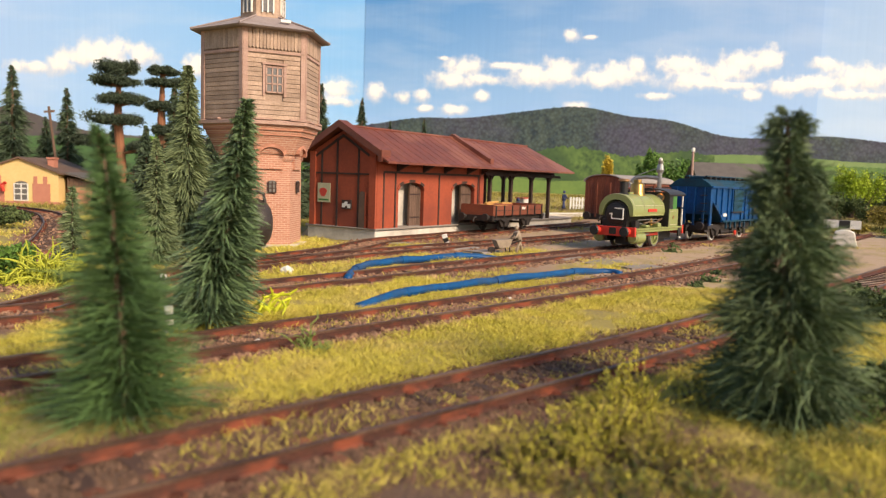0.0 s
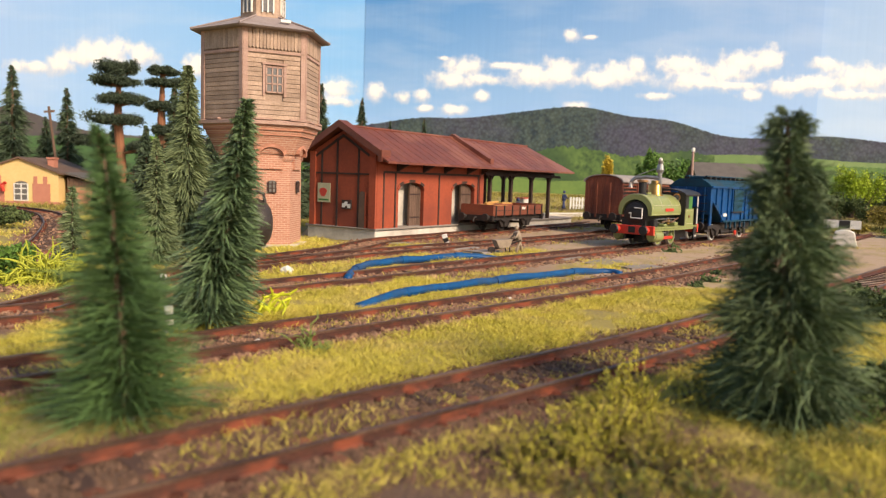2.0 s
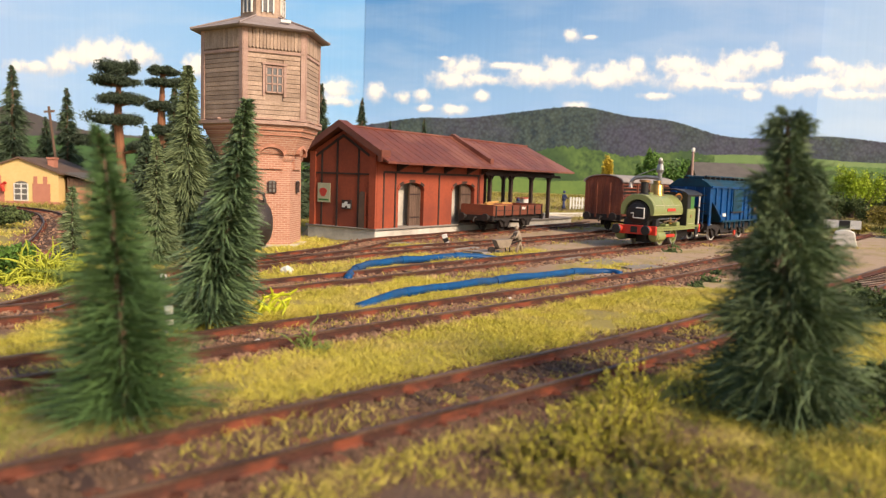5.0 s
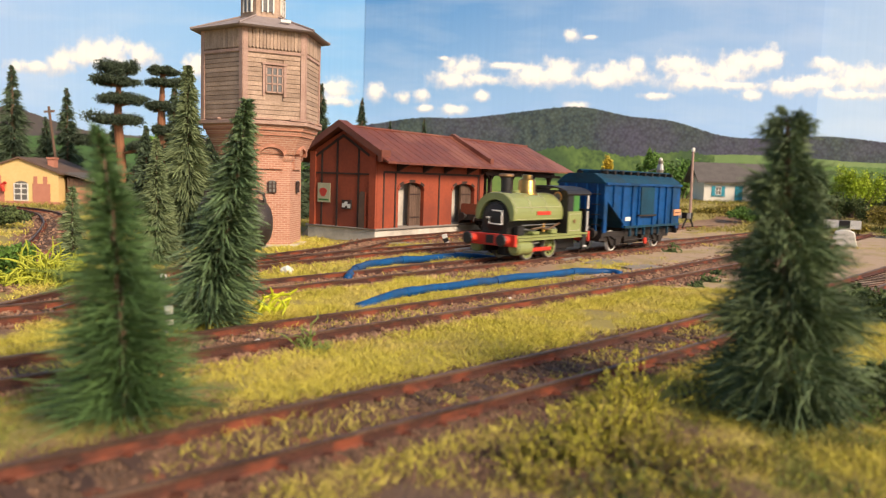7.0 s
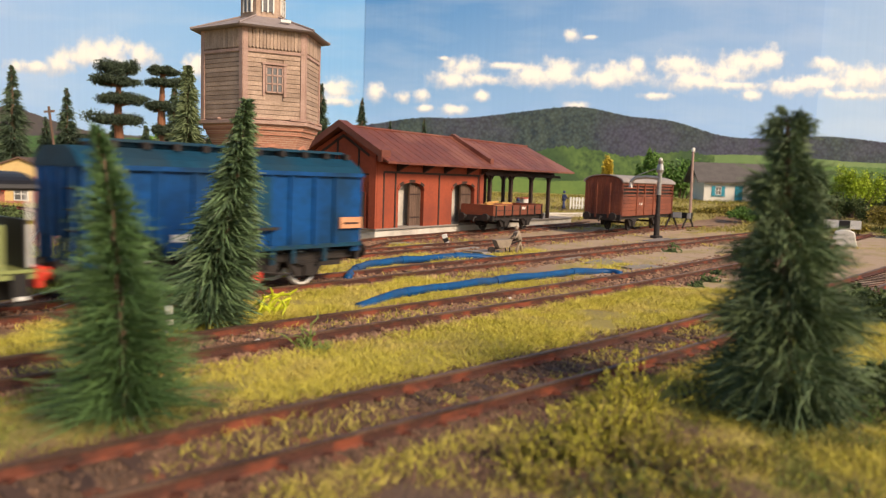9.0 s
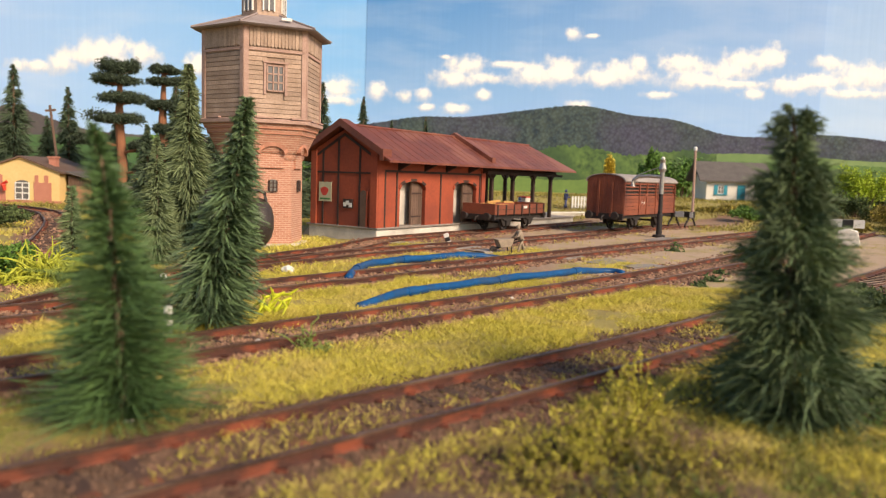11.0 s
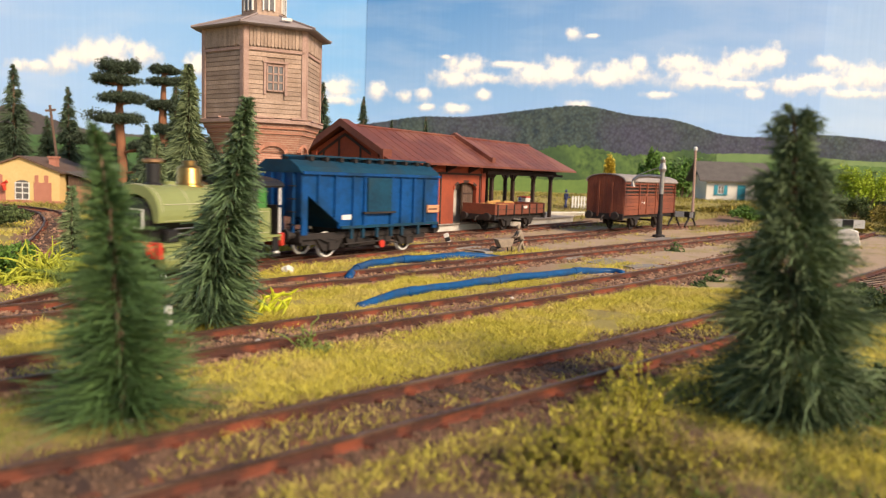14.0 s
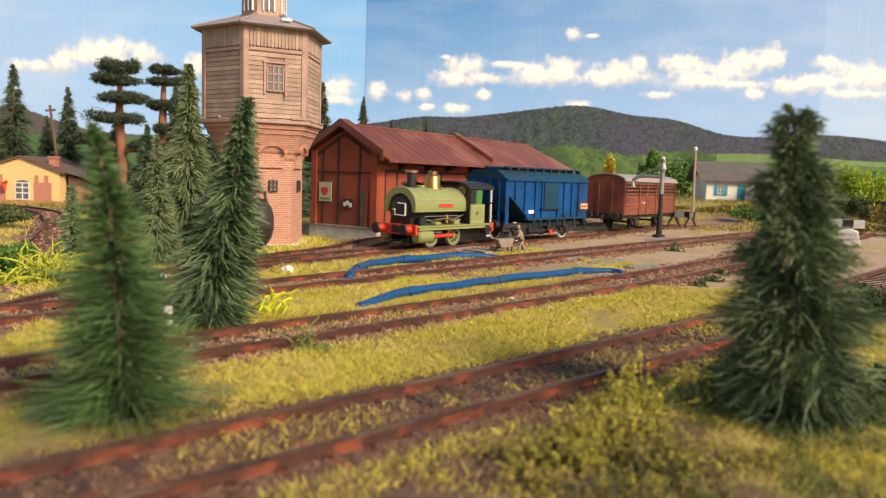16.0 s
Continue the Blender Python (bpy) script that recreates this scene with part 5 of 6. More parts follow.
# ---- slabs, stones, markers ----
def slab(x, y, w, d, rz):
    b = B((-w / 2, w / 2, -d / 2, d / 2, -0.08, 0.1), bevel=0.03)
    rnd = random.Random(int(x * 100))
    for v in b.verts:
        v.co += Vector((rnd.uniform(-0.08, 0.08), rnd.uniform(-0.08, 0.08), 0))
    o = part("stone_slab", b, SLAB)
    o.matrix_basis = P(x, y, 0.02, rnd.uniform(-2, 2), rnd.uniform(-2, 2), rz)
    tagged(o, "flat grey stone crossing slab lying by the rails", "slab", "crossing slabs")


for a in ((-2.4, 40.0, 1.6, 1.0, 55), (-0.9, 39.3, 1.9, 1.1, 52), (0.95, 38.4, 1.9, 0.8, 48), (2.05, 37.0, 1.9, 1.2, 52), (5.9, 35.3, 1.7, 0.9, 50), (7.35, 33.7, 1.9, 1.0, 52), (8.6, 32.3, 1.9, 0.9, 30), (14.3, 48.5, 2.6, 1.6, 50), (15.6, 50.2, 2.4, 1.4, 50)):
    slab(*a)


def marker(x, y, h, label):
    m = thing("marker_post", P(x, y, 0), label, "marker post", "striped posts")
    n = 5
    for k in range(n):
        part("band", T([(0, 0, h * k / n), (0, 0, h * (k + 1) / n)], 0.1, 10), LINEWHITE if k % 2 == 0 else BLACK, m)
    part("cap", ball((0, 0, h), 0.1, 2, 0.7), LINEWHITE, m)


marker(-6.0, 16.2, 0.6, "short black and white banded marker post in grass")
marker(-8.8, 23.3, 0.3, "short black and white banded marker post in grass")
mk = thing("track_marker", P(0.25, 40.5, 0, 0, -20, 0), "leaning white and red fouling marker between tracks", "marker post")
for k, mt in enumerate((LINEWHITE, BLACK, LINEWHITE)):
    part("band", B((-0.14, 0.14, -0.1, 0.1, 0.22 * k, 0.22 * k + 0.215), bevel=0.02), mt, mk)


def stone(x, y, r, mat, label, seed):
    b = ball((0, 0, 0), r, 3, 0.75)
    for v in b.verts:
        v.co *= 1 + 0.25 * noise.noise(v.co * (2 / r) + Vector((seed, 0, 0)))
    o = part("stone", b, mat)
    o.matrix_basis = P(x, y, r * 0.55)
    tagged(o, label, "stone", "loose stones")


stone(-5.6, 26.7, 0.24, WHITEWALL, "small white stone beside the track", 1)
for k, (x, y) in enumerate(((-4.9, 11.6), (-4.4, 10.4), (2.1, 22.6), (-3.9, 15.7), (5.2, 23.0), (15.9, 56.6), (17.0, 57.0))):
    stone(x, y, 0.07, CONCRETE, "pale pebble lying in the grass", k + 3)


# ---- water crane ----
def build_crane():
    c = thing("water_crane", P(14.6, 51.0, 0, 0, 0, 160), "weathered grey column water crane with a drooping spout", "water crane")
    part("base", T([(0, 0, -0.05), (0, 0, 0.2), (0, 0, 0.24)], [0.42, 0.42, 0.3], 12), SOOT, c)
    part("column", T([(0, 0, 0.2), (0, 0, 1.6), (0, 0, 1.7), (0, 0, 4.4)], [0.2, 0.19, 0.15, 0.13], 12), SOOT, c)
    part("upper_column", T([(0, 0, 3.0), (0, 0, 4.6)], [0.16, 0.15], 12), STEEL, c)
    part("head", T([(0, 0, 4.5), (0, 0, 4.7), (0, 0, 5.1), (0, 0, 5.3)], [0.22, 0.26, 0.16, 0.2], 12), STEEL, c)
    part("finial", ball((0, 0, 5.4), 0.13, 2), LINEWHITE, c)
    part("spout", T([(0, 0, 4.15), (0.9, 0, 4.2), (1.6, 0, 4.12), (1.85, 0, 3.9), (1.9, 0, 3.45)], [0.14, 0.13, 0.13, 0.14, 0.16], 10), STEEL, c, "pale grey spout")
    part("tie_rod", T([(0, 0, 4.9), (1.6, 0, 4.25)], 0.03, 5), STEEL, c)


build_crane()


# ---- stop block and buffer stop ----
def build_stops():
    s = thing("stop_block", P(26.7, 49.6, 0, 0, 0, -28), "white concrete stop block with a black and white board", "buffer stop")
    part("block", prism([(-0.85, -0.1), (0.85, -0.1), (0.62, 0.95), (0.1, 1.15), (-0.55, 1.0)], -0.6, 0.6, "y", bevel=0.06), WHITEWALL, s)
    part("post", B((-0.25, 0.35, -0.2, 0.2, 0.9, 1.3)), WHITEWALL, s)
    bd = part("board", B((-1.25, 0.95, -0.3, -0.2, 1.2, 1.75)), LINEWHITE, s)
    part("black_panel", B((-0.35, 0.3, -0.32, -0.3, 1.22, 1.73)), BLACK, bd)
    a, t = on_line(d_off, 62.2, 0.1)
    s = thing("buffer_stop", P(a[0], a[1], 0, 0, 0, math.degrees(math.atan2(t[1], t[0]))), "black buffer stop with a white and black target board", "buffer stop")
    for y in (-0.76, 0.76):
        part("bent_rail", T([(-0.8, y, 0.2), (0.1, y, 1.2), (0.3, y, 1.3), (1.2, y, 0.1)], 0.09, 6), SOOT, s)
    bm = part("beam", B((-0.3, 0.0, -1.25, 1.25, 0.95, 1.45), bevel=0.03), BLACK, s)
    part("white_panel", B((-0.33, -0.3, -0.4, 0.4, 0.97, 1.43)), LINEWHITE, bm)
    part("white_panel", B((-0.33, -0.3, -1.2, -0.9, 0.97, 1.43)), LINEWHITE, bm)


build_stops()


# ---- posts, houses, platform ----
def build_far():
    p = thing("lamp_post", P(23.1, 70, 0.4), "slim wooden lamp post with a white lamp head", "lamp post")
    part("pole", T([(0, 0, -0.3), (-0.1, 0, 6.6)], [0.14, 0.11], 8), TIMBERTRIM, p)
    part("lamp_head", T([(-0.1, 0, 6.5), (-0.1, 0, 6.7), (-0.1, 0, 6.85)], [0.17, 0.18, 0.08], 10), LINEWHITE, p)
    p = thing("telegraph_pole", P(-38.2, 74, 1.0, 0, -6.5, 0), "leaning brown timber pole with a short crossarm", "pole")
    part("pole", T([(0, 0, -1.0), (0, 0, 8.5)], [0.15, 0.12], 8), OLDWOOD, p)
    part("crossarm", B((-0.5, 0.5, -0.08, 0.08, 7.9, 8.1)), OLDWOOD, p)
    # yellow engine shed at the far loop
    h = thing("yellow_house", P(-34.7, 67.0, 0.05, 0, 0, 6), "yellow plaster railway building with salmon brick panels", "house")
    W, ze, zr = 6.6, 3.0, 4.15
    gab = [(0, 0), (0, ze), (-W / 2, zr), (-W, ze), (-W, 0)]
    part("front_wall", prism(gab, 0, 0.3, "y"), YELLOWWALL, h)
    part("side_wall", B((-0.3, 0, 0.3, 9, 0, ze)), YELLOWWALL, h)
    part("plinth", B((-W - 0.05, 0.06, -0.06, 0.2, -0.3, 0.35)), PINKBRICK, h)
    for x0 in (-0.7, -4.6):
        for pts in (B((x0 - 1.5, x0, -0.06, 0.05, 0.35, 1.95)), B((x0 - 1.4, x0 - 1.1, -0.06, 0.05, 1.95, 2.6)), B((x0 - 0.6, x0 - 0.25, -0.06, 0.05, 1.95, 2.6))):
            part("brick_panel", pts, PINKBRICK, h)
    w = part("window", prism(arch(-3.75, -2.6, 0.4, 2.15, 0.3), -0.04, 0.05), GLASS, h)
    for x in (-3.8, -3.2, -2.65):
        part("window_bar", B((x, x + 0.08, -0.1, 0, 0.4, 1.95)), LINEWHITE, w)
    for z in (0.4, 0.95, 1.45, 1.85):
        part("window_bar", B((-3.8, -2.57, -0.09, 0, z, z + 0.09)), LINEWHITE, w)
    part("sign_arm", T([(-4.5, -0.4, 1.2), (-4.65, -0.4, 1.7), (-4.3, -0.4, 2.0)], [0.15, 0.22, 0.15], 8), RED, h, "red signal lever weight")
    for s in (-1, 1):
        x = 0.35 if s == 1 else -W - 0.35
        part("roof", prism([(x, ze - 0.2), (x, ze - 0.05), (-W / 2, zr + 0.16), (-W / 2, zr + 0.02)], -0.25, 9.4, "y"), OLDWOOD, h)
    ch = part("chimney", B((-1.55, -0.95, 1.6, 2.4, 3.0, 4.2)), PINKBRICK, h)
    part("chimney_cap", B((-1.62, -0.88, 1.5, 2.5, 4.2, 4.35)), PINKBRICK, ch)
    an = thing("lean_to_shed", P(-34.5, 68.2, 0.05, 0, 0, 6), "brown board lean-to against the yellow building", "shed")
    part("wall", B((0, 4.6, 0, 4.2, -0.2, 1.9)), OLDWOOD, an)
    for k in range(20):
        part("board", B((k * 0.23, k * 0.23 + 0.2, -0.05, 0, -0.1, 2.6 - k * 0.035)), OLDWOOD, an)
    part("door", B((0.7, 2.2, -0.1, -0.05, 0, 1.7)), PINKBRICK, an)
    part("roof", prism([(-0.1, 2.9), (5.4, 1.5), (5.4, 1.65), (-0.1, 3.05)], -0.5, 4.6, "y"), THATCH, an)
    # white cottage behind the bank
    c = thing("white_cottage", P(30.5, 88, 1.85, 0, 0, -1), "white plaster cottage with grey roof and turquoise shutters", "house")
    part("front_wall", B((0, 7.2, 0, 0.25, -0.4, 2.6)), WHITEWALL, c)
    part("gable_wall", prism([(0.25, -0.4), (0.25, 2.6), (2.4, 4.4), (4.6, 2.6), (4.6, -0.4)], 0, 0.25, "x"), WHITEWALL, c)
    part("back_wall", B((0, 7.2, 4.4, 4.6, -0.4, 2.6)), WHITEWALL, c)
    w = part("window", B((1.3, 2.0, -0.03, 0.1, 0.95, 1.9)), GLASS, c)
    for x in (0.88, 2.0):
        part("shutter", B((x, x + 0.42, -0.08, -0.01, 0.9, 1.95)), TURQ, w, "turquoise shutter")
    for x in (1.3, 1.62, 1.93):
        part("window_bar", B((x, x + 0.07, -0.06, 0, 0.95, 1.9)), LINEWHITE, w)
    for z in (0.95, 1.4, 1.83):
        part("window_bar", B((1.3, 2.0, -0.055, 0, z, z + 0.07)), LINEWHITE, w)
    part("window_sill", B((0.85, 2.45, -0.14, 0, 0.78, 0.88)), TURQ, w)
    dr = part("door", B((3.6, 4.5, -0.05, 0.05, -0.1, 2.0)), TURQ, c, "turquoise plank door")
    for k in range(4):
        part("plank", B((3.64 + k * 0.215, 3.83 + k * 0.215, -0.08, -0.05, -0.05, 1.95)), TURQ, dr)
    for s in (-1, 1):
        y = -0.5 if s == 1 else 5.1
        part("roof", prism([(y, 2.3), (y, 2.5), (2.3, 4.75), (2.3, 4.55)], -1.0, 7.7, "x"), THATCH, c)
    # passenger platform with fence beyond the shed
    pl = thing("platform", P(9.4, 67, 0, 0, 0, 40), "pale low platform with slab edge behind the shed", "platform")
    part("slab", B((0, 10, 0, 2.5, -0.2, 0.75), bevel=0.03), CONCRETE, pl)
    part("edge", B((-0.05, 10.05, -0.1, 0.5, 0.75, 0.85)), WHITEWALL, pl)
    f = thing("picket_fence", P(12.2, 72.6, 1.1, 0, 0, 10), "white picket fence at the platform end", "fence")
    for k in range(8):
        part("picket", B((k * 0.3, k * 0.3 + 0.16, 0, 0.06, 0, 1.15), bevel=0.01), LINEWHITE, f)
    for z in (0.3, 0.85):
        part("rail", B((0, 2.3, 0.06, 0.12, z, z + 0.1)), LINEWHITE, f)
    k = thing("kiosk_box", P(7.0, 66, 0.6, 0, 0, 56), "small white cabinet with red lid on the dock", "cabinet")
    part("body", B((0, 1.0, 0, 0.8, 0, 1.5), bevel=0.03), WHITEWALL, k)
    part("lid", B((-0.05, 1.05, -0.05, 0.85, 1.5, 1.6)), RED, k)


build_far()


def figure(x, y, z, h, mat, label, lean=0.0, rz=0.0, stride=0.15):
    """A plain little painted figure in one mesh."""
    bm = bmesh.new()
    u = h / 1.75
    for s in (-1, 1):
        tube(bm, [(s * stride * u, s * 0.08 * u, 0.0), (s * stride * 0.5 * u, s * 0.08 * u, 0.42 * u), (0, s * 0.08 * u, 0.85 * u)], [0.1 * u, 0.09 * u, 0.12 * u], 8)
    top = (lean * u, 0, 1.42 * u)
    tube(bm, [(0, 0, 0.78 * u), (lean * 0.5 * u, 0, 1.1 * u), top], [0.19 * u, 0.21 * u, 0.15 * u], 10)
    for s in (-1, 1):
        tube(bm, [(lean * u, s * 0.22 * u, 1.38 * u), (lean * u + 0.12 * u, s * 0.27 * u, 1.1 * u), (lean * u + 0.36 * u, s * 0.2 * u, 0.95 * u)], [0.075 * u, 0.065 * u, 0.05 * u], 7)
    me = bpy.data.meshes.new("head")
    b = ball((lean * 1.15 * u, 0, 1.62 * u), 0.135 * u, 2, 1.15)
    b.to_mesh(me)
    b.free()
    bm.from_mesh(me)
    o = part("figurine", bm, mat, None, "", True)
    o.matrix_basis = P(x, y, z, 0, 0, rz)
    tagged(o, label, "figurine", "painted figurines")


figure(3.8, 37.0, 0.02, 1.4, CLOTHGREY, "small grey painted figurine leaning forward over a barrow", 0.22, 200, 0.28)
figure(11.6, 72.6, 1.1, 1.75, CLOTHBLUE, "small dark blue painted figurine near the white fence", 0.0, 20)
fp = shed_o + su * 18.5 + sv * 0.5
figure(fp[0], fp[1], 0.62, 1.7, CLOTHBLUE, "small dark blue painted figurine on the loading dock", 0.05, 160)
bar = thing("wheelbarrow", P(2.9, 36.7, 0.02, 0, 0, 200), "small worn grey-brown wheelbarrow beside a track", "wheelbarrow")
part("tray", prism([(-0.45, 0.75), (0.45, 0.7), (0.25, 0.3), (-0.3, 0.35)], -0.3, 0.3, "y", bevel=0.02), CLOTHGREY, bar)
part("wheel", T([(0.55, -0.05, 0.18), (0.55, 0.05, 0.18)], 0.18, 12), SOOT, bar)
for s in (-1, 1):
    part("handle", T([(0.55, s * 0.08, 0.2), (-0.9, s * 0.28, 0.7)], 0.035, 5), SOOT, bar)
    part("leg", T([(-0.3, s * 0.25, 0.45), (-0.35, s * 0.25, 0.0)], 0.03, 5), SOOT, bar)


# ---- plants ----
def blades(base, tip, width, rng):
    """Slim tapered blades from base to tip points, two triangles folded each."""
    n = len(base)
    d = tip - base
    side = np.cross(d, rng.normal(size=(n, 3)))
    side /= np.linalg.norm(side, axis=1)[:, None] + 1e-9
    w = np.asarray(width).reshape(-1, 1)
    mid = base + d * 0.45
    v = np.stack([base, mid + side * w, tip, mid - side * w], 1).reshape(-1, 3)
    f = np.arange(n * 4).reshape(n, 4)
    return v, f


def spruce(x, y, z, h, profile, n, w, mat, label, seed, spine=((0, 0), (0, 1)), droop=0.25, whorl=0.1, tuft=7, inner=0.0):
    """A bottle-brush spruce: bristles in small tufts twisted into a wire trunk. profile: (share of height, radius)."""
    t = thing("spruce_tree", P(x, y, z), label, "tree", "spruce trees")
    rng = np.random.default_rng(seed)
    sx, sz = [p[0] for p in spine], [p[1] for p in spine]
    pf, pr = [p[0] for p in profile], [p[1] for p in profile]
    k = n // tuft
    u = rng.random(k) ** 1.15
    f = 0.015 + 0.985 * u
    a = rng.random(k) * 2 * math.pi
    big = np.interp(f, pf, pr)
    reach = big * (1 + whorl * np.sin(f * h * 6.5 + seed + 1.2 * np.sin(a)) + whorl * 0.7 * np.sin(a * 3 + f * 19 + seed)) * rng.uniform(0.72, 1.12, k)
    f, a, reach = (np.repeat(q, tuft) for q in (f, a, reach))
    m = len(f)
    f = np.clip(f + rng.normal(0, 0.008, m), 0, 1)
    a = a + rng.normal(0, 0.16, m)
    reach = reach * rng.uniform(0.7, 1.08, m)
    out = np.c_[np.cos(a), np.sin(a), np.zeros(m)]
    lift = rng.uniform(0.0, 0.45, m) + 0.5 * np.clip((f - 0.9) / 0.1, 0, 1)
    base = np.c_[np.interp(f, sz, sx), np.zeros(m), f * h] + out * 0.012 * h * (1 - f)[:, None]
    start = rng.uniform(inner * 0.3, inner, m) if inner else np.zeros(m)
    base = base + out * (reach * start)[:, None] + np.c_[np.zeros((m, 2)), reach * start * (0.25 * lift - 0.1)] + rng.normal(0, 0.1, (m, 3)) * (reach * start)[:, None]
    out = out + rng.normal(0, 0.32, (m, 3)) * np.sign(start)[:, None]
    reach = reach * (1 - start * 0.85)
    mid = base + out * (reach * 0.55)[:, None] + np.c_[np.zeros((m, 2)), reach * 0.55 * lift * 0.6] + rng.normal(0, 0.05, (m, 3)) * reach[:, None]
    tip = mid + out * (reach * 0.45)[:, None] + np.c_[np.zeros((m, 2)), reach * (0.2 * lift - droop * rng.uniform(0.2, 1.0, m))] + rng.normal(0, 0.09, (m, 3)) * reach[:, None]
    base[:, 2], mid[:, 2], tip[:, 2] = np.maximum(base[:, 2], 0.02), np.maximum(mid[:, 2], 0.03), np.maximum(tip[:, 2], 0.03)
    side = np.cross(tip - base, rng.normal(size=(m, 3)))
    side /= np.linalg.norm(side, axis=1)[:, None] + 1e-9
    ww = (w * rng.uniform(0.7, 1.35, m))[:, None]
    v = np.stack([base - side * ww * 0.7, base + side * ww * 0.7, mid + side * ww, mid - side * ww, tip + side * ww * 0.4, tip - side * ww * 0.4], 1).reshape(-1, 3)
    o = 6 * np.arange(m)[:, None]
    soup("crown", v, np.concatenate([o + np.array([0, 1, 2, 3]), o + np.array([3, 2, 4, 5])]), mat, t)
    bm = bmesh.new()
    steps = max(16, int(h * 7))
    for s in (0, math.pi):
        pts = [(np.interp(q, sz, sx) + 0.012 * h * (1 - 0.6 * q) * math.cos(q * h * 5 + s), 0.012 * h * (1 - 0.6 * q) * math.sin(q * h * 5 + s), q * h * 0.985 - 0.05) for q in np.linspace(0, 1, steps)]
        tube(bm, pts, [0.013 * h * (1 - 0.6 * q) for q in np.linspace(0, 1, steps)], 6)
    part("trunk", bm, TRUNK, t, "twisted brown wire trunk")


spruce(-4.55, 10.6, 0, 4.22, ((0, 1.15), (0.07, 1.3), (0.26, 0.98), (0.46, 0.8), (0.65, 0.54), (0.85, 0.29), (1, 0.1)), 5000, 0.0085, SPRUCEGREEN, "mid-green bottle-brush spruce with a visible twisted brown trunk", 1, ((0, 0), (-0.1, 0.5), (-0.2, 0.77), (-0.38, 1)), 0.1, 0.12, 5)
spruce(-5.36, 17.0, 0, 5.25, ((0, 0.9), (0.2, 1.05), (0.45, 0.86), (0.69, 0.56), (0.93, 0.25), (1, 0.16)), 5200, 0.019, SPRUCE, "grey-green bottle-brush spruce with coarse bristles, leaning beside a track", 2, ((0, 0), (0.19, 0.28), (0.57, 0.62), (0.84, 1)), 0.35, 0.08, 5)
spruce(5.53, 11.6, 0, 4.85, ((0, 0.85), (0.08, 1.0), (0.26, 0.9), (0.44, 0.74), (0.62, 0.57), (0.8, 0.4), (0.95, 0.27), (1, 0.2)), 22000, 0.0095, SPRUCEBROAD, "broad dark green spruce with a blunt top on a grassy bank", 3, ((0, 0), (-0.14, 0.5), (-0.3, 1)), 0.3, 0.26, 34, 0.85)
spruce(-10.85, 28.1, 0, 4.75, ((0, 0.95), (0.3, 0.75), (0.6, 0.5), (1, 0.13)), 5000, 0.02, SPRUCEFAR, "slim pale olive spruce among other trees", 4, droop=0.4)
spruce(-12.4, 36.0, 0, 8.5, ((0, 1.5), (0.4, 1.1), (0.7, 0.65), (0.9, 0.4), (1, 0.25)), 7500, 0.03, SPRUCEFAR, "tall slim pale green spruce near the tower", 5, droop=0.45, whorl=0.14)
spruce(-12.0, 24.0, 0, 2.95, ((0, 0.75), (0.5, 0.45), (1, 0.12)), 2200, 0.018, SPRUCEFAR, "small pale frosted spruce among the bushes", 15)
for i, (x, y, z, h, r) in enumerate(((-46.2, 80, 0.6, 13.4, 3.2), (-40.4, 80, 0.8, 11.0, 2.3), (-44.8, 84, 0.8, 8.2, 2.1), (-10.4, 62, 0.1, 10.9, 2.1), (-8.5, 75, 1.0, 10.3, 1.7), (-7.4, 98, 1.8, 9.0, 1.3), (-3.0, 98, 1.8, 9.6, 1.3), (-26.8, 74, 1.0, 11.5, 1.9), (-35.2, 80, 1.5, 8.0, 1.9), (-51.5, 84, 1.5, 11.0, 2.5), (-15.2, 64, 0.2, 9.0, 2.0), (-20.5, 66, 0.3, 8.5, 2.0), (-24.0, 60, 0, 7.0, 1.8), (-12.6, 60, 0, 8.0, 1.8), (-18.0, 58, 0, 6.0, 1.7))):
    spruce(x, y, z, h, ((0, r), (0.35, r * 0.72), (0.7, r * 0.38), (1, r * 0.09)), 3000, 0.05, SPRUCEDEEP, "dark green bottle-brush spruce near the printed sky", 20 + i, droop=0.45, whorl=0.13)


def clump(rng, n, c, rx, ry, rz, size, shell=0.55, curl=1.0):
    """Small leaf flakes filling an uneven blob."""
    d = rng.normal(size=(n, 3))
    d /= np.linalg.norm(d, axis=1)[:, None]
    q = shell + (1 - shell) * rng.random(n)
    lump = np.array([1 + 0.35 * noise.noise(Vector(v) * 2.2 + Vector(c)) + 0.15 * noise.noise(Vector(v) * 5 + Vector(c)) for v in d])
    p = d * (q * lump)[:, None] * np.array([rx, ry, rz]) + np.array(c)
    e = rng.normal(size=(n, 3)) * curl + d * 0.6
    e /= np.linalg.norm(e, axis=1)[:, None]
    ln = size * rng.uniform(0.6, 1.4, n)
    return blades(p, p + e * ln[:, None], ln * 0.28, rng)


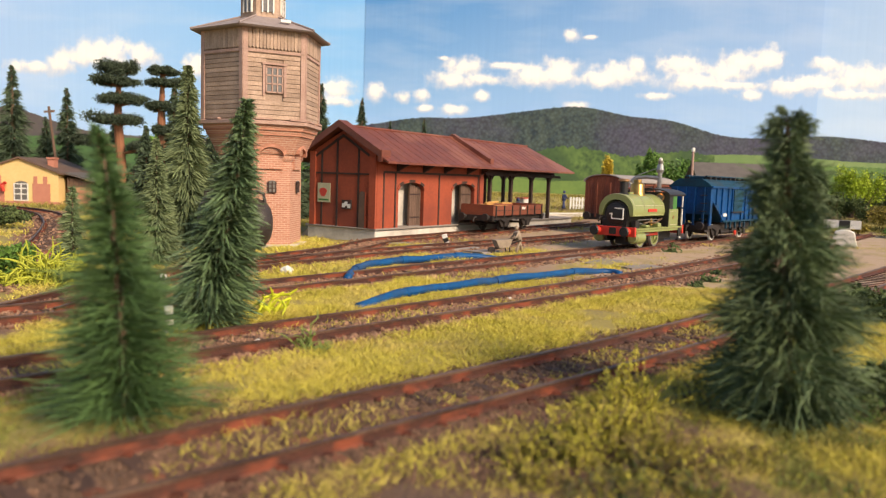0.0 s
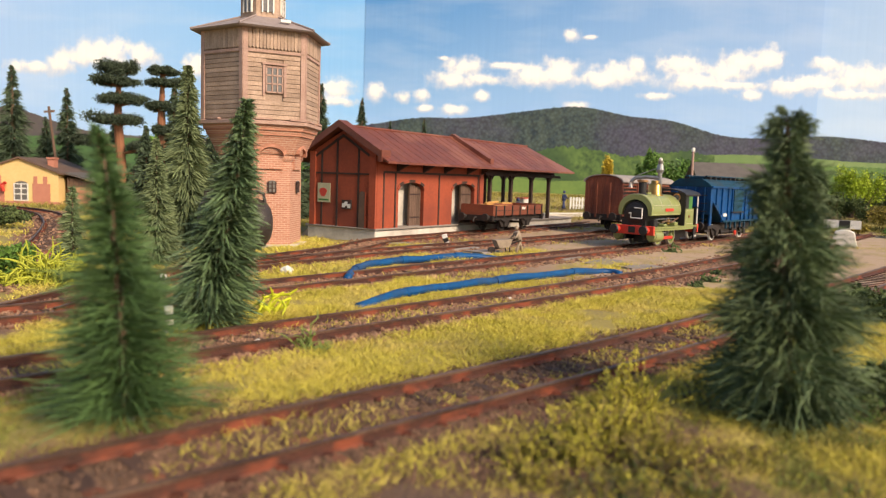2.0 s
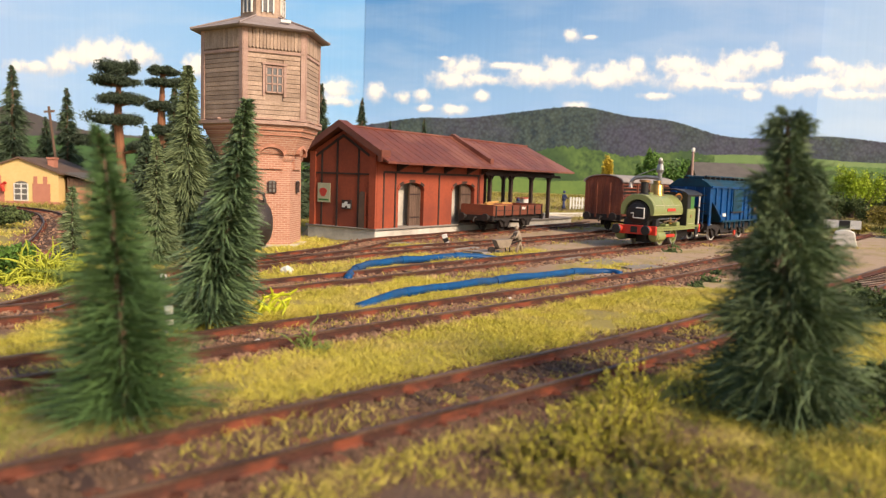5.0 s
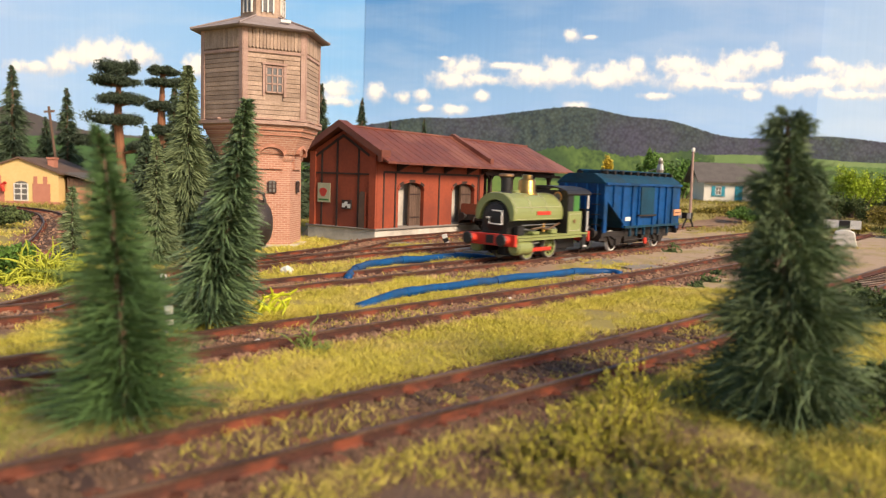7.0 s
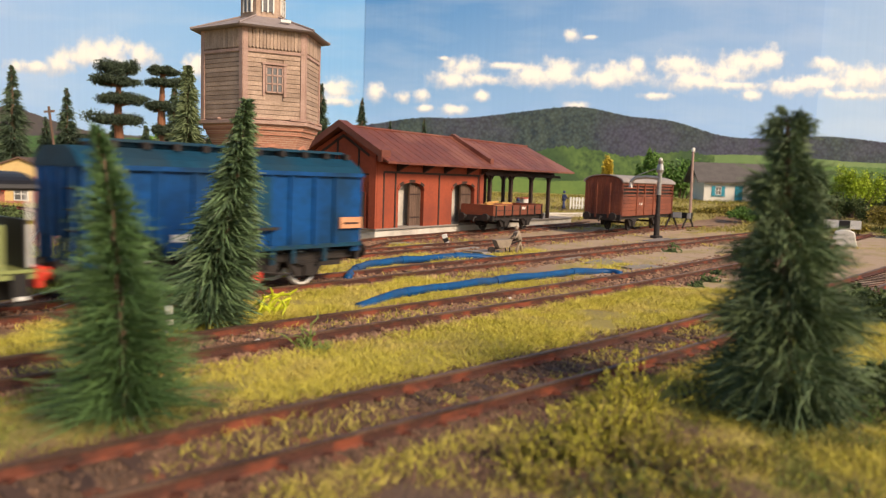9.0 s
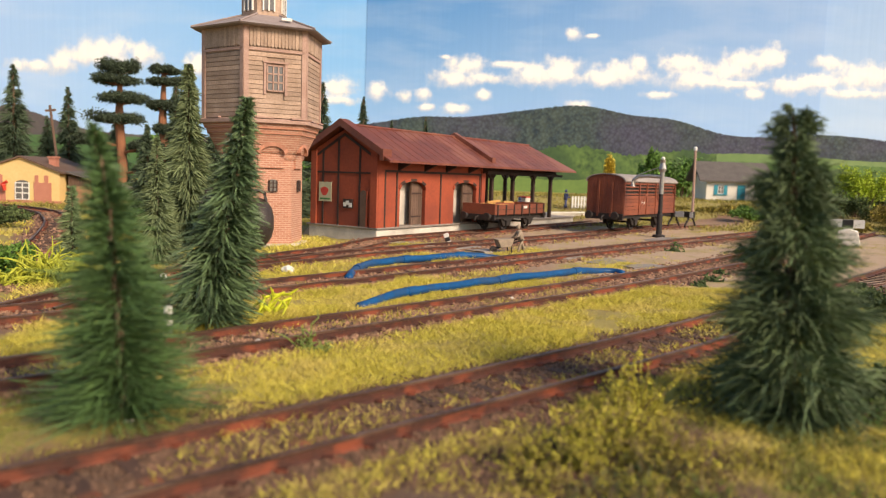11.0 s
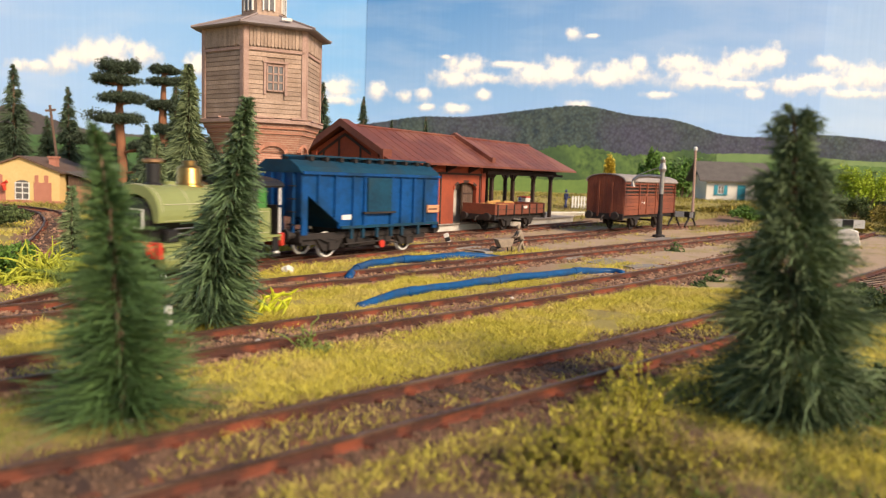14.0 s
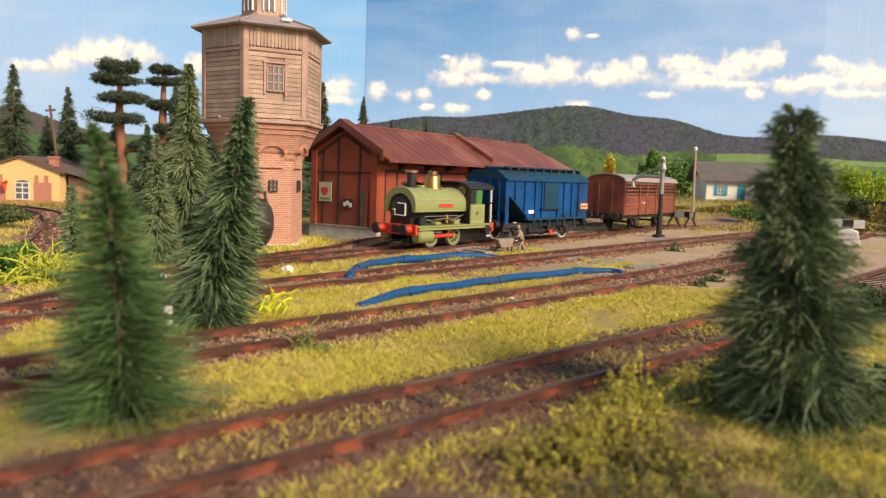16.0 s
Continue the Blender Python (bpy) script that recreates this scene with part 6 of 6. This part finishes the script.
def bush(name, x, y, z, blobs, n, size, mat, label, seed, group="bushes", category="bush", stems=6):
    t = thing(name, P(x, y, z), label, category, group)
    rng = np.random.default_rng(seed)
    vs, fs, off = [], [], 0
    vol = sum(b[3] * b[5] for b in blobs)
    bm = bmesh.new()
    for cx, cy, cz, rx, ry, rz in blobs:
        v, f = clump(rng, int(n * rx * rz / vol), (cx, cy, cz), rx, ry, rz, size, 0.3)
        vs.append(v)
        fs.append(f + off)
        off += len(v)
        for _ in range(stems):
            a = rng.uniform(0, 6.28)
            tube(bm, [(cx * 0.3, cy * 0.3, -0.05), (cx, cy, cz), (cx + rx * 0.7 * math.cos(a), cy + ry * 0.7 * math.sin(a), cz + rz * rng.uniform(-0.2, 0.7))], [0.05 * rz, 0.03 * rz, 0.01 * rz], 4, False)
    soup("foliage", np.concatenate(vs), np.concatenate(fs), mat, t)
    part("twig", bm, TRUNK, t)


R = random.Random(8)


def blobs(n, w, d, h, k=0.4):
    return [(R.uniform(-w, w), R.uniform(-d, d), h * R.uniform(0.25, 0.75), w * k * R.uniform(0.7, 1.2), d * k * R.uniform(0.8, 1.3), h * 0.33 * R.uniform(0.7, 1.2)) for _ in range(n)]


def sprig_bush(x, y, w, d, h, n, mat, label, seed, leaf=0.055, tint=None):
    """An airy tuft of thin upright sprigs set with tiny flakes."""
    t = thing("bush", P(x, y, -0.03), label, "bush", "bushes")
    rng = np.random.default_rng(seed)
    bm = bmesh.new()
    bs, ts = [], []
    for _ in range(n):
        q = rng.normal(0, 0.42, 2)
        p = np.array([q[0] * w, q[1] * d, 0.0])
        top = h * rng.uniform(0.35, 1.0) * max(0.25, 1 - 0.45 * (q @ q))
        v = np.array([q[0] * 0.35 + rng.normal(0, 0.22), q[1] * 0.35 + rng.normal(0, 0.22), 1.0])
        line = [p]
        for _k in range(4):
            v = v + rng.normal(0, 0.28, 3) * np.array([1, 1, 0.3])
            line.append(line[-1] + v / np.linalg.norm(v) * top / 4)
        tube(bm, line, [0.012, 0.011, 0.009, 0.007, 0.004], 3, False)
        line = np.array(line)
        m = max(14, int(top * 95))
        f = rng.uniform(0.15, 1.0, m) * 4
        c = np.c_[[np.interp(f, range(5), line[:, ax]) for ax in range(3)]].T
        e = rng.normal(size=(m, 3)) + np.array([0, 0, 0.35])
        e /= np.linalg.norm(e, axis=1)[:, None]
        bs.append(c + e * 0.01)
        ts.append(c + e * (leaf * rng.uniform(0.35, 1.25, m))[:, None])
    bs, ts = np.concatenate(bs), np.concatenate(ts)
    cut = rng.random(len(bs)) < (0.35 if tint else -1)
    for sel, mt in ((~cut, mat), (cut, tint)):
        if sel.any():
            v, f = blades(bs[sel], ts[sel], np.linalg.norm(ts[sel] - bs[sel], axis=1) * 0.26, rng)
            soup("foliage", v, f, mt, t)
    part("twig", bm, TRUNK, t)


sprig_bush(3.0, 11.4, 0.36, 0.3, 1.28, 60, LEAFLIME, "lime green airy foam bush beside the rusty track", 31, 0.06)
sprig_bush(2.2, 9.9, 0.75, 0.5, 0.9, 150, LEAFLIME, "olive and yellow airy bush beside the rusty track", 32, 0.065, LEAFOLIVE)
sprig_bush(1.25, 9.3, 0.55, 0.45, 0.62, 110, LEAFLIME, "lime green low bush beside the rusty track", 33, 0.05, LEAFOLIVE)
sprig_bush(2.9, 9.2, 0.6, 0.5, 0.85, 120, LEAFOLIVE, "olive bush with lime sprigs in the ochre scrub", 43, 0.055, LEAFLIME)
sprig_bush(2.0, 8.2, 0.8, 0.35, 0.45, 90, LEAFDARK, "low dark green bush in the ochre scrub", 44, 0.05, LEAFOLIVE)
sprig_bush(4.4, 11.9, 0.4, 0.4, 0.85, 60, LEAFLIME, "yellow-green bush between track and spruce", 36, 0.06, LEAFDARK)
sprig_bush(2.75, 10.4, 0.55, 0.4, 0.75, 110, LEAFLIME, "yellow-green airy bush beside the rusty track", 47, 0.055, LEAFOLIVE)
sprig_bush(2.6, 8.9, 0.6, 0.35, 0.5, 120, LEAFDARK, "dark green low bush in the ochre scrub", 48, 0.05, LEAFOLIVE)
sprig_bush(1.9, 9.3, 0.5, 0.4, 0.75, 90, LEAFLIME, "yellow-green airy bush in the ochre scrub", 49, 0.05)
sprig_bush(1.25, 8.55, 0.5, 0.3, 0.45, 80, LEAFOLIVE, "olive low bush in the ochre scrub", 52, 0.05, LEAFLIME)
sprig_bush(2.3, 8.45, 0.5, 0.3, 0.5, 80, LEAFLIME, "yellow-green low bush in the ochre scrub", 53, 0.05, LEAFDARK)
sprig_bush(3.1, 8.4, 0.5, 0.3, 0.45, 80, LEAFOLIVE, "olive low bush in the ochre scrub", 54, 0.05, LEAFGREEN)
sprig_bush(4.1, 9.6, 0.9, 0.6, 0.32, 130, LEAFOLIVE, "ochre low scrub beside the rusty track", 34, 0.05, LEAFLIME)
sprig_bush(5.9, 10.1, 1.2, 0.6, 0.3, 150, LEAFOLIVE, "ochre low scrub under the broad spruce", 35, 0.05, LEAFGREEN)
sprig_bush(4.7, 8.7, 1.0, 0.5, 0.25, 110, LEAFGREEN, "low green moss scrub on the bank", 45, 0.045, LEAFOLIVE)
sprig_bush(6.6, 11.4, 0.5, 0.5, 0.7, 60, LEAFGREEN, "green bush beside the broad spruce", 46, 0.06, LEAFDARK)
bush("bush", 7.4, 11.6, 0, blobs(6, 0.9, 0.6, 1.0, 0.5), 4500, 0.12, LEAFDARK, "dark green bush beside the broad spruce", 37)
bush("bush", 12.6, 20.8, 0, blobs(6, 0.9, 0.8, 1.1, 0.5), 4500, 0.14, LEAFDARK, "dark green bush by the curving rails", 38)
bush("bush", -13.2, 23.0, 0, blobs(5, 1.0, 0.8, 1.2, 0.5), 3000, 0.15, LEAFGREEN, "green foam bush inside the loop", 40)
bush("bush", -8.5, 20.5, 0, blobs(4, 0.5, 0.5, 1.2, 0.6), 2200, 0.13, LEAFDARK, "dark low bush beside a spruce", 41)
for i, (x, y, h, w) in enumerate(((-26.0, 41.5, 0.9, 1.8), (-23.5, 36.0, 0.5, 1.2), (-29.5, 47.5, 0.9, 2.0), (-17.5, 42, 1.3, 1.6), (-14.6, 45.5, 1.6, 1.5))):
    bush("bush", x, y, 0, blobs(6, w, w * 0.7, h, 0.45), 3200, 0.2, LEAFGREEN if i % 2 else LEAFDARK, "low green foam bush inside the curved track", 50 + i)
for i, (x, y, z, h, w, mt, lb) in enumerate(((39.4, 72, 1.2, 5.2, 1.7, LEAFBRIGHT, "bright yellow-green bush on the bank"), (36.7, 69, 0.7, 3.0, 2.0, LEAFDARK, "dark green bush on the bank"), (37.2, 76, 1.4, 4.4, 1.9, LEAFDARK, "dark green bush on the bank"), (42.6, 74, 1.3, 4.2, 2.2, LEAFDARK, "dark green bush on the bank"), (41.0, 66, 0.3, 2.6, 2.4, LEAFOLIVE, "ochre bush on the bank"), (37.6, 60, 0, 1.2, 2.0, LEAFGREEN, "low green bush beside the rails"), (36.6, 86, 1.9, 3.2, 1.3, LEAFDARK, "dark bush at the cottage wall"), (45.5, 70, 1.0, 3.0, 2.6, LEAFDARK, "dark green bush on the bank"), (27.5, 74, 1.0, 0.7, 2.2, LEAFOLIVE, "dry ochre scrub on the bank"), (32.5, 75, 1.2, 0.7, 2.6, LEAFOLIVE, "dry ochre scrub on the bank"), (22.0, 76, 1.1, 0.7, 2.4, LEAFOLIVE, "dry ochre scrub on the bank"), (29.0, 70, 0.5, 1.4, 2.2, LEAFGREEN, "low green scrub on the bank"), (33.8, 65, 0.1, 1.0, 2.0, LEAFOLIVE, "dry ochre scrub on the bank"))):
    bush("bush", x, y, z, blobs(9, w, w * 0.6, h, 0.42), 6500, 0.2, mt, lb, 60 + i, stems=3)
# trees just before the printed wood
for i, (x, y, z, h, w, mt, lb) in enumerate(((21.6, 100, 1.8, 5.2, 0.4, M("autumn_yellow_foliage", (0.58, 0.44, 0.05), (0.42, 0.31, 0.03), 1, 0.85, 0, 0, rand=0.3, island=True), "slim golden yellow tree near the printed sky"), (26.8, 99, 1.8, 6.2, 1.1, LEAFGREEN, "round green foam tree near the printed sky"), (32.0, 102, 1.8, 5.4, 2.6, LEAFGREEN, "round green foam tree near the printed sky"), (-18.0, 80, 1.5, 5.5, 3.0, LEAFGREEN, "round green foam tree near tall pines"), (-24.5, 82, 1.5, 6.5, 3.2, LEAFGREEN, "round green foam tree near tall pines"), (-31.0, 84, 1.6, 6.5, 3.2, LEAFGREEN, "round green foam tree near tall pines"))):
    bush("broadleaf_tree", x, y, z, blobs(9, w, w * 0.7, h, 0.55), 3600, 0.42, mt, lb, 80 + i, "broadleaf trees", "tree", 4)


def wild_plant(x, y, h, spread, mat, label, seed, n=60, w=0.02):
    """Curling wiry stems that branch, like dyed lichen."""
    t = thing("wild_plant", P(x, y, 0), label, "plant", "wild plants")
    rng = np.random.default_rng(seed)
    bm = bmesh.new()
    for _ in range(n):
        a = rng.uniform(0, 6.28)
        p = np.array([rng.normal(0, spread * 0.3), rng.normal(0, spread * 0.3), 0.0])
        v = np.array([math.cos(a) * 0.6, math.sin(a) * 0.6, 1.0])
        step = h * rng.uniform(0.14, 0.3)
        line = [p]
        for k in range(5):
            v = v / np.linalg.norm(v) + rng.normal(0, 0.75, 3) + np.array([0, 0, 0.15 - 0.08 * k])
            p = line[-1] + v / np.linalg.norm(v) * step
            line.append(np.array([p[0], p[1], max(p[2], 0.02)]))
        tube(bm, line, [w, w * 1.15, w, w, w * 0.85, w * 0.5], 5, False)
        q = line[2] + rng.normal(0, 1, 3) * step * 0.7
        tube(bm, [line[2], (line[2] + q) / 2 + rng.normal(0, 0.15, 3) * step, q], [w * 0.9, w * 0.8, w * 0.4], 5, False)
    part("foliage", bm, mat, t)


WEED = M("weed_green", (0.22, 0.28, 0.06), (0.15, 0.2, 0.05), 2, 0.85, 0, 0)
NEON = M("neon_foliage", (0.58, 0.60, 0.02), (0.45, 0.5, 0.02), 2, 0.8, 0, 0)
NEONLIME = M("lichen_foliage", (0.50, 0.52, 0.05), (0.30, 0.33, 0.03), 2, 0.8, 0, 0)
wild_plant(-4.4, 18.6, 0.95, 0.6, NEON, "bright neon yellow wiry plant at the foot of a spruce", 5, 14, 0.042)
wild_plant(-12.5, 22.9, 1.1, 1.3, NEONLIME, "bright yellow-green wiry lichen bush at the trackside", 6, 170, 0.032)
wild_plant(-11.0, 22.4, 1.0, 1.0, NEONLIME, "bright yellow-green wiry lichen bush at the trackside", 9, 120, 0.032)
wild_plant(-13.8, 22.2, 1.0, 1.0, NEONLIME, "bright yellow-green wiry lichen bush at the trackside", 19, 110, 0.032)
wild_plant(-2.75, 15.3, 0.7, 0.16, WEED, "small upright green weed by the track", 7, 14, 0.018)
wild_plant(-2.45, 15.0, 0.3, 0.3, WEED, "small low green weed by the track", 8, 22, 0.014)
for i, (x, y, s) in enumerate(((12.5, 40.5, 0.5), (13.6, 43.8, 0.45), (10.2, 28.4, 0.45), (11.4, 30.6, 0.4), (9.3, 27.0, 0.35), (16.3, 40.8, 0.5))):
    wild_plant(x, y, s * 0.7, s, LEAFDARK, "dark green ground weed between the tracks", 10 + i, 50, 0.04)


def pine(x, y, z, h, decks, label, seed):
    t = thing("pine_tree", P(x, y, z), label, "tree", "pine trees")
    rng = np.random.default_rng(seed)
    vs, fs, off = [], [], 0
    bm = T([(0, 0, -0.3), (0.1, 0, h * 0.3), (-0.2, 0, h * 0.6), (-0.05, 0, h * 0.92)], [0.5, 0.45, 0.4, 0.16], 9)
    for cx, cz, rx, rz in decks:
        for k in range(9):
            a = 6.28 * k / 9 + rng.uniform(-0.3, 0.3)
            q = rx * rng.uniform(0.25, 0.8)
            c = (cx + q * math.cos(a), q * math.sin(a) * 0.8, cz + rng.uniform(-0.25, 0.25) * rz)
            v, f = clump(rng, 1250, c, rx * rng.uniform(0.32, 0.62), rx * 0.45, rz * rng.uniform(0.55, 1.15), 0.17, 0.3)
            vs.append(v)
            fs.append(f + off)
            off += len(v)
            tube(bm, [(0, 0, cz - rz * 1.2), (c[0], c[1], cz - rz * 0.4)], [0.1, 0.04], 5, False)
    soup("crown", np.concatenate(vs), np.concatenate(fs), PINELEAF, t)
    part("trunk", bm, PINEBARK, t)


pine(-31.3, 72, -0.5, 14.6, [(-0.1, 13.6, 1.8, 0.7), (-0.4, 12.4, 2.3, 0.5), (0.5, 10.7, 2.4, 0.55), (-0.4, 8.8, 2.6, 0.55), (-2.8, 6.7, 1.7, 0.5), (2.2, 6.2, 1.8, 0.6), (3.0, 4.2, 1.5, 0.6), (1.5, 2.2, 1.3, 0.5)], "tall layered pine with orange-brown trunk", 91)
pine(-27.9, 74, -0.2, 14.2, [(0.1, 13.4, 1.4, 0.4), (0.2, 12.3, 1.8, 0.4), (-0.4, 10.0, 1.7, 0.5), (0.6, 7.6, 1.7, 0.6), (0.2, 5.2, 1.7, 0.6), (-1.4, 3.6, 1.4, 0.6)], "shorter layered pine with orange-brown trunk", 92)


# ---- grass tufts and ballast ----
def strew(n, x0, x1, y0, y1, seed, near, far):
    """Random ground points whose distance from the nearest track lies between near and far."""
    rng = np.random.default_rng(seed)
    p = np.c_[rng.uniform(x0, x1, n), rng.uniform(y0, y1, n)]
    d = np.concatenate([track_dist(c) for c in np.array_split(p, max(1, n // 2000))])
    ok = (d > near) & (d < far)
    return p[ok], d[ok], rng


def patch(p, f, s):
    return np.array([noise.noise(Vector((x * f, y * f, s))) for x, y in p])


def grass(n, x0, x1, y0, y1, seed, h, w, near=1.35, far=99, keep=-0.12, name="grass", label="short dry yellow-green static grass in uneven tufts", mat=GRASS, moss=False):
    p, d, rng = strew(n, x0, x1, y0, y1, seed, near, far)
    g = patch(p, 0.35, 2) + 0.5 * patch(p, 1.3, 8)
    bare = (p[:, 1] < 11.5) & (p[:, 0] > -3.5) & (p[:, 0] < 3.4) & (p[:, 1] < p[:, 0] + 11.2)
    bare2 = (p[:, 0] > 3.0) & (p[:, 1] > 27) & (p[:, 1] < 56)
    g = np.where(bare, g - 0.45, np.where(bare2, g - 0.25, g))
    ok = g > keep + rng.normal(0, 0.12, len(p))
    q = p - shed_o
    ok &= ~((q @ su > -3.6) & (q @ su < 28) & (q @ sv > -0.6) & (q @ sv < 9))
    # ground by the front spruces; moss=True sows only the grass with painted-in shade
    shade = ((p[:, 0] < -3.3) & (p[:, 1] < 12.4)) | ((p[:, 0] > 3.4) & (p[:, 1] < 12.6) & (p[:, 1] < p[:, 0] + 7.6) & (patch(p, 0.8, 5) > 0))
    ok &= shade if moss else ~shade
    p, g = p[ok], g[ok]
    m = len(p)
    base = np.c_[p, ground_z(p[:, 0], p[:, 1])]
    tall = h * rng.uniform(0.45, 1.1, m) * (0.75 + 0.9 * np.clip(g, 0, 0.6))
    tip = base + np.c_[rng.normal(0, 0.75, (m, 2)) * tall[:, None], tall]
    v, f = blades(base, tip, w * rng.uniform(0.6, 1.3, m), rng)
    o = soup(name, v, f, mat)
    tagged(o, label, "grass", kind="stuff")


grass(300000, -9, 14, 7, 26, 101, 0.22, 0.0058, keep=-0.5)
# front corners: tree shade is painted into this grass's darker colour
grass(80000, -9, 9, 6.5, 12.6, 109, 0.2, 0.0062, keep=-0.35, label="grass coloured darker green for tree shade, in uneven tufts", mat=SHADEGRASS, moss=True)
grass(130000, -12, 9, 16, 40, 102, 0.24, 0.008, keep=-0.05)
grass(22000, 9, 30, 26, 50, 107, 0.2, 0.012, keep=0.15)
grass(45000, -26, -4, 26, 66, 103, 0.3, 0.018, keep=-0.05)
grass(26000, -4, 34, 38, 66, 108, 0.2, 0.016, keep=0.08)
grass(60000, -45, 60, 60, 95, 104, 0.42, 0.035, keep=-0.3, label="olive mossy grass over the far bank", mat=GRASSFAR)
grass(60000, -8, 12, 6.5, 26, 105, 0.17, 0.007, near=0.0, far=0.66, keep=-0.02, label="sparse dry weeds between the rails")
grass(7000, -10, 26, 16, 48, 106, 0.17, 0.014, near=0.0, far=0.66, keep=0.22, label="sparse dry weeds between the rails")


def ballast(n, x0, x1, y0, y1, seed, r, far=2.0, dark=False):
    p, d, rng = strew(n, x0, x1, y0, y1, seed, 0.0, far)
    ok = rng.random(len(p)) > np.clip((d - 1.2) / (far - 1.2), 0, 1)
    p = p[ok]
    nearest = line_dist(p, LINE_A) < 2.2
    p = p[nearest if dark else ~nearest] if far < 5 else p
    m = len(p)
    octa = np.array([(1, 0, 0), (-1, 0, 0), (0, 1, 0), (0, -1, 0), (0, 0, 1), (0, 0, -1)], float)
    tri = np.array([(0, 2, 4), (2, 1, 4), (1, 3, 4), (3, 0, 4), (2, 0, 5), (1, 2, 5), (3, 1, 5), (0, 3, 5)])
    size = r * rng.uniform(0.5, 1.25, (m, 1, 1))
    v = octa[None] * size * rng.uniform(0.55, 1.25, (m, 6, 1))
    ang = rng.uniform(0, 6.28, m)
    c, s = np.cos(ang), np.sin(ang)
    v = np.stack([v[..., 0] * c[:, None] - v[..., 1] * s[:, None], v[..., 0] * s[:, None] + v[..., 1] * c[:, None] + v[..., 2] * 0.3, v[..., 2] * 0.8], -1)
    v += np.c_[p, ground_z(p[:, 0], p[:, 1]) + 0.03 + r * 0.2][:, None, :]
    f = (tri[None] + 6 * np.arange(m)[:, None, None]).reshape(-1, 3)
    o = soup("ballast", v.reshape(-1, 3), f, EARTHSTONE if dark else BALLAST)
    tagged(o, "dark brown earthy ballast round the track" if dark else "brown and pinkish crushed stone ballast round the tracks", "ballast", kind="stuff")


ballast(90000, -9, 14, 6.5, 27, 111, 0.042)
ballast(60000, -14, 24, 16, 50, 112, 0.075)
ballast(18000, -30, 30, 26, 66, 113, 0.11)
ballast(60000, -9, 14, 6.5, 27, 115, 0.042, dark=True)
ballast(30000, -3.6, 4.2, 6.0, 11.5, 114, 0.045, far=5.5, dark=True)


# ---- tracks ----
def track(line, label, first=0):
    t = thing("railway_track", P(0, 0, 0), label, "railway track", "railway tracks", "structure")
    d = np.gradient(line, axis=0)
    d /= np.linalg.norm(d, axis=1)[:, None]
    nrm = np.c_[-d[:, 1], d[:, 0]]
    for s in (-0.76, 0.76):
        bm = bmesh.new()
        rows = []
        for p, q in zip(line, nrm):
            c = p + q * s
            rows.append([bm.verts.new((*(c + q * a), z)) for a, z in ((-0.09, 0.05), (-0.075, 0.07), (-0.03, 0.095), (-0.03, 0.18), (0.03, 0.18), (0.03, 0.095), (0.075, 0.07), (0.09, 0.05))])
        for a, b in zip(rows, rows[1:]):
            for i in range(7):
                bm.faces.new((a[i], a[i + 1], b[i + 1], b[i]))
        rl = part("rail", bm, RAIL, t)
        bm = bmesh.new()
        rows = []
        for p, q in zip(line, nrm):
            c = p + q * s
            rows.append([bm.verts.new((*(c + q * a), z)) for a, z in ((-0.03, 0.178), (-0.048, 0.19), (-0.05, 0.222), (-0.035, 0.232), (0.035, 0.232), (0.05, 0.222), (0.048, 0.19), (0.03, 0.178))])
        for a, b in zip(rows, rows[1:]):
            for i in range(7):
                bm.faces.new((a[i], a[i + 1], b[i + 1], b[i]))
        part("rail_head", bm, RAILTOP, rl, "worn brown running surface")
    chair = part("rail_chairs", join(*[B((p[0] + q[0] * s - 0.06, p[0] + q[0] * s + 0.06, p[1] + q[1] * s - 0.06, p[1] + q[1] * s + 0.06, 0.03, 0.09)) for p, q in list(zip(line, nrm))[1:160:2] for s in (-0.88, -0.64, 0.64, 0.88)]), RAIL, t)
    chair["kind"] = "stuff"
    me = bpy.data.meshes.new("sleeper")
    b = B((-0.12, 0.12, -1.25, 1.25, -0.08, 0.055), bevel=0.015)
    b.transform(Matrix.Scale(K, 4))
    b.to_mesh(me)
    b.free()
    me.materials.append(SLEEPER)
    for i in range(1, len(line) - 1, 2):
        o = part("sleeper", me, SLEEPER, t)
        o.matrix_basis = P(line[i][0], line[i][1], random.uniform(-0.012, 0.006), 0, 0, math.degrees(math.atan2(d[i][1], d[i][0])) + random.uniform(-2, 2))


for ln in LINES:
    track(ln, "rusty rails on dark worn sleepers half buried in ballast")


motions()
